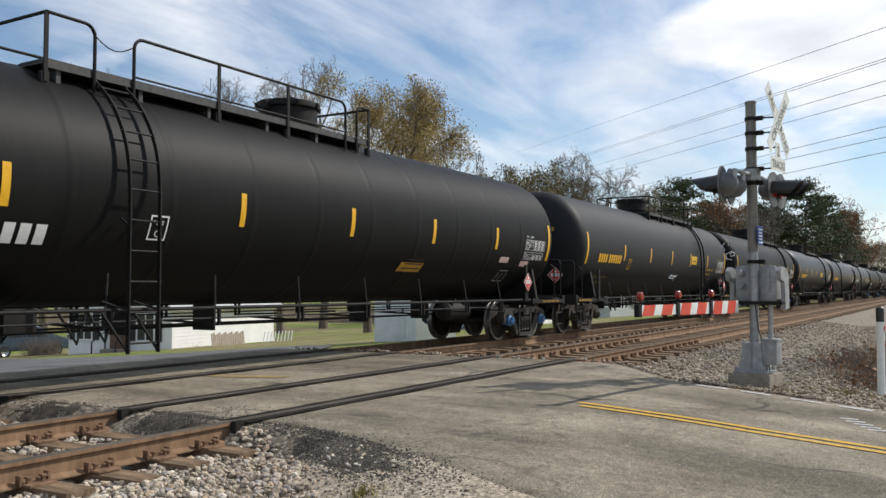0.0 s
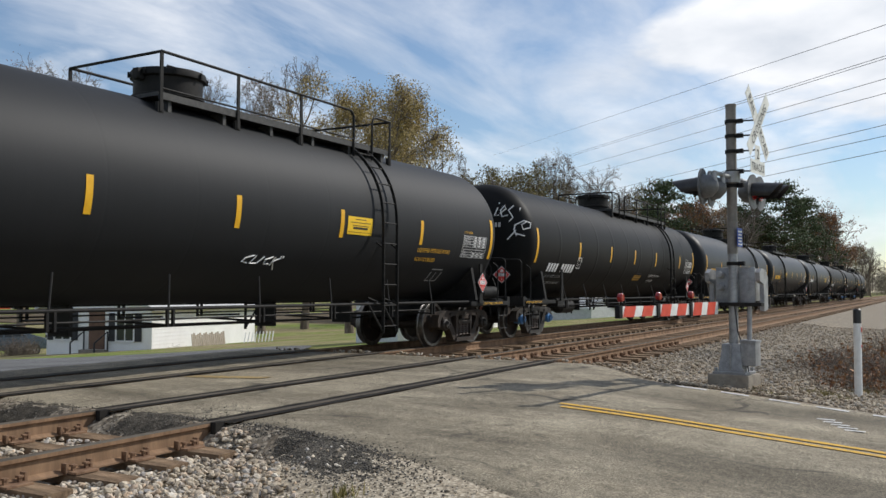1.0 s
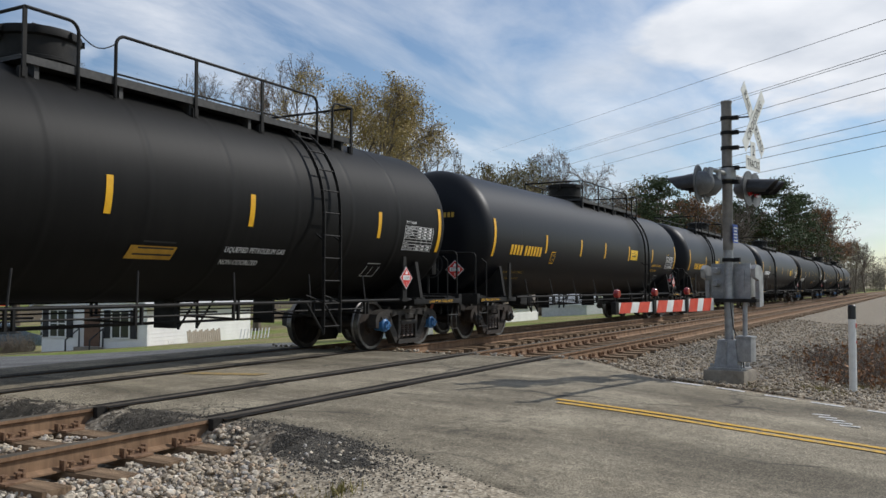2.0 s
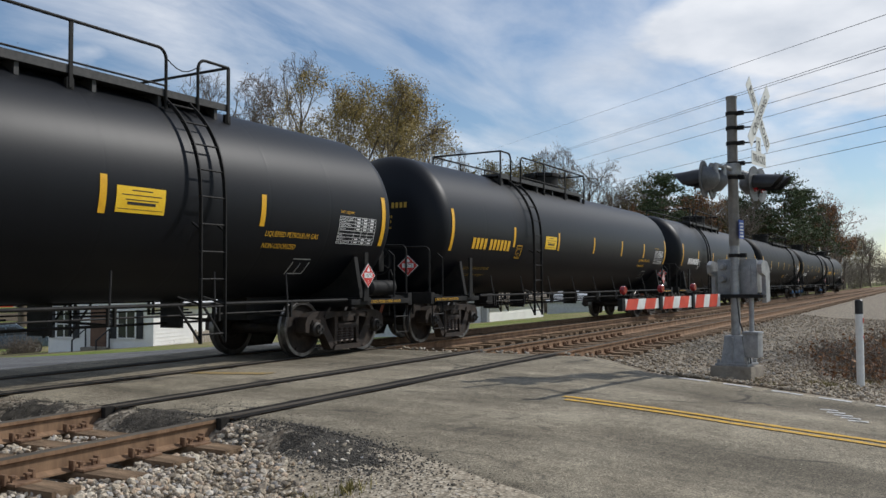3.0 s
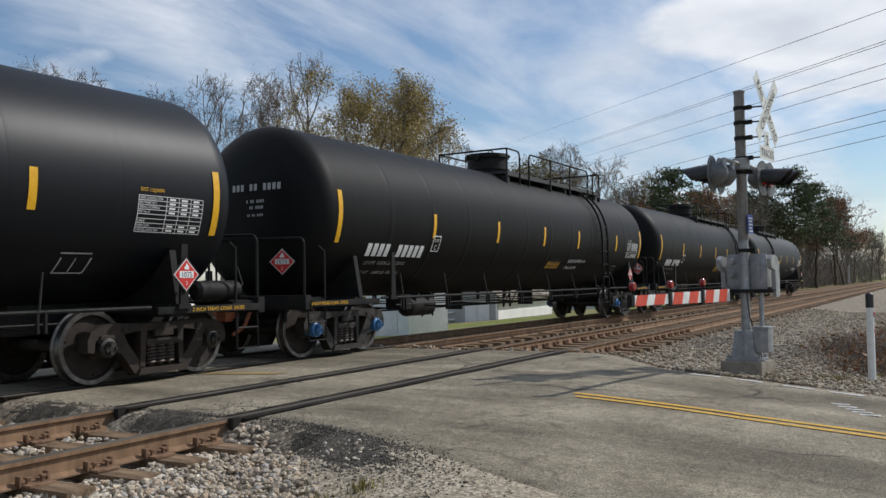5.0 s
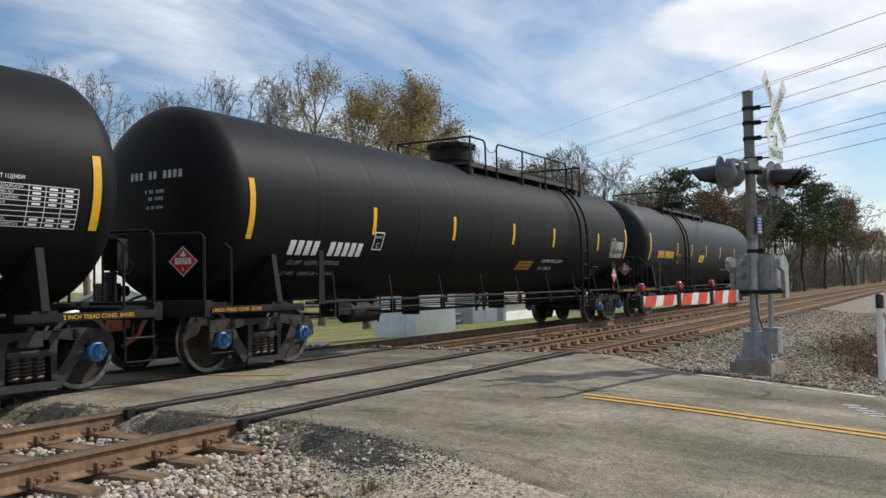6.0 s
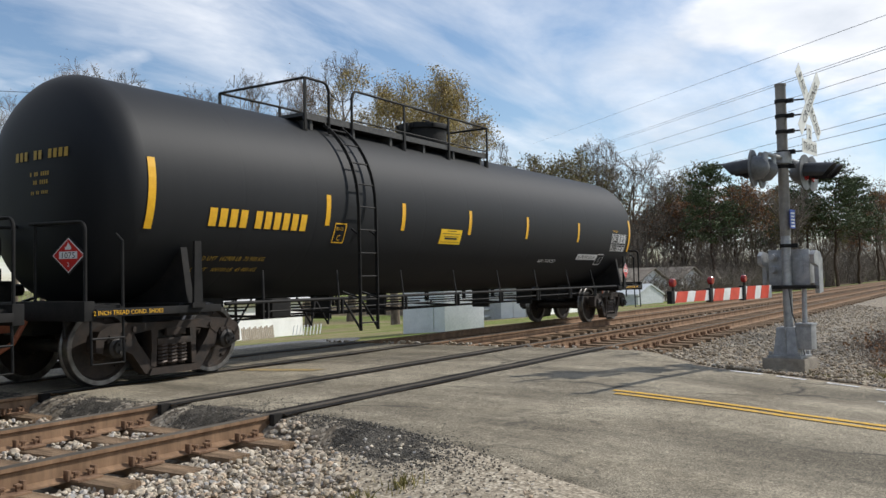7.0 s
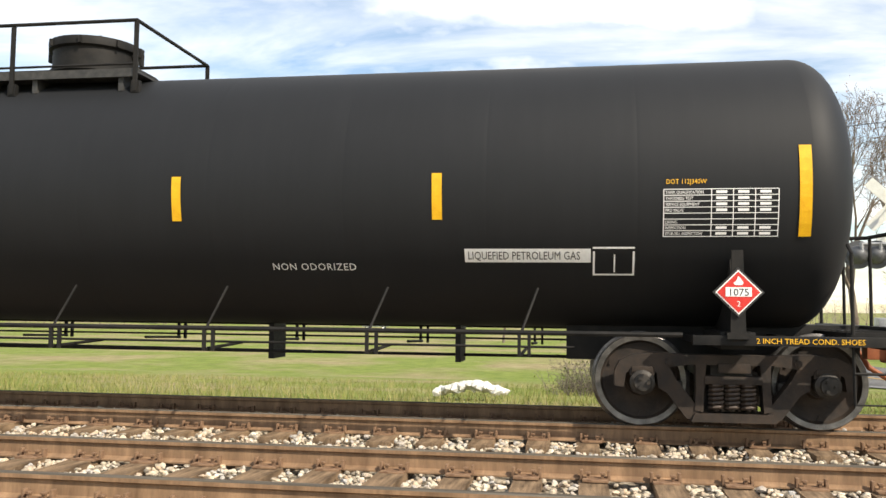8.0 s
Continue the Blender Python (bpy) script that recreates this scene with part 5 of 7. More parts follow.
    for r, (n, zz, hh) in enumerate(((11, 2.72, 0.11), (9, 2.52, 0.05), (8, 2.42, 0.05), (10, 2.3, 0.04))):
        for i in range(n):
            if i in (4, 7):
                continue
            y = 0.05 + hh * 0.85 * (i - n / 2) - 0.25
            q = []
            for dy, dz in ((0, 0), (hh * 0.55, 0), (hh * 0.55, hh), (0, hh)):
                rad = math.hypot(y + dy, zz + dz - ZC) / TR
                ca = min(rad, 1.0) ** (1 / 0.62)
                q.append(bm.verts.new((-HALF - DISH * math.sqrt(max(1 - ca * ca, 0)) ** 0.95 - 0.012, y + dy, zz + dz)))
            bm.faces.new(q)
    part("head_marks", bm, M[colour.replace("paint", "dull").replace("letter", "dull")], car)
    if "gas" in extras:
        x, z, s, col = {"gas_white": (2.2, 1.66, 0.12, "white_letter"), "gas_yellow": (5.0, 1.9, 0.115, "yellow_paint")}["gas_white" if "gas_white" in extras else "gas_yellow"]
        bm = bmesh.new()
        tank_words(bm, "LIQUEFIED PETROLEUM GAS", x, z, s, squeeze=0.85)
        tank_words(bm, "NON-ODORIZED", x, z - 0.17, s, squeeze=0.85)
        part("gas_lettering", bm, M[col], car)
    if "last" in extras:
        bm = bmesh.new()
        tank_patch(bm, 4.82, 6.06, 1.62, 0.15, 0.006)
        pl_ = part("gas_label", bm, M["white_letter"], car, "white label with black lettering")
        bm = bmesh.new()
        tank_words(bm, "LIQUEFIED PETROLEUM GAS", 4.85, 1.65, 0.125, 0.012, 0, 1.0, 0, 0.70)
        part("label_print", bm, M["black_print"], pl_)
        bm = bmesh.new()
        tank_words(bm, "NON ODORIZED", 2.79, 1.54, 0.12, 0.008, 0, 1.1, 0, 0.9)
        for x0, x1, zz, hh in ((6.08, 6.1, 1.5, 0.27), (6.46, 6.48, 1.5, 0.27), (6.08, 6.48, 1.5, 0.02), (6.08, 6.48, 1.75, 0.02), (6.28, 6.295, 1.53, 0.2)):
            tank_patch(bm, x0, x1, zz, hh, 0.008)
        part("stencil", bm, M["white_letter"], car)
    else:
        bm = bmesh.new()
        x0 = 5.85
        for xa, xb, zz, hh in ((0, 0.02, 1.36, 0.24), (0.4, 0.42, 1.36, 0.24), (0, 0.42, 1.36, 0.018), (0, 0.42, 1.58, 0.018), (0.2, 0.215, 1.38, 0.2)):
            tank_patch(bm, x0 + xa, x0 + xb, zz, hh, 0.008, 0.1)
        part("stencil", bm, M["white_dull"], car)
    if "pink" in extras:
        for x0, zz in ((5.63, 1.76), (6.68, 1.7)):
            bm = bmesh.new()
            tank_patch(bm, x0, x0 + 0.42, zz, 0.13, 0.006)
            part("label", bm, M["pink_panel"], car, "faded pink label")
    if "scrawl" in extras:
        bm = bmesh.new()
        for st in SCRAWL_HEAD:
            pts = []
            for u_, v_ in st:
                y, z = -0.52 - 1.0 * u_, 2.35 + 1.0 * v_
                rad = min(math.hypot(y, z - ZC) / TR, 0.98)
                ca = rad ** (1 / 0.62)
                pts.append(Vector((-HALF - DISH * math.sqrt(max(1 - ca * ca, 0)) ** 0.95 - 0.01, y, z)))
            tube(bm, pts, 0.016, 5)
        part("scrawl", bm, M["white_letter"], car, "white spray-paint scrawl")
    if "gas_yellow" in extras and style == "satin":
        bm = bmesh.new()
        for st in SCRAWL_SIDE:
            tube(bm, [Vector(on_tank(0.39 + 0.88 * u_, 1.48, 0.25 * v_, 0.008)) for u_, v_ in st], 0.011, 5)
        part("scrawl", bm, M["white_letter"], car, "white spray-paint scrawl")
    return car, u + shift


# loose strokes of the two paint scrawls
SCRAWL_SIDE = [[(0.24, 0.95), (0.05, 0.75), (0.0, 0.5), (0.14, 0.42)], [(0.3, 0.95), (0.2, 0.4), (0.36, 0.42)], [(0.5, 0.9), (0.38, 0.45)], [(0.72, 0.9), (0.55, 0.7), (0.56, 0.4), (0.68, 0.4)], [(0.78, 0.9), (0.72, 0.3)], [(0.92, 0.85), (0.76, 0.6), (0.86, 0.0)], [(0.92, 1.0), (0.91, 0.85)], [(0.98, 1.0), (0.97, 0.85)]]
SCRAWL_HEAD = [[(0.1, 0.85), (0.02, 0.65), (0.14, 0.66)], [(0.12, 0.95), (0.12, 0.98)], [(0.16, 0.7), (0.3, 0.82), (0.26, 0.9), (0.17, 0.78), (0.22, 0.62), (0.36, 0.66)], [(0.46, 0.9), (0.36, 0.78), (0.48, 0.6), (0.4, 0.5)], [(0.6, 0.85), (0.52, 0.3), (0.58, 0.15)], [(0.52, 0.4), (0.72, 0.52), (0.84, 0.46), (0.84, 0.34), (0.72, 0.3), (0.68, 0.42), (0.78, 0.5)], [(0.56, 0.28), (0.36, 0.05)], [(0.56, 0.2), (0.76, 0.14)]]

C8 = 160.29
W_UT = [("LD LMT  162900 LB  73 900 KG", -7.06, 1.50, 0.10, 0.009, 0.15, 1.0, 0, 0.9), ("LT WT   100100 LB  45 400 KG", -7.1, 1.36, 0.10, 0.009, 0.15, 1.0, 0, 0.9)]
W_SH = [("LD LMT  162600 LB  73750 KG", -7.0, 1.52, 0.11, 0.009, 0.0, 1.0, 0, 0.9), ("LT WT   100400 LB  45550 KG", -7.0, 1.36, 0.11, 0.009, 0.0, 1.0, 0, 0.9)]
MK_UT = ("yellow_paint", 1.93, (4, 6), 0.125, 0.1)
MK_SH = ("white_letter", 1.66, (4, 5), 0.13, 0.22)
MK_TI = ("white_letter", 1.93, (4, 6), 0.12, 0.03)
CARS = [
    (0, "matte", False, (-5.82, -2.37, 0.15, 2.71, 5.3), (1.83, 2.6, 1.5, 0.2, 0.15, "orange_panel"), MK_SH, W_SH, "blue_cap", "grime_steel", "dull black ribbed tank car with white marks and faded labels", "pink", -3.92, 0.0),
    (1, "satin", True, (-4.97, -2.4, 0.06, 2.5, 5.05), (2.65, 3.37, 2.1, 0.3, 0, "yellow_sign"), MK_UT, W_UT, "bearing", "rust_dark", "black tank car with yellow marks and a square notice", "gas_yellow", -4.56, 0.0),
    (2, "matte", True, (-5.04, -2.35, 0.08, 2.57, 5.88), (0.54, 1.3, 1.52, 0.2, 0.15, "orange_panel"), MK_SH, W_SH, "blue_cap", "grime_steel", "dull black ribbed tank car with white scrawl on its head", "scrawl gas_white", -5.1, 0.0),
    (3, "gloss", True, (-4.97, -2.4, -0.3, 2.11, 4.89), (2.3, 3.05, 2.06, 0.32, 0, "yellow_sign"), MK_UT, W_UT, "bearing", "rust_dark", "shiny black tank car with yellow marks", "gas_yellow", -4.56, -0.05),
    (4, "gloss", False, (-5.03, -2.29, 0.43, 3.0, 5.39), (-3.18, -2.45, 2.05, 0.32, 0, "yellow_sign"), MK_UT, W_UT, "bearing", "rust_dark", "shiny black tank car with yellow marks and notice by the ladder", "gas_yellow", -4.84, -0.1),
    (5, "gloss", False, (-5.44, -2.65, 0.3, 3.01, 5.34), (4.1, 4.75, 2.0, 0.36, 0, "yellow_sign"), MK_TI, W_SH, "bearing", "rust_dark", "shiny black tank car with white marks", "", -5.34, 0.0),
    (6, "matte", True, (-5.0, -2.25, 0.3, 2.6, 5.7), (0.9, 1.7, 1.5, 0.2, 0.15, "orange_panel"), MK_SH, W_SH, "blue_cap", "grime_steel", "dull black ribbed tank car with white marks", "gas_white", -5.0, 0.15),
    (7, "matte", True, (-5.05, -2.33, 0.34, 2.6, 5.68), (0.95, 1.72, 1.48, 0.24, 0.15, "orange_panel"), MK_SH, W_SH, "blue_cap", "grime_steel", "dull black ribbed tank car with blue bearing caps", "gas_white", -5.0, 0.08),
    (8, "satin", False, (-4.79, -2.82, -0.6, 1.82, 4.56), (-1.6, -0.87, 1.84, 0.28, 0, "yellow_sign"), MK_UT, W_UT, "bearing", "rust_dark", "black tank car with yellow marks at the train's end", "last", -4.6, 0.0),
]
M["bearing"] = M["grime_steel"]
TRAIN = [tank_car(C8 - PITCH * (8 - row[0]), *row[1:]) for row in CARS]


# ============================================ crossing signal and gate
ACROSS = Vector((0.99, -0.13, 0)).normalized()


def lamp_build(bm):
    """One flashing light: round background, hooded lens and rear housing; it faces +x."""
    lathe(bm, [(-0.012, 0.0), (-0.012, 0.25), (0.008, 0.255), (0.008, 0.0)], "x", 36, mi=1)
    lathe(bm, [(0.012, 0.12), (0.03, 0.115), (0.035, 0.0)], "x", 28, mi=2)
    lathe(bm, [(-0.012, 0.17), (-0.12, 0.15), (-0.2, 0.07), (-0.22, 0.0)], "x", 24, mi=1)
    prev = None
    for i in range(13):
        a = radians(-30 + 240 * i / 12)
        c, s_ = math.cos(a), math.sin(a)
        reach = 0.42 * (0.75 + 0.25 * s_)
        cur = [bm.verts.new(v) for v in ((0.01, 0.14 * c, 0.14 * s_), (reach, 0.12 * c, 0.12 * s_ - 0.02), (reach, 0.112 * c, 0.112 * s_ - 0.02), (0.01, 0.132 * c, 0.132 * s_))]
        if prev:
            for j in range(4):
                bm.faces.new((prev[j], prev[(j + 1) % 4], cur[(j + 1) % 4], cur[j])).material_index = 0
        prev = cur


def word_on(bm, body, size, at, right, up, mi, squeeze=1.0, out=0.004):
    vs, fs = text_mesh(body, size, 0, 1.08, "CENTER", squeeze)
    nrm = right.cross(up).normalized()
    mk = [bm.verts.new(at + right * v.x + up * v.y + nrm * out) for v in vs]
    for f in fs:
        bm.faces.new([mk[i] for i in f]).material_index = mi


def oriented_box(bm, c, u, v, w, su, sv, sw, mi=0, bevel=0.0):
    m = Matrix((u, v, w)).transposed().to_4x4()
    m.translation = c
    box(bm, -su / 2, su / 2, -sv / 2, sv / 2, -sw / 2, sw / 2, mi=mi, bevel=bevel, m=m)


def crossing_signal(m, ground, face, label, detail=True):
    """A mast with crossbuck, lights and gate machine. Local x runs across the road, y with the traffic it faces away from."""
    sg = thing("crossing_signal", m, label, "crossing signal", "crossing signals")
    X, Y, Z = Vector((1, 0, 0)), Vector((0, 1, 0)), Vector((0, 0, 1))
    bm = bmesh.new()
    box(bm, -0.27, 0.27, -0.29, 0.29, ground - 0.3, 0.0, bevel=0.03)
    part("foundation", bm, M["concrete"], sg, "stained concrete foundation")
    bm = bmesh.new()
    box(bm, -0.23, 0.23, -0.23, 0.23, 0.0, 0.035, bevel=0.008)
    lo_ = [bm.verts.new((x, y, 0.03)) for x, y in ((-0.17, -0.17), (0.17, -0.17), (0.17, 0.17), (-0.17, 0.17))]
    hi_ = [bm.verts.new((x, y, 0.42)) for x, y in ((-0.12, -0.12), (0.12, -0.12), (0.12, 0.12), (-0.12, 0.12))]
    bm.faces.new(hi_)
    bm.faces.new(lo_[::-1])
    for k in range(4):
        bm.faces.new((lo_[k], lo_[(k + 1) % 4], hi_[(k + 1) % 4], hi_[k]))
        a = math.pi / 4 + k * math.pi / 2
        box(bm, -0.02, 0.02, -0.02, 0.02, 0.03, 0.085, m=Matrix.Translation((0.27 * math.cos(a), 0.27 * math.sin(a), 0)))
        box(bm, 0.125, 0.175, -0.012, 0.012, 0.035, 0.40, m=Matrix.Rotation(k * math.pi / 2, 4, "Z"))
    part("base_casting", bm, M["galv"], sg, "silver-painted cast base")
    bm = bmesh.new()
    tube(bm, [(0, 0, 0.3), (0, 0, 1.7)], 0.064, 24)
    part("lower_mast", bm, M["galv"], sg, "silver-painted lower mast")
    bm = bmesh.new()
    tube(bm, [(0, 0, 1.69), (0, 0, 3.82)], 0.072, 24)
    lathe(bm, [(3.8, 0.079), (3.83, 0.079), (3.85, 0.0)], "z", 20)
    part("mast", bm, M["mast"], sg)
    for z in (1.55, 2.66, 2.86, 3.15, 3.37, 3.58):
        bm = bmesh.new()
        lathe(bm, [(z - 0.025, 0.066), (z - 0.025, 0.085), (z + 0.025, 0.085), (z + 0.025, 0.066)], "z", 20)
        box(bm, -0.03, 0.03, -0.17, -0.085, z - 0.03, z + 0.03, bevel=0.006)
        if z > 3 or z == 2.86:
            tube(bm, [(0, -0.12, z), (0.05, -0.3, z), (0.05, -0.34, z + 0.02)], 0.012, 6)
        part("clamp", bm, M["black_steel"], sg)
    # crossarm and lights
    bm = bmesh.new()
    tube(bm, [(-0.68, 0, 2.78), (0.68, 0, 2.78)], 0.03, 12)
    lathe(bm, [(2.70, 0.1), (2.70, 0.12), (2.86, 0.12), (2.86, 0.1)], "z", 20)
    for x in (-0.66, -0.36, 0.36, 0.66):
        tube(bm, [(x, 0, 2.8), (x, 0, 2.62)], 0.035, 10)
    part("crossarm", bm, M["galv"], sg)
    for x, side in ((-0.66, 1), (-0.36, 1), (0.40, -1), (0.70, -1)):
        part("flashing_light", shared("flashing_light", lamp_build, [M["signal_black"], M["signal_back"], M["lens_red"]]), None, sg, "unlit light with black hood and grey disc", loc=pose(x, side * 0.17, 2.6, 0, 0, 90 * side + (7 if side > 0 else 0)))
    # crossbuck faces the coming traffic (-y)
    cb = Vector((0.05, -0.36, 3.52))
    for k, words_ in ((0, ("RAIL", "ROAD")), (1, ("CROSSING", ""))):
        ang = radians(-45 if k == 0 else 45)
        u = Vector((math.cos(ang), 0, math.sin(ang)))
        v = Vector((-math.sin(ang), 0, math.cos(ang)))
        bm = bmesh.new()
        oriented_box(bm, cb - Y * (0.012 * k), u, Y, v, 1.2, 0.006, 0.2, 0, 0.0)
        if k == 0:
            word_on(bm, "RAIL", 0.175, cb - u * 0.34 - v * 0.062 - Y * 0.006, u, v, 1, 0.85)
            word_on(bm, "ROAD", 0.175, cb + u * 0.34 - v * 0.062 - Y * 0.006, u, v, 1, 0.85)
        else:
            word_on(bm, "CROSSING", 0.175, cb - v * 0.062 - Y * 0.018, u, v, 1, 0.95)
        part("crossbuck_blade", bm, [M["sign_white"], M["black_print"]], sg)
    bm = bmesh.new()
    oriented_box(bm, cb + Vector((0, 0.006, -0.42)), X, Y, Z, 0.2, 0.006, 0.22)
    oriented_box(bm, cb + Vector((0, 0.006, -0.62)), X, Y, Z, 0.6, 0.006, 0.19)
    word_on(bm, "2", 0.2, cb + Vector((0, 0.002, -0.5)), X, Z, 1)
    word_on(bm, "TRACKS", 0.16, cb + Vector((0, 0.002, -0.675)), X, Z, 1, 0.85)
    part("track_count_sign", bm, [M["sign_white"], M["black_print"]], sg, "white sign lettered 2 TRACKS")
    if detail:
        bm = bmesh.new()
        oriented_box(bm, Vector((-0.02, -0.11, 1.92)), X, Y, Z, 0.2, 0.006, 0.26)
        for q in range(5):
            oriented_box(bm, Vector((-0.02, -0.115, 2.0 - 0.045 * q)), X, Y, Z, 0.15 - 0.03 * (q % 2), 0.002, 0.02, 1)
        part("notice", bm, [M["sign_blue"], M["sign_white"]], sg, "small blue notice with white lines")
    # gate machine behind the mast
    bm = bmesh.new()
    box(bm, 0.1, 0.46, -0.26, 0.26, 1.02, 1.48, bevel=0.03)
    box(bm, 0.08, 0.11, -0.28, 0.28, 1.0, 1.5, bevel=0.008)
    for y, z in ((0.2, 1.4), (0.2, 1.22)):
        lathe(bm, [(0.0, 0.055), (-0.05, 0.055), (-0.06, 0.04), (-0.09, 0.04), (-0.09, 0.0)], "x", 16, origin=(0.09, y, z))
    box(bm, 0.06, 0.08, -0.2, -0.16, 1.1, 1.42)
    part("gate_machine", bm, M["galv"], sg, "silver gate machine box")
    bm = bmesh.new()
    box(bm, -0.1, 0.04, -0.42, 0.42, 0.95, 1.0, bevel=0.006)
    part("cross_plate", bm, M["black_steel"], sg)
    for y in (-0.36, 0.36):
        bm = bmesh.new()
        extrude_poly(bm, [(-0.06, 1.42), (0.04, 1.48), (0.2, 1.46), (0.3, 1.36), (0.3, 0.9), (0.14, 0.88), (0.12, 1.26), (-0.04, 1.3)], "xz", y - 0.03, y + 0.03)
        part("counterweight_arm", bm, M["galv"], sg)
    bm = bmesh.new()
    box(bm, -0.12, 0.1, -0.34, -0.13, 0.12, 0.46, bevel=0.015)
    box(bm, -0.13, 0.11, -0.35, -0.12, 0.44, 0.48, bevel=0.01)
    tube(bm, [(0.0, -0.22, 0.46), (0.02, -0.22, 0.95)], 0.035, 10)
    part("junction_box", bm, M["galv"], sg, "silver junction box with conduit")
    bm = bmesh.new()
    tube(bm, [(-0.09, -0.05, 0.95), (-0.1, -0.09, 0.6), (-0.07, -0.12, 0.48), (0.0, -0.16, 0.4), (0.0, -0.2, 0.02)], 0.009, 6)
    part("cable", bm, M["cable"], sg)
    return sg


def gate_arm(m, n, length, label):
    """A lowered arm in three sections with slanting stripes and lamps; it runs along -x."""
    ga = thing("gate_arm", m, label, "gate arm", "gate arms")
    sec = length / n
    for k in range(n):
        x1 = -k * sec - 0.02
        x0 = -(k + 1) * sec + 0.02
        h = 0.085 - 0.012 * k
        bm = bmesh.new()
        box(bm, x0, x1, -0.012, 0.012, -h, h, bevel=0.004)
        arm = part("arm_section", bm, M["gate_white"], ga)
        for c in (0.22, 0.72):
            xc = x0 + (x1 - x0) * c
            bm = bmesh.new()
            extrude_poly(bm, [(xc - 0.15, -h), (xc + 0.13, -h), (xc + 0.19, h), (xc - 0.09, h)], "xz", -0.015, 0.015)
            part("stripe", bm, M["gate_red"], arm, "red reflective stripe")
        bm = bmesh.new()
        box(bm, x0 - 0.05, x0 + 0.03, -0.03, 0.03, -h - 0.01, h + 0.01, bevel=0.006)
        part("joint", bm, M["black_steel"], ga)
        bm = bmesh.new()
        xl = x0 + 0.04
        tube(bm, [(xl, 0, h), (xl, 0, h + 0.06)], 0.012, 6)
        lathe(bm, [(-0.03, 0.0), (-0.03, 0.038), (-0.02, 0.048), (0.02, 0.048), (0.03, 0.038), (0.03, 0.0)], "y", 20, origin=(xl, 0, h + 0.1), mi=1)
        part("gate_lamp", bm, [M["black_steel"], M["lens_red"]], ga, "red gate lamp")
    return ga


def frame_of(x_axis, at):
    x = Vector((*around(x_axis.x, x_axis.y), 0.0)).normalized()
    y = Vector((0, 0, 1)).cross(x)
    mm = Matrix((x, y, Vector((0, 0, 1)))).transposed().to_4x4()
    mm.translation = (*around(at[0], at[1]), at[2])
    return mm


crossing_signal(frame_of(ACROSS, Vector((12.64, 2.64, 0.0))), -0.35, -1, "silver and rusty crossing mast with crossbuck and hooded lights")
gate_arm(frame_of(Vector((3.2, -0.42, 0.0)), Vector((12.3, 2.78, 0.925))), 3, 3.04, "lowered red and white striped gate arm over the road")
crossing_signal(frame_of(-ACROSS, Vector((5.15, 16.2, -0.42))), -0.4, 1, "grey crossing mast with crossbuck beyond the tracks", False)
gate_arm(frame_of(Vector((-1, 0.25, 0)), Vector((5.45, 15.9, 0.86))), 4, 4.4, "lowered red and white striped gate arm beyond the tracks")

bm = bmesh.new()
lathe(bm, [(0.0, 0.055), (1.08, 0.055)], "z", 16)
mk_ = thing("marker_post", pose(*around(14.3, 1.2), -0.4, 0, 1.5, 0), "white marker post with a black cap on gravel", "marker post")
part("post", bm, M["gate_white"], mk_)
bm = bmesh.new()
lathe(bm, [(1.08, 0.057), (1.28, 0.057), (1.3, 0.04), (1.3, 0.0)], "z", 16)
part("cap", bm, M["signal_black"], mk_)
bm = bmesh.new()
box(bm, -0.035, 0.035, -0.062, -0.052, 0.95, 1.02)
box(bm, -0.02, 0.035, -0.062, -0.052, 0.72, 0.76)
part("tag", bm, M["gate_red"], mk_, "worn red tags")

# ============================================== road beyond the tracks
BEYOND = [(13.9, 5.4, 17), (16, 6.2, 20.5), (18, 7.3, 23), (20, 8.6, 23.5), (22, 9.5, 20.5), (25, 10.8, 19.5), (30, 12, 20.5), (36, 12.8, 23), (42, 13, 26), (46, 11.5, 25), (50, 10.4, 22), (56, 9.7, 20.5), (64, 10, 19.5), (80, 12, 18.5), (110, 16, 21.5)]


def beyond(k):
    def f(y):
        return float(np.interp(y, [r[0] for r in BEYOND], [r[k] for r in BEYOND]))
    return f


strip("road_beyond", steps(13.9, 50, 0.8) + steps(52, 110, 3), beyond(1), beyond(2), lambda x, y: ground_z(x, y) + 0.05, M["asphalt_far"], "grey asphalt road curving away behind the tracks", 16)


def path_line(name, pts, w, mat, label):
    bm = bmesh.new()
    prev = None
    for i, (x, y) in enumerate(pts):
        d = Vector(pts[min(i + 1, len(pts) - 1)]) - Vector(pts[max(i - 1, 0)])
        n_ = Vector((-d.y, d.x)).normalized() * w / 2
        cur = [bm.verts.new((x + s * n_.x, y + s * n_.y, ground_z(x, y) + 0.075)) for s in (-1, 1)]
        if prev:
            bm.faces.new((prev[0], prev[1], cur[1], cur[0]))
        prev = cur
    solid(name, bm, mat, label, "road marking", kind="structure")


path_line("road_marking", [(beyond(1)(y) + 0.4, y) for y in steps(17, 80, 1.5)], 0.14, M["road_white"], "white edge line of the far road")
path_line("road_marking", [(7.2 + 0.9 * i, 14.3 + 0.12 * i) for i in range(11)], 0.12, M["road_white"], "white edge line beside the tracks")
path_line("road_marking", [(beyond(1)(y) * 0.5 + beyond(2)(y) * 0.5, y) for y in steps(36, 80, 1.5)], 0.2, M["road_yellow"], "yellow centre line of the far road")


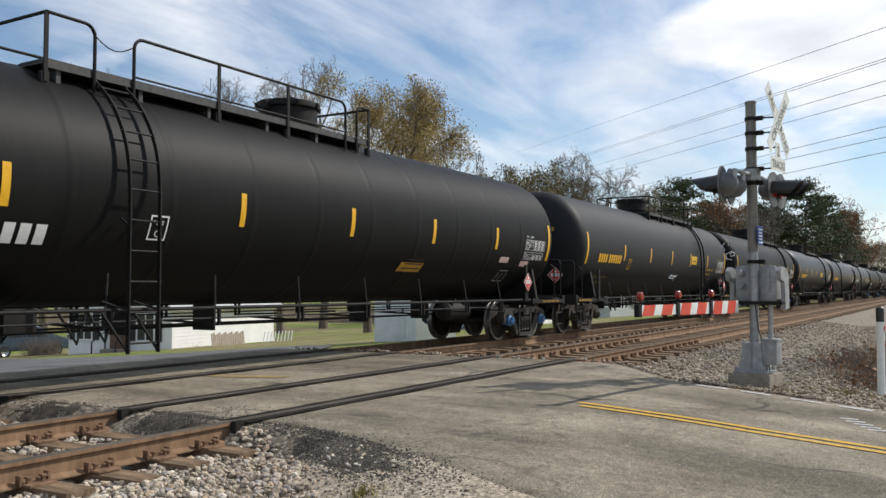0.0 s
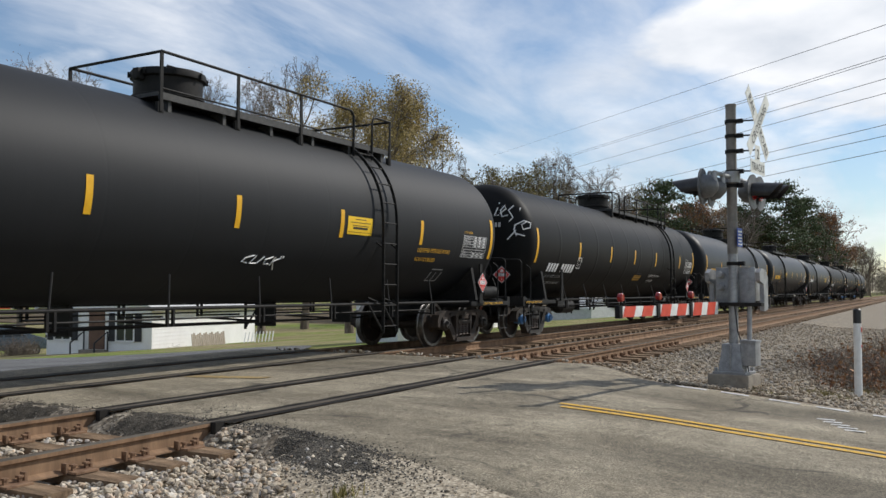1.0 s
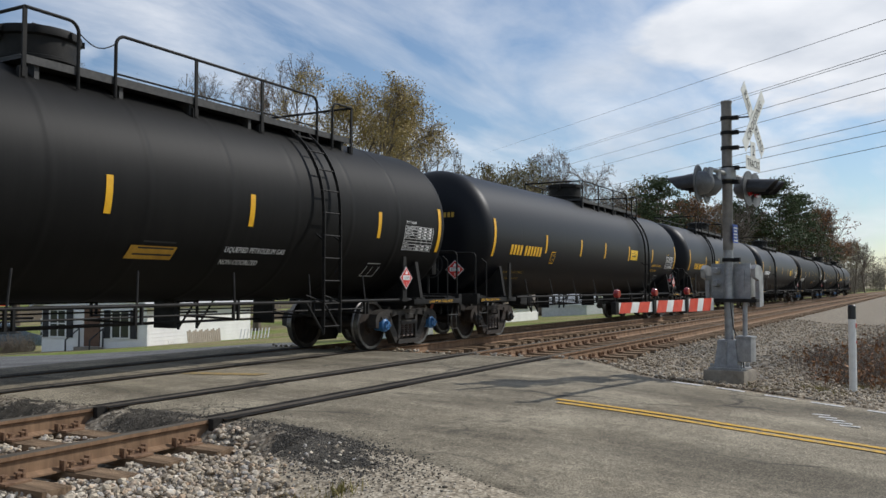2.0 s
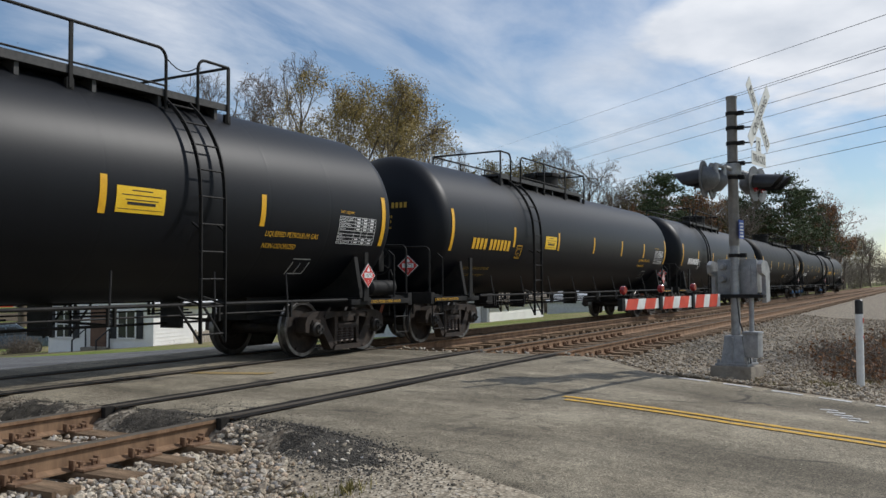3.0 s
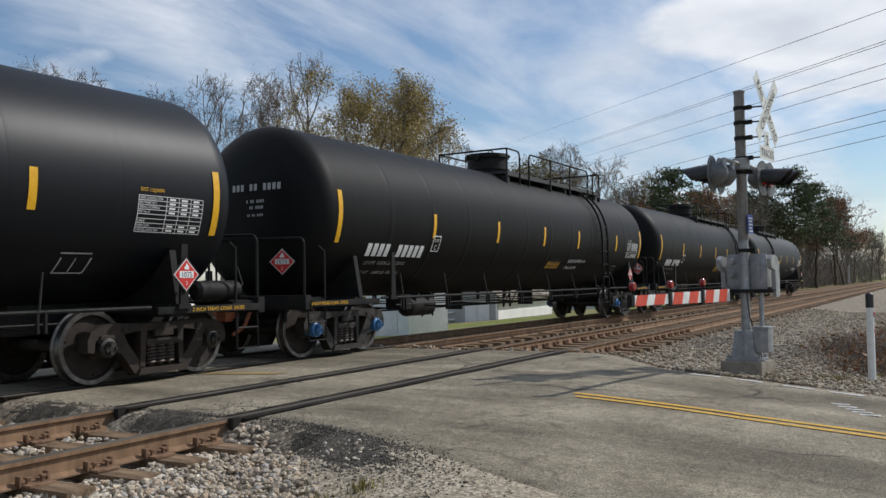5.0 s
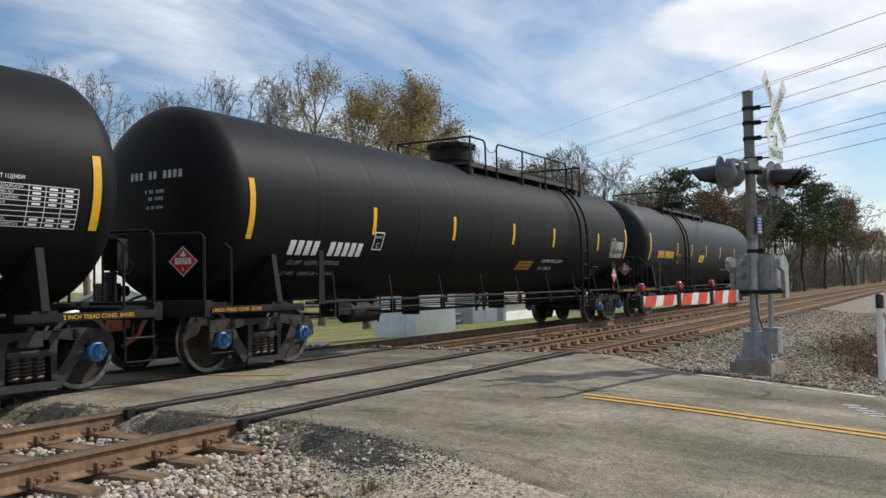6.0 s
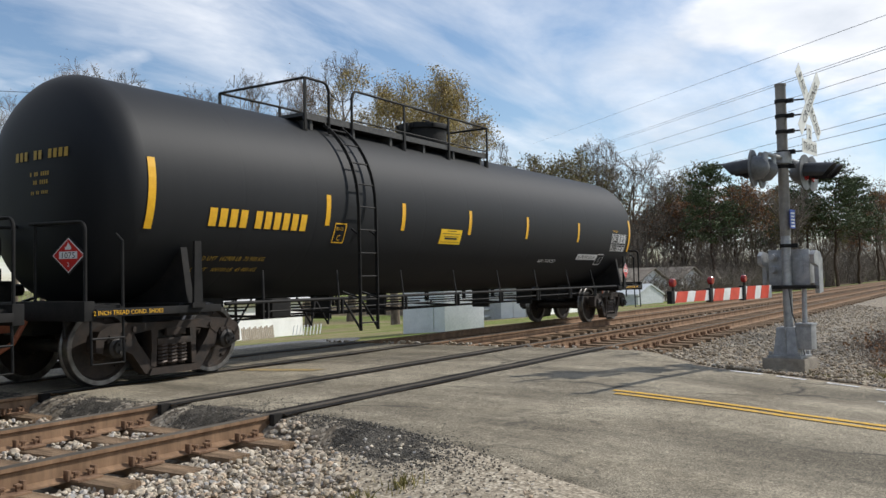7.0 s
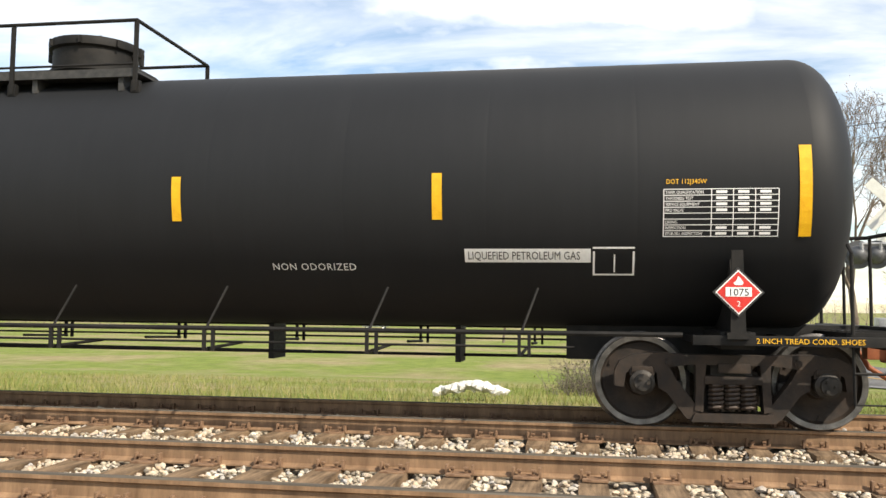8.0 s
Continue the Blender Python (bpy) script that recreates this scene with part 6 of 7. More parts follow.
# =================================================== houses and sheds
def window_parts(parent, m, w, h, shutters=False):
    wn = new("window")
    wn.parent, wn.matrix_basis = parent, m
    bm = bmesh.new()
    for x0, x1, z0, z1 in ((-w / 2 - 0.08, -w / 2, -0.08, h + 0.08), (w / 2, w / 2 + 0.08, -0.08, h + 0.08), (-w / 2, w / 2, -0.08, 0), (-w / 2, w / 2, h, h + 0.08), (-0.025, 0.025, 0, h), (-w / 2, w / 2, h / 2 - 0.025, h / 2 + 0.025)):
        box(bm, x0, x1, -0.05, 0.0, z0, z1)
    part("window_frame", bm, M["trim_white"], wn)
    bm = bmesh.new()
    box(bm, -w / 2, w / 2, -0.02, -0.008, 0, h)
    part("pane", bm, M["window_glass"], wn)
    if shutters:
        for s in (-1, 1):
            bm = bmesh.new()
            xc = s * (w / 2 + 0.28)
            box(bm, xc - 0.18, xc + 0.18, -0.05, -0.005, -0.05, h + 0.05)
            for q in range(9):
                box(bm, xc - 0.14, xc + 0.14, -0.06, -0.045, 0.05 + q * h / 9.2, 0.05 + q * h / 9.2 + 0.06)
            part("shutter", bm, M["shutter"], wn, "dark louvred shutter")


def house(name, m, length, depth, wall_h, rise, wall_mats, roof_mat, label, ridge="x", siding=0.18, overhang=0.4):
    """Four walls with lapped boards and a gabled roof. Local origin: the near corner; x along the long side, y inwards."""
    hs = thing(name, m, label, "house" if length > 5 else "shed")
    sink = 0.7
    for side, mat in (("front", wall_mats[0]), ("end", wall_mats[1]), ("back", wall_mats[0]), ("far_end", wall_mats[1])):
        bm = bmesh.new()
        L_ = length if side in ("front", "back") else depth
        gable = (ridge == "x") == (side in ("end", "far_end"))
        tall = wall_h + (rise if gable else 0)

        def ends(z):
            f = max(z - wall_h, 0.0) / rise
            return L_ * f / 2, L_ * (1 - f / 2)
        rows_, q = [], -sink
        while q < tall - 0.02:
            top_ = min(q + siding, tall - 0.005)
            rows_ += [(*ends(q), 0.0, q), (*ends(top_), 0.014, top_)]
            q += siding
        front = [(bm.verts.new((a, y, z)), bm.verts.new((b, y, z))) for a, b, y, z in rows_]
        back = [(bm.verts.new((a, 0.12, z)), bm.verts.new((b, 0.12, z))) for a, b, y, z in rows_]
        for (a0, b0), (a1, b1), (c0, d0), (c1, d1) in zip(front, front[1:], back, back[1:]):
            for quad in ((a0, b0, b1, a1), (c0, c1, d1, d0), (a0, a1, c1, c0), (b0, d0, d1, b1)):
                bm.faces.new(quad)
        for (a0, b0), (c0, d0) in ((front[0], back[0]), (front[-1], back[-1])):
            bm.faces.new((a0, c0, d0, b0))
        pos = {"front": pose(0, 0, 0), "end": pose(0, depth, 0, 0, 0, -90), "back": pose(length, depth, 0, 0, 0, 180), "far_end": pose(length, 0, 0, 0, 0, 90)}[side]
        part("wall", bm, mat, hs, loc=pos)
    bm = bmesh.new()
    o = overhang
    if ridge == "x":
        prof = [(-o, wall_h - rise * o / (depth / 2)), (depth / 2, wall_h + rise), (depth + o, wall_h - rise * o / (depth / 2))]
        outline = [(y, z + 0.02) for y, z in prof] + [(y, z + 0.16) for y, z in reversed(prof)]
        extrude_poly(bm, outline, "yz", -o, length + o)
    else:
        prof = [(-o, wall_h - rise * o / (length / 2)), (length / 2, wall_h + rise), (length + o, wall_h - rise * o / (length / 2))]
        outline = [(y, z + 0.02) for y, z in prof] + [(y, z + 0.16) for y, z in reversed(prof)]
        extrude_poly(bm, outline, "xz", -o, depth + o)
    part("roof", bm, roof_mat, hs)
    return hs


# white house: long bright wall faces the tracks, shaded front with shutters
wh = house("house", frame_of(Vector((9.1, 1.9, 0)), Vector((28.1, 32.5, -2.0))), 9.2, 6.2, 2.3, 1.1, (M["siding_white"], M["siding_white"]), M["roof_white"], "small white clapboard house with dark shutters and a stoop")
end_m = pose(0, 6.2, 0, 0, 0, -90)
window_parts(wh, end_m @ pose(4.7, -0.01, 0.75), 0.95, 1.25, True)
window_parts(wh, end_m @ pose(1.0, -0.01, 0.75), 0.9, 1.25, True)
bm = bmesh.new()
box(bm, 0, 0.9, -0.06, 0.02, 0.3, 2.25)
part("door", bm, M["door_brown"], wh, loc=end_m @ pose(2.6, 0, 0))
for q in range(3):
    bm = bmesh.new()
    box(bm, 2.3, 3.8, -0.4 - 0.3 * q, -0.1 - 0.3 * q, -0.5, 0.28 - 0.17 * q)
    part("step", bm, M["concrete"], wh, loc=end_m)
for x in (2.35, 3.75):
    bm = bmesh.new()
    tube(bm, [(x, -0.1, 0.2), (x, -0.1, 1.15), (x, -1.0, 0.65), (x, -1.0, -0.3)], 0.04, 6)
    part("stair_rail", bm, M["shutter"], wh, loc=end_m)

# sunlit long walls take the white siding, shaded gable ends the darker copy
gh = house("house", frame_of(Vector((10.4, 1.3, 0)), Vector((42.6, 22.2, -1.5))), 10.5, 4.5, 1.9, 1.6, (M["siding_white"], M["siding_shaded"]), M["shingle"], "gabled house with ends greyed for shade and a worn brown shingle roof")
end_g = pose(0, 4.5, 0, 0, 0, -90)
window_parts(gh, end_g @ pose(2.2, -0.02, 2.35), 0.5, 0.6)
bm = bmesh.new()
for x0 in (2.55, 3.3):
    box(bm, x0, x0 + 0.72, -0.05, 0.02, -0.1, 1.45)
part("door", bm, M["trim_white"], gh, "pale double door", loc=end_g)
bm = bmesh.new()
for q in range(3):
    box(bm, 0.9, 1.9, -0.3, 0.0, 0.15 + 0.4 * q, 0.23 + 0.4 * q)
part("shelf", bm, M["trim_white"], gh, loc=end_g)
bm = bmesh.new()
lathe(bm, [(0, 0.1), (0.5, 0.1), (0.55, 0.16), (0.62, 0.1), (0.62, 0)], "z", 12, origin=(3.2, 1.4, 2.9))
lathe(bm, [(0, 0.05), (0.5, 0.05)], "z", 10, origin=(6.5, 1.2, 2.8))
part("roof_vent", bm, M["galv"], gh)
bm = bmesh.new()
rg_ = random.Random(3)
for _ in range(16):
    x, f = rg_.uniform(0.4, 10), rg_.uniform(0.1, 0.9)
    y = 2.25 * f
    box(bm, x, x + rg_.uniform(0.2, 0.5), y, y + 0.14, 1.9 + 1.6 * f + 0.165, 1.9 + 1.6 * f + 0.21, m=None)
part("shingle", bm, M["roof_white"], gh, "pale replaced shingles")

house("greenhouse_shed", frame_of(Vector((-0.2, -1, 0)), Vector((68.4, 30.0, -1.6))), 4.5, 4.0, 1.2, 0.8, (M["greenhouse"], M["greenhouse"]), M["greenhouse"], "pale translucent garden shed on grass", overhang=0.1)
house("garden_shed", frame_of(Vector((1, -0.3, 0)), Vector((82, 31, -1.3))), 4.8, 4, 2.0, 1.2, (M["siding_white"], M["siding_white"]), M["shingle"], "small white shed under trees", ridge="y")
house("garden_shed", frame_of(Vector((1, -0.3, 0)), Vector((90, 29.5, -1.2))), 4.6, 4, 2.0, 1.2, (M["siding_white"], M["siding_white"]), M["shingle"], "small white shed with a dark roof", ridge="y")


def cabinet(m, w, d, h, label):
    """A steel equipment shelter with a door, louvre and low pyramid roof."""
    cb_ = thing("signal_shelter", m, label, "equipment shelter", "railway shelters")
    bm = bmesh.new()
    box(bm, 0, w, 0, d, -0.4, h, bevel=0.012)
    part("body", bm, M["cabinet"], cb_)
    bm = bmesh.new()
    vs = [bm.verts.new(v) for v in ((-0.06, -0.06, h), (w + 0.06, -0.06, h), (w + 0.06, d + 0.06, h), (-0.06, d + 0.06, h), (w / 2, d / 2, h + 0.22))]
    for i in range(4):
        bm.faces.new((vs[i], vs[(i + 1) % 4], vs[4]))
    bm.faces.new(vs[3::-1])
    part("roof", bm, M["cabinet"], cb_)
    bm = bmesh.new()
    box(bm, w * 0.3, w * 0.75, -0.025, 0.0, 0.1, h - 0.5, bevel=0.006)
    dr = part("door", bm, M["cabinet"], cb_)
    bm = bmesh.new()
    for q in range(8):
        box(bm, w * 0.42, w * 0.63, -0.05, -0.02, h - 1.05 + q * 0.05, h - 1.02 + q * 0.05)
    part("louvre", bm, M["cabinet"], dr)
    bm = bmesh.new()
    box(bm, w * 0.7, w * 0.73, -0.06, -0.02, 0.95, 1.1)
    part("handle", bm, M["black_steel"], dr)
    return cb_


cabinet(frame_of(Vector((-0.35, -0.94, 0)), Vector((25.1, 18.4, -0.6))), 2.55, 1.7, 2.45, "pale grey steel signal shelter beside the tracks")

# leaning fence panels and lumber by the white house
fp = thing("fence_panel", frame_of(Vector((1, 0.1, 0)), Vector((29.6, 31.3, -2.1))), "weathered grey picket fence panel leaning by a house", "fence")
for i in range(17):
    bm = bmesh.new()
    box(bm, i * 0.145, i * 0.145 + 0.12, 0, 0.02, 0, 1.15 + 0.06 * math.sin(i * 2.1), bevel=0.004)
    part("board", bm, M["fence_wood"], fp, loc=pose(0, 0, 0, -8, 0, 0))
fp2 = thing("fence_panel", frame_of(Vector((1, -0.1, 0)), Vector((33.2, 31.6, -2.15))), "pale broken lattice panel leaning by a house", "fence")
for i in range(9):
    bm = bmesh.new()
    tube(bm, [(i * 0.24, 0, 0), (i * 0.24 + 0.5, 0.3, 1.1)], 0.03, 6)
    part("slat", bm, M["trim_white"], fp2)
lp = thing("lumber_pile", frame_of(Vector((1, 0.2, 0)), Vector((36.6, 31.4, -2.1))), "loose pile of boards on the ground", "lumber")
for i in range(9):
    bm = bmesh.new()
    box(bm, 0, 2.2, 0, 0.18, 0, 0.06)
    part("plank", bm, M["fence_wood"], lp, loc=pose(rng.uniform(-0.3, 0.3), rng.uniform(-0.5, 0.5), 0.02 + 0.05 * i, 0, rng.uniform(-4, 4), rng.uniform(-25, 25)))


# ================================================ van, car, small signs
def road_car(name, m, prof, glass, wheels, w, paint, label, group="parked cars"):
    vn = thing(name, m, label, "van" if name == "minivan" else "car", group)
    bm = bmesh.new()
    extrude_poly(bm, prof, "xz", -w / 2, w / 2)
    bmesh.ops.bevel(bm, geom=[e for e in bm.edges], offset=0.07, segments=3, affect="EDGES", profile=0.6)
    for f in bm.faces:
        f.smooth = True
    part("body", bm, paint, vn, sharp=40)
    for g in glass:
        for s in (-1, 1):
            bm = bmesh.new()
            extrude_poly(bm, g, "xz", s * (w / 2 - 0.01), s * (w / 2 + 0.012))
            part("side_window", bm, M["window_glass"], vn)
    for x in wheels:
        for s in (-1, 1):
            bm = bmesh.new()
            lathe(bm, [(-0.1, 0.2), (-0.1, 0.31), (-0.07, 0.33), (0.07, 0.33), (0.1, 0.31), (0.1, 0.2)], "y", 28)
            wl = part("wheel", bm, M["tyre"], vn, loc=(x, s * (w / 2 - 0.08), 0.33))
            bm = bmesh.new()
            lathe(bm, [(-0.03, 0.0), (-0.06, 0.05), (-0.04, 0.12), (-0.09, 0.21), (0.09, 0.21), (0.04, 0.12), (0.06, 0.05), (0.03, 0.0)], "y", 20)
            part("rim", bm, M["alloy"], wl)
    bm = bmesh.new()
    for s in (-1, 1):
        box(bm, prof[0][0] + 0.02, prof[0][0] + 0.12, s * (w / 2 - 0.12) - 0.1, s * (w / 2 - 0.12) + 0.1, 0.85, 1.2)
    part("tail_light", bm, M["lens_red"], vn)
    return vn


VAN = [(-2.4, 0.35), (-2.42, 0.9), (-2.25, 1.55), (-1.95, 1.72), (0.3, 1.7), (1.25, 1.1), (2.2, 0.92), (2.45, 0.65), (2.42, 0.35)]
road_car("minivan", pose(*around(28.3, 44.7), -2.47, 0, 0, -6), VAN, [[(-2.1, 1.08), (-1.98, 1.5), (-1.35, 1.52), (-1.35, 1.08)], [(-1.25, 1.08), (-1.25, 1.52), (-0.35, 1.52), (-0.35, 1.08)], [(-0.25, 1.08), (-0.25, 1.52), (0.3, 1.5), (0.9, 1.1)]], (-1.45, 1.45), 1.85, M["van_blue"], "slate blue minivan parked behind a shrub")
SEDAN = [(-2.2, 0.3), (-2.25, 0.85), (-1.5, 0.95), (-0.9, 1.42), (0.4, 1.42), (1.1, 0.98), (2.1, 0.8), (2.2, 0.35)]
road_car("sedan", pose(*around(-36, 138), -2.45, 0, 0, 8), SEDAN, [[(-1.1, 0.98), (-0.8, 1.33), (0.3, 1.33), (0.85, 0.98)]], (-1.35, 1.35), 1.75, M["car_silver"], "silver car parked far across the grass")
road_car("sedan", pose(*around(45, 52), -2.45, 0, 0, 20), SEDAN, [[(-1.1, 0.98), (-0.8, 1.33), (0.3, 1.33), (0.85, 0.98)]], (-1.35, 1.35), 1.75, M["siding_white"], "white car parked on the lawn behind the house")

for x, y, z in ((22.9, 45.9, -2.4), (25.2, 44.5, -2.4), (27.8, 39.8, -2.25)):
    om = thing("object_marker", pose(*around(x, y), z - 0.05, 0, 0, -25), "black and white striped road marker on a post", "road sign", "striped road markers")
    bm = bmesh.new()
    tube(bm, [(0, 0.02, -0.2), (0, 0.02, 1.8)], 0.03, 8)
    part("post", bm, M["galv"], om)
    bm = bmesh.new()
    box(bm, -0.16, 0.16, -0.012, 0.0, 0.95, 1.85)
    pn_ = part("panel", bm, M["sign_white"], om)
    for q in range(3):
        bm = bmesh.new()
        z0 = 0.98 + 0.29 * q
        extrude_poly(bm, [(-0.155, z0 + 0.17), (-0.155, z0), (0.155, z0 + 0.1), (0.155, z0 + 0.27)], "xz", -0.018, -0.012)
        part("stripe", bm, M["black_print"], pn_)
cr = thing("memorial_cross", pose(*around(20.5, 54.5), -2.5, 0, 0, -15), "white wooden cross with red flowers on the verge", "cross")
bm = bmesh.new()
box(bm, -0.12, 0.12, -0.05, 0.05, 0, 1.9, bevel=0.01)
box(bm, -1.0, 1.0, -0.045, 0.045, 1.2, 1.42, bevel=0.01)
part("cross", bm, M["trim_white"], cr)
bm = bmesh.new()
for q in range(18):
    bmesh.ops.create_icosphere(bm, subdivisions=1, radius=0.09, matrix=Matrix.Translation((rng.uniform(-0.3, 0.3), -0.1, 1.3 + rng.uniform(-0.16, 0.16))))
part("flowers", bm, M["placard_red"], cr)


# ======================================================= poles and wires
def utility_pole(x, y, z0, z1, label):
    up_ = thing("utility_pole", pose(*around(x, y), 0), label, "utility pole", "utility poles")
    bm = bmesh.new()
    tube(bm, [(0, 0, z0), (0, 0, z1)], 0.17, 12, r1=0.12)
    part("pole", bm, M["pole_wood"], up_)
    bm = bmesh.new()
    box(bm, -0.06, 0.06, -1.2, 1.2, z1 - 0.75, z1 - 0.62)
    part("crossarm", bm, M["pole_wood"], up_)
    for q in (-1.1, -0.5, 0.5, 1.1):
        bm = bmesh.new()
        lathe(bm, [(z1 - 0.62, 0.03), (z1 - 0.55, 0.06), (z1 - 0.46, 0.05), (z1 - 0.42, 0.0)], "z", 10, origin=(0, q, 0))
        part("insulator", bm, M["signal_back"], up_)


utility_pole(31.4, 51.2, -3, 14.0, "brown timber utility pole with a crossarm")
utility_pole(49.6, 33.8, -2.4, 9.1, "brown timber utility pole beside the woods")


def wire(p0, p1, sag, r, label):
    bm = bmesh.new()
    a, b = Vector(p0), Vector(p1)
    pts = [a.lerp(b, i / 24) + Vector((0, 0, -sag * 4 * (i / 24) * (1 - i / 24))) for i in range(25)]
    tube(bm, pts, r, 5, caps=False)
    solid("power_line", bm, M["cable"], label, "power line", "overhead wires")


WIRES = [
    ((276.7, 135.7, 49.6), (32.6, -1.0, 10.7)),
    ((277.7, 136.4, 41.3), (32.9, -1.0, 9.7)),
    ((277.8, 136.4, 40.8), (32.9, -1.0, 9.6)),
    ((278.2, 136.7, 36.9), (33.1, -0.9, 8.9)),
    ((278.4, 136.9, 33.8), (33.2, -0.9, 8.4)),
    ((278.9, 137.3, 27.2), (33.4, -0.9, 7.3)),
    ((279.0, 137.4, 25.8), (33.5, -0.9, 6.9)),
    ((279.3, 137.6, 21.5), (33.6, -0.9, 6.4)),
]
for p0, p1 in WIRES:
    wire(p0, p1, 0.0, 0.013, "dark overhead power line against the sky")
wire((*around(31.4, 50.1), 13.5), (*around(-40, 75), 12), 0.9, 0.02, "dark overhead wire from a pole")
wire((*around(31.4, 52.3), 13.3), (*around(49.6, 33.8), 8.9), 0.8, 0.02, "dark overhead wire between poles")
tw = thing("light_tower", pose(*around(262, 27), -2), "slender tower above far woods", "tower")
bm = bmesh.new()
tube(bm, [(0, 0, 0), (0, 0, 21)], 0.5, 8, r1=0.3)
part("shaft", bm, M["galv"], tw)
bm = bmesh.new()
box(bm, -1.4, 1.4, -1.4, 1.4, 19.4, 19.8)
box(bm, -1.2, 1.2, -1.2, 1.2, 20.8, 21.2)
part("head_frame", bm, M["mast"], tw)


# =========================================================== vegetation
def tubes_mesh(name, segs, sides, mat):
    """Tapered limbs from (p0, p1, r0, r1), joined into one mesh."""
    s = np.array([(*p, *q, a, b) for p, q, a, b in segs], dtype=np.float64)
    P, Q, A, B = s[:, :3], s[:, 3:6], s[:, 6], s[:, 7]
    d = Q - P
    d /= np.maximum(np.linalg.norm(d, axis=1, keepdims=True), 1e-9)
    ref = np.where(np.abs(d[:, 2:3]) < 0.9, np.array([[0, 0, 1.0]]), np.array([[1.0, 0, 0]]))
    u = np.cross(d, ref)
    u /= np.linalg.norm(u, axis=1, keepdims=True)
    w = np.cross(d, u)
    n = len(s)
    ang = 2 * np.pi * np.arange(sides) / sides
    circ = u[:, None] * np.cos(ang)[None, :, None] + w[:, None] * np.sin(ang)[None, :, None]
    v = np.concatenate([P[:, None] + circ * A[:, None, None], Q[:, None] + circ * B[:, None, None]], 1)
    j = np.arange(sides)
    f = np.stack([j, (j + 1) % sides, (j + 1) % sides + sides, j + sides], -1)
    f = (f[None] + (2 * sides) * np.arange(n)[:, None, None]).reshape(-1, 4)
    return quads_mesh(name, v.reshape(-1, 3), f, mat)


def quads_mesh(name, v, f, mat):
    me = bpy.data.meshes.new(name)
    me.vertices.add(len(v))
    me.vertices.foreach_set("co", np.asarray(v, dtype=np.float32).reshape(-1))
    me.loops.add(len(f) * 4)
    me.loops.foreach_set("vertex_index", np.asarray(f, dtype=np.int32).reshape(-1))
    me.polygons.add(len(f))
    me.polygons.foreach_set("loop_start", np.arange(0, len(f) * 4, 4, dtype=np.int32))
    me.update(calc_edges=True)
    me.materials.append(mat)
    return me


def leaf_quads(name, at, size, mat, seed, droop=0.0):
    """Small folded leaves turned every way."""
    rg = np.random.default_rng(seed)
    at = np.asarray(at)
    n = len(at)
    a = rg.normal(size=(n, 3))
    a /= np.linalg.norm(a, axis=1, keepdims=True)
    b = np.cross(a, rg.normal(size=(n, 3)))
    b /= np.linalg.norm(b, axis=1, keepdims=True)
    s = rg.uniform(size[0], size[1], (n, 1))
    q = np.stack([at - a * s, at - b * s * 0.55, at + a * s, at + b * s * 0.55], 1)
    f = np.arange(4 * n).reshape(n, 4)
    return quads_mesh(name, q.reshape(-1, 3), f, mat)


def grow_tree(seed, height, spread_, kids, fork, up):
    """Skeleton of a broad-leaved tree, level by level: limbs, twigs and twig ends."""
    rg = random.Random(seed)
    thick, thin, ends = [], [], []

    def run(p, d, length, r, n, bend, lift):
        out = [(p, d, r)]
        for _ in range(n):
            d = (d + Vector((rg.gauss(0, bend), rg.gauss(0, bend), rg.gauss(0, bend * 0.7) + lift))).normalized()
            q = p + d * (length / n)
            r1 = r * (1 - 0.55 / n)
            (thick if r > 0.045 else thin).append((tuple(p), tuple(q), r, r1))
            p, r = q, r1
            out.append((p, d, r))
        return out

    def branch(p, d, length, r, lev):
        pts = run(p, d, length, r, 4 if lev < 2 else 3 if lev < 3 else 2, 0.15 if lev < 2 else 0.2, 0.05 + 0.1 * up if lev < 2 else 0.01)
        if lev == len(kids):
            ends.append(pts[-1][0])
            return
        n = kids[lev]
        for k in range(n):
            f = 0.3 + 0.7 * (k + rg.random()) / n
            i = min(int(f * (len(pts) - 1)), len(pts) - 2)
            t = f * (len(pts) - 1) - i
            q = pts[i][0].lerp(pts[i + 1][0], min(t, 1))
            dd, rr = pts[i][1], pts[i][2]
            side = Vector((rg.gauss(0, 1), rg.gauss(0, 1), rg.gauss(0, 0.6)))
            side = (side - dd * side.dot(dd)).normalized()
            nd = (dd + side * (spread_ if lev < 1 else 0.95) * rg.uniform(0.7, 1.3) + Vector((0, 0, up * 0.5))).normalized()
            branch(q, nd, length * rg.uniform(0.42, 0.62) * (1.15 - 0.45 * f), rr * rg.uniform(0.5, 0.68), lev + 1)

    trunk = run(Vector((0, 0, -0.4)), Vector((0, 0, 1)), height * fork, height * 0.0155, 4, 0.05, 0.0)
    p, d, r = trunk[-1]
    n = rg.randint(5, 6)
    for k in range(n):
        a = 2 * math.pi * (k + rg.uniform(-0.3, 0.3)) / n
        tilt = rg.uniform(0.15, 0.95) * spread_
        nd = Vector((math.cos(a) * tilt, math.sin(a) * tilt, 0.9)).normalized()
        q = trunk[-1 - (k % 2)][0]
        branch(q, nd, height * (0.62 - 0.2 * fork) * rg.uniform(0.75, 1.0), r * rg.uniform(0.55, 0.8), 0)
    k = height / sorted(v.z for v in ends)[int(len(ends) * 0.93)]
    sc = lambda L: [(tuple(Vector(a) * k), tuple(Vector(b) * k), max(q * k, 0.017), max(w * k, 0.012)) for a, b, q, w in L]
    return sc(thick), sc(thin), [v * k for v in ends]


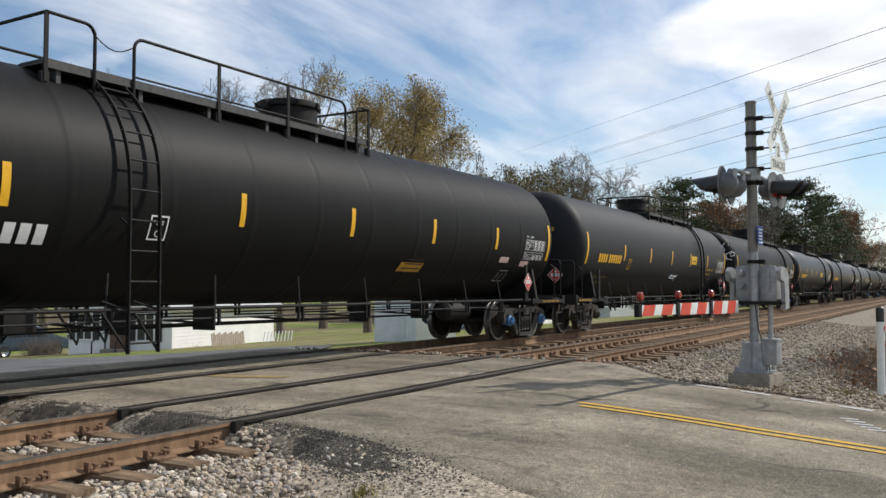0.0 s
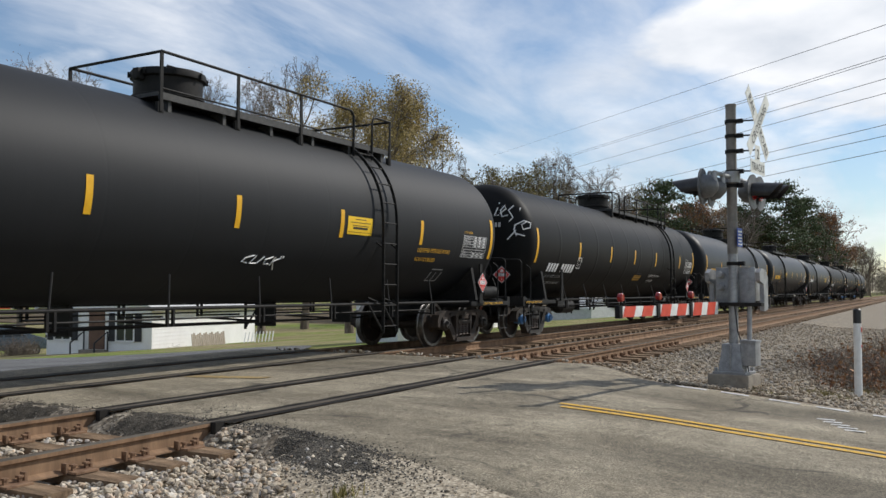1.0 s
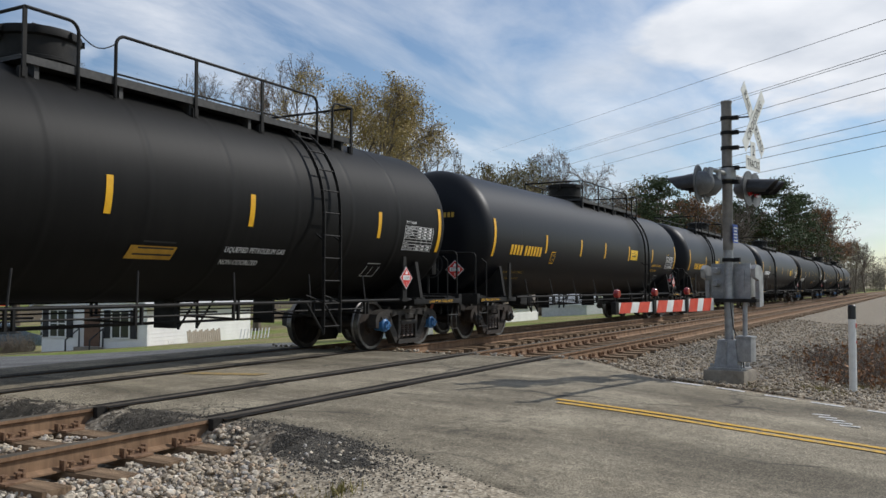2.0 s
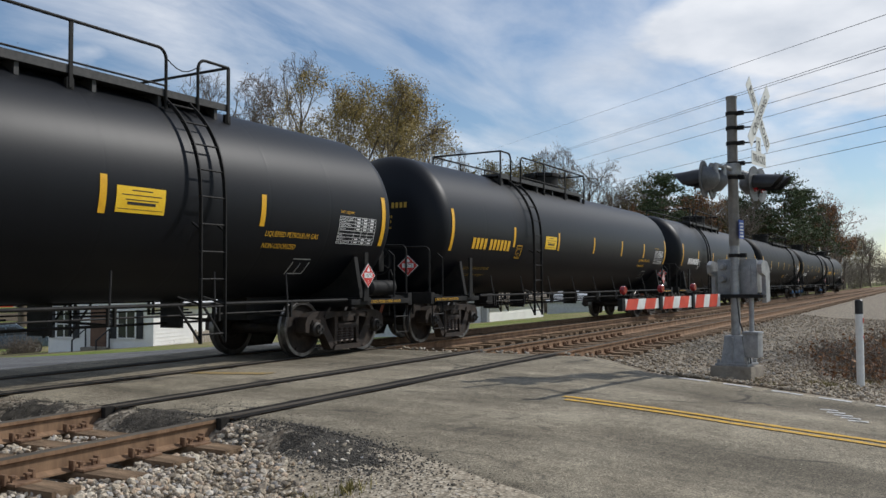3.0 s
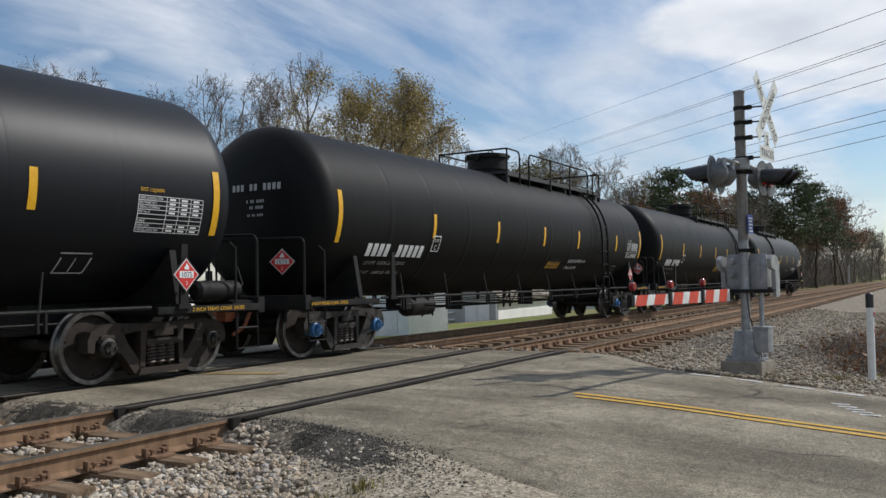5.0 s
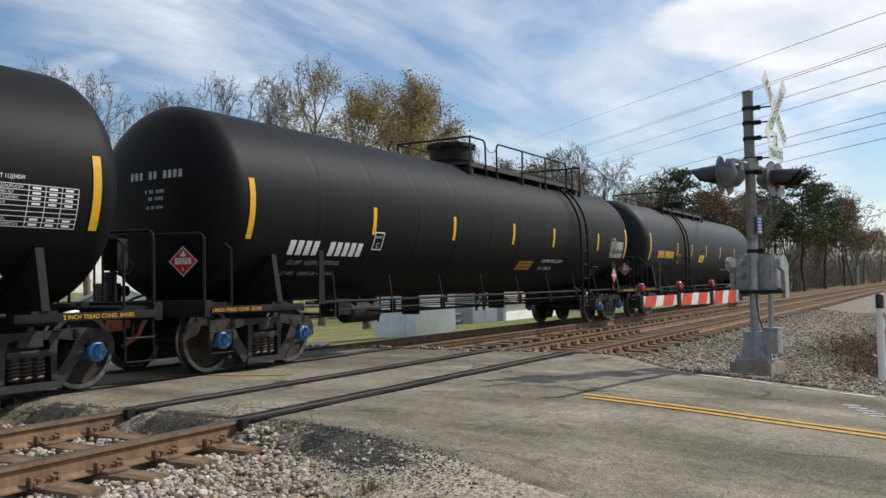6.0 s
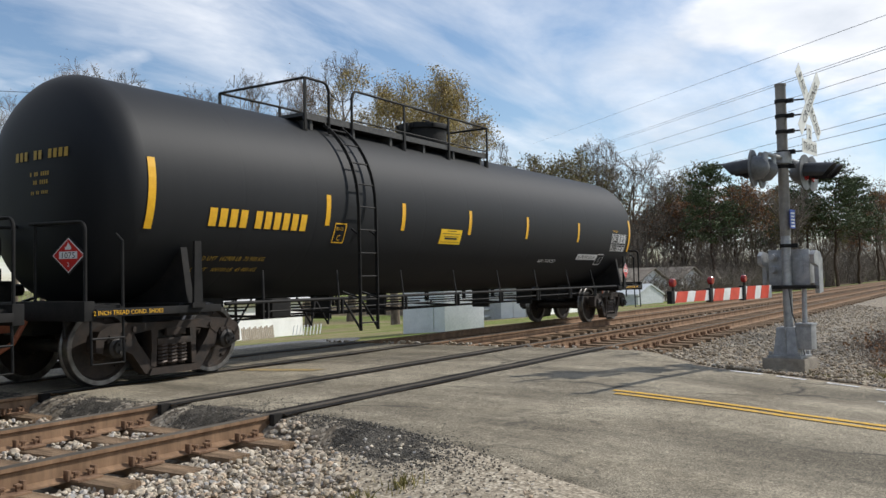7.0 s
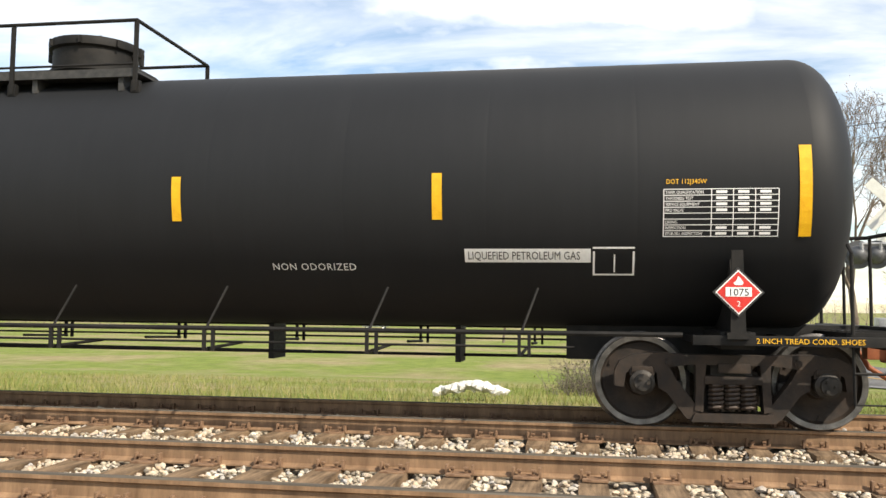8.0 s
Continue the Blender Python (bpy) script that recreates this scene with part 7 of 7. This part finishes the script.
def round_crown(thick, thin, ends, height, half, seed):
    """Draws the limbs in to a crown of this half width and drops what stands out of a rounded outline."""
    wide_ = sorted(math.hypot(v.x, v.y) for v in ends)[int(len(ends) * 0.86)]
    k = max(half * height / wide_, 0.72)
    mid, rz = 0.62 * height, 0.4 * height

    def fit(p):
        return (p[0] * k, p[1] * k, p[2])

    def inside(p):
        a = math.atan2(p[1], p[0])
        w = 1.0 + 0.16 * noise.noise((math.cos(a) * 2 + seed, math.sin(a) * 2, p[2] * 0.25))
        return (math.hypot(p[0], p[1]) / (half * height * 1.12)) ** 2 + ((p[2] - mid) / rz) ** 2 < w * w or p[2] < 0.3 * height

    def deep(p):
        return (math.hypot(p[0], p[1]) / (half * height)) ** 2 + ((p[2] - mid) / rz) ** 2 < 0.62 or p[2] < 0.3 * height

    limbs = [(fit(a), fit(b), q, w) for a, b, q, w in thick if deep(fit(b))]
    return limbs, [(fit(a), fit(b), q, w) for a, b, q, w in thin if inside(fit(b))], [Vector(fit(v)) for v in ends if inside(fit(v))]


def make_tree(key, seed, height, spread_, kids, leaf, nleaf, leaf_size, label, fork=0.34, up=0.25, twig_r=1.0, near=False, half=0.0):
    th, tn, ends = grow_tree(seed, height, spread_, kids, fork, up)
    if half:
        th, tn, ends = round_crown(th, tn, ends, height, half, seed)
    tn = [(a, b, r * twig_r, q * twig_r) for a, b, r, q in tn]
    t = thing("tree", Matrix(), label, "tree", "trees behind the railway")
    part("trunk", tubes_mesh("trunk", th, 7 if near else 5, M["bark"]), None, t)
    tagged(part("twig_mass", tubes_mesh("twig_mass", tn, 3, M["twig"]), None, t), kind="stuff")
    if leaf:
        g = np.random.default_rng(seed)
        e = np.array([tuple(v) for v in ends])
        at = e[g.integers(0, len(e), nleaf)] + g.normal(size=(nleaf, 3)) * height * 0.016
        part("crown", leaf_quads("crown", at, leaf_size, M[leaf], seed), None, t)
    return t


def make_pine(seed, height, label):
    rg = random.Random(seed)
    segs, twg, pts = [], [], []
    p = Vector((0, 0, -0.4))
    for i in range(12):
        q = Vector((rg.gauss(0, 0.12), rg.gauss(0, 0.12), height * (i + 1) / 12))
        segs.append((tuple(p), tuple(q), height * 0.015 * (1 - i / 14), height * 0.015 * (1 - (i + 1) / 14)))
        p = q
    z = height * 0.42
    while z < height * 0.99:
        f = (z / height - 0.42) / 0.58
        reach = height * (0.23 * (1 - f) ** 0.6 + 0.03) * rg.uniform(0.6, 1.15)
        for _ in range(rg.randint(3, 5)):
            a = rg.uniform(0, 6.283)
            d = Vector((math.cos(a), math.sin(a), rg.uniform(0.0, 0.45)))
            tip = Vector((0, 0, z)) + d * reach
            twg.append(((0, 0, z), tuple(tip), 0.05, 0.015))
            for _ in range(14):
                c = Vector((0, 0, z)).lerp(tip, rg.uniform(0.4, 1.05)) + Vector((rg.gauss(0, 0.4), rg.gauss(0, 0.4), rg.gauss(0, 0.16)))
                for _ in range(6):
                    pts.append(tuple(c + Vector((rg.gauss(0, 0.3), rg.gauss(0, 0.3), rg.gauss(0, 0.12)))))
        z += height * 0.028
    t = thing("pine_tree", Matrix(), label, "pine tree", "trees behind the railway")
    part("trunk", tubes_mesh("trunk", segs, 6, M["pine_bark"]), None, t)
    part("branch_mass", tubes_mesh("branch_mass", twg, 4, M["pine_bark"]), None, t)
    part("crown", leaf_quads("crown", pts, (0.08, 0.2), M["needle"], seed), None, t)
    return t


def polar(az, d):
    return d * math.sin(radians(az + AROUND)), d * math.cos(radians(az + AROUND))


def put_tree(t, az, d, turn, s=1.0, first=False):
    x, y = polar(az, d)
    mm = pose(x, y, ground_z(x, y), 0, 0, turn) @ Matrix.Scale(s, 4)
    if first:
        t.matrix_basis = mm
        return t
    return copy_thing(t, mm)


# single trees that stand out, from the road round to the woods
def rise(az, d, el, height):
    """The scale that lifts a tree of this height to the skyline's angle."""
    x, y = polar(az, d)
    return (d * math.tan(radians(el)) + 1.17 - ground_z(x, y)) / height


ochre = make_tree("ochre", 14, 21.5, 0.8, (6, 6, 5, 3), "bud", 42000, (0.05, 0.12), "big tree with ochre spring buds and dark limbs", 0.26, 0.03, 0.9, True, 0.36)
put_tree(ochre, 53.3, 63, 20, rise(53.3, 63, 14.1, 21.5), True)
bare_a = make_tree("bare_a", 23, 21, 0.85, (7, 7, 5, 4), None, 0, None, "tall bare grey tree with fine twigs", 0.34, 0.02, 0.9, False, 0.19)
put_tree(bare_a, 44.2, 74, 10, rise(44.2, 74, 13.3, 21), True)
bare_b = make_tree("bare_b", 31, 20, 0.85, (7, 7, 5, 4), "bud_red", 900, (0.04, 0.08), "tall bare tree with a few brown buds", 0.34, 0.02, 0.9, False, 0.17)
put_tree(bare_b, 47.6, 76, 200, rise(47.6, 76, 13.8, 20), True)
for az, d, turn, el in ((50.3, 84, 300, 14.5), (36.1, 86, 140, 12.9), (58.9, 92, 250, 10.2)):
    put_tree(bare_a, az, d, turn, rise(az, d, el, 21))
for az, d, turn, el in ((33.4, 92, 80, 12.0), (56.9, 84, 20, 11.8), (40.5, 96, 60, 11.0), (30.0, 110, 320, 10.0), (15.4, 62, 130, 11.5), (18.0, 74, 10, 9.5)):
    put_tree(bare_b, az, d, turn, rise(az, d, el, 20))
wide = make_tree("wide", 47, 18.5, 0.8, (7, 6, 5, 3), None, 0, None, "broad bare tree with a round crown of twigs", 0.26, 0.02, 1.2, False, 0.38)
put_tree(wide, 69.3, 112, 0, rise(69.3, 112, 8.0, 18.5), True)
olive = make_tree("olive", 59, 17, 0.7, (5, 6, 4), "olive_bud", 5200, (0.07, 0.16), "woodland tree with sparse olive buds", 0.3, 0.05, 1.4, False, 0.33)
put_tree(olive, 62.9, 100, 0, rise(62.9, 100, 7.9, 17), True)
put_tree(bare_b, 67.0, 116, 100, rise(67.0, 116, 8.0, 20))
for az, d, turn, el in ((64.9, 104, 70, 7.9), (66.3, 112, 160, 7.2), (60.9, 108, 210, 7.3), (72.4, 118, 30, 6.4), (63.9, 122, 300, 7.6)):
    put_tree(olive, az, d, turn, rise(az, d, el, 17))
pine = make_pine(5, 15.5, "dark green pine with a bare lower trunk")
put_tree(pine, 73.9, 104, 0, 0.98, True)
for az, d, turn, s in ((75.4, 118, 90, 0.92), (79.6, 118, 40, 1.02), (81.2, 116, 170, 1.0), (82.4, 134, 260, 0.98), (78.2, 130, 20, 0.95), (83.4, 172, 75, 1.05)):
    put_tree(pine, az, d, turn, s)
ruddy = make_tree("ruddy", 71, 14, 0.65, (5, 5, 3), "bud_red", 3200, (0.08, 0.18), "woodland tree with red-brown buds", 0.28, 0.25, 1.9)
put_tree(ruddy, 83.9, 140, 0, 1.0, True)
bare_c = make_tree("bare_c", 97, 18, 0.55, (5, 5, 3), None, 0, None, "leafless brown woodland tree behind houses", 0.34, 0.3, 2.2)
put_tree(bare_c, 72.4, 121, 0, 0.85, True)
rg2 = random.Random(12)
for i in range(36):
    az = 60.0 + 26.4 * ((i + rg2.random()) / 36)
    d = rg2.uniform(105, 150) + max(az - 80, 0) * 16
    lim = 14.5 if az < 78 else 14.5 - (az - 78) * 0.45
    src, h0 = rg2.choice(((bare_c, 18), (olive, 17), (ruddy, 14), (bare_c, 18), (olive, 17)) if az < 80 else ((ruddy, 14), (ruddy, 14), (bare_c, 18), (olive, 17)))
    put_tree(src, az, d, rg2.uniform(0, 360), lim * rg2.uniform(0.75, 1.0) / h0 * (1 + max(az - 82, 0) * 0.12))
for az, d, turn, s in ((-6.2, 95, 0, 0.62), (18, 120, 40, 0.6), (-28, 170, 10, 0.6), (10, 190, 90, 0.62), (22, 80, 200, 0.6)):
    put_tree(bare_c, az, d, turn, s)
# one tree close beside the line, whose hanging twigs reach into view
side = make_tree("side", 83, 12.5, 0.95, (6, 6, 5, 2), "bud_red", 2600, (0.03, 0.07), "roadside tree with hanging reddish twigs", 0.28, 0.0, 0.8, True)
side.matrix_basis = pose(33.0, -12.4, ground_z(33.0, -12.4), 0, 0, 60) @ Matrix.Scale(1.25, 4)
tagged(side, group="trees beside the road")

# far woods: thin stems and twigs past counting
def woods(name, n, az0, az1, d0, d1, h0, h1, mat, label, seed, leaf=None):
    rg = np.random.default_rng(seed)
    az = np.radians(rg.uniform(az0, az1, n) + AROUND)
    k = 1 + np.maximum(np.degrees(az) - 80, 0) ** 2 * 0.06
    d = rg.uniform(d0, d1, n) * k
    x, y = d * np.sin(az), d * np.cos(az)
    keep = y > 19
    x, y, k = x[keep], y[keep], k[keep]
    segs = []
    for i in range(len(x)):
        z = ground_z(x[i], y[i])
        h = rg.uniform(h0, h1) * (0.6 + 0.4 * k[i])
        top = (x[i] + rg.normal() * 0.5, y[i] + rg.normal() * 0.5, z + h)
        segs.append(((x[i], y[i], z - 0.3), top, 0.022 + 0.006 * h, 0.012))
        for _ in range(10):
            f = rg.uniform(0.15, 1.0)
            p = (x[i] + (top[0] - x[i]) * f, y[i] + (top[1] - y[i]) * f, z + h * f)
            L = rg.uniform(0.6, 2.4) * k[i] ** 0.5 * (1.2 - 0.6 * f)
            a = rg.uniform(0, 6.283)
            segs.append((p, (p[0] + L * math.cos(a), p[1] + L * math.sin(a), p[2] + L * rg.uniform(0.2, 1.1)), 0.022 * k[i], 0.01 * k[i]))
    me = tubes_mesh(name, segs, 3, mat)
    return tagged(new(name, me), label, "woods", kind="stuff")


woods("woods", 1500, 70, 89, 110, 165, 4, 9.5, M["twig"], "tall dense brown woods along the line", 15)
woods("woods", 1300, 58, 87, 96, 165, 2, 8, M["twig"], "dense brown leafless woods behind the houses", 5)
woods("woods", 800, 55, 70, 98, 128, 5, 11, M["twig"], "dense leafless woods behind the houses", 25)
woods("woods", 700, -40, 57, 150, 260, 3, 7, M["twig"], "distant brown leafless woods", 6)
woods("brush", 800, 60, 84, 84, 100, 0.8, 2.6, M["twig"], "low brown brush at the wood's edge", 7)
far_floor = grid_mesh("forest_floor", steps(60, 330, 9), steps(19, 120, 6), lambda x, y: ground_z(x, y) + 0.06 + (0.0 if math.hypot(x, y) > 92 else -0.5), M["forest_floor"], "brown leaf litter under the woods", "ground")


def thicket(name, at, n, rx, ry, h, label, seed, leaf=None, mat="twig", r=0.01, nleaf=0):
    """A bush of many thin crooked stems."""
    rg = random.Random(seed)
    segs, ends = [], []
    for _ in range(n):
        a, q = rg.uniform(0, 6.283), math.sqrt(rg.random())
        x, y = at[0] + rx * q * math.cos(a), at[1] + ry * q * math.sin(a)
        p = Vector((x, y, at[2] - 0.1))
        d = Vector((rg.gauss(0, 0.35), rg.gauss(0, 0.35), 1)).normalized()
        hh = h * rg.uniform(0.4, 1.0) * (1.1 - 0.5 * q)
        for i in range(5):
            d = (d + Vector((rg.gauss(0, 0.22), rg.gauss(0, 0.22), rg.gauss(0, 0.12)))).normalized()
            nx = p + d * hh / 5
            segs.append((tuple(p), tuple(nx), r * (1 - i / 7), r * (1 - (i + 1) / 7)))
            for _ in range(2):
                e = nx + Vector((rg.gauss(0, 1), rg.gauss(0, 1), rg.gauss(0.4, 0.7))) * hh * 0.1
                segs.append((tuple(nx), tuple(e), r * 0.5, r * 0.3))
                ends.append(e)
            p = nx
    bs = thing(name, Matrix(), label, "bush", "bushes")
    part("stem_mass", tubes_mesh("stem_mass", segs, 3, M[mat]), None, bs)
    if leaf:
        g = np.random.default_rng(seed)
        e = np.array([tuple(v) for v in ends])
        part("leaf_mass", leaf_quads("leaf_mass", e[g.integers(0, len(e), nleaf)] + g.normal(size=(nleaf, 3)) * 0.06, (0.02, 0.05), M[leaf], seed), None, bs)
    return bs


thicket("bush", (1.2, 21.5, ground_z(1, 21.5)), 420, 2.1, 1.1, 1.75, "leafless grey-brown thicket on the bank", 3, "scrub_leaf", nleaf=900)
thicket("bush", (3.6, 21.8, ground_z(3, 21.8)), 120, 1.0, 0.7, 1.2, "thicket with young green leaves on the bank", 4, "scrub_leaf", nleaf=1800)
thicket("bush", (*around(28.3, 42.9), -2.5), 240, 0.95, 0.6, 1.7, "round leafless brown shrub beside a minivan", 5, r=0.014)
thicket("bush", (*around(29.2, 31.9), -2.1), 120, 0.5, 0.4, 0.8, "dry shrub by the house wall", 9)
thicket("bush", (16.2, 0.6, -0.5), 420, 1.5, 1.1, 0.95, "dark red-brown dry brush beside the track bank", 6, "bud_red", nleaf=1500, r=0.006)
thicket("bush", (19.5, 1.4, -0.5), 420, 2.0, 1.0, 0.8, "dark dry brush on the ballast bank", 7, "bud_red", nleaf=900, r=0.006)
thicket("bush", (24.0, 0.2, -0.6), 420, 3.5, 1.4, 1.2, "tangled dry brush beside the tracks", 8, "bud_red", nleaf=1200, r=0.008)


# grass blades where they can be told apart
def blades(name, n, place, h0, h1, mat, label, seed):
    rg = np.random.default_rng(seed)
    at = np.array([place(rg) for _ in range(n)])
    a = rg.uniform(0, 6.283, n)
    h = rg.uniform(h0, h1, n)
    w = 0.004 + 0.02 * h
    dx, dy = np.cos(a), np.sin(a)
    ln = rg.normal(0, 0.35, (n, 2)) * h[:, None]
    q = np.zeros((n, 4, 3))
    q[:, 0] = at - np.stack([dx * w, dy * w, np.zeros(n)], 1)
    q[:, 1] = at + np.stack([dx * w, dy * w, np.zeros(n)], 1)
    tip = at + np.stack([ln[:, 0], ln[:, 1], h], 1)
    q[:, 2] = tip + np.stack([dx, dy, np.zeros(n)], 1) * 0.001
    q[:, 3] = tip - np.stack([dx, dy, np.zeros(n)], 1) * 0.001
    me = quads_mesh(name, q.reshape(-1, 3), np.arange(4 * n).reshape(n, 4), M[mat])
    return tagged(new(name, me), label, "grass", kind="stuff")


def patchy(cx_, cy_, r, zf):
    def place(rg):
        q, a = abs(rg.normal(0, 0.5)) * r, rg.uniform(0, 6.283)
        x, y = cx_ + q * math.cos(a), cy_ + q * math.sin(a)
        return (x, y, zf(x, y))
    return place


M["tuft_blade"] = leaf_mat("straw_tuft_blades", (0.12, 0.12, 0.03), (0.24, 0.2, 0.07), (0.36, 0.29, 0.13))
M["blade"] = leaf_mat("grass_blades", (0.11, 0.15, 0.03), (0.21, 0.23, 0.06), (0.34, 0.28, 0.13))
for cx_, cy_, r, n in ((4.25, 3.45, 0.2, 260), (3.9, 3.15, 0.25, 120), (4.6, 3.3, 0.18, 100), (13.4, 1.3, 0.5, 600), (12.2, 1.9, 0.3, 250), (15.0, 0.9, 0.6, 500)):
    blades("grass_tuft", n, patchy(cx_, cy_, r, lambda x, y: shoulder_z(x, y) if x < 8 else bed_z(x, y)), 0.02, 0.075, "tuft_blade", "short green and straw grass tuft in gravel", int(cx_ * 100))


def verge(rg):
    while True:
        x, y = rg.uniform(-26, 9), 13.4 + 18 * rg.uniform() ** 1.6
        if not (beyond(1)(y) - 0.5 < x):
            return (x, y, ground_z(x, y))


blades("grass", 26000, verge, 0.05, 0.2, "blade", "rough grass and straw on the verge", 77)


def motions():
    """The train runs at a steady speed and its wheels roll."""
    for car, u in TRAIN:
        walk(car, [(t, pose(u - SPEED * t, TRAIN_Y, 0)) for t in (0.0, 2.0, 4.0, 6.0, 8.0)])
    rate = SPEED / 0.459
    for ws, sx in WHEELSETS:
        walk(ws, [(i / FPS, Matrix.Translation((sx, 0, 0.459)) @ Matrix.Rotation(-rate * i / FPS, 4, "Y")) for i in range(8 * FPS + 1)])


motions()
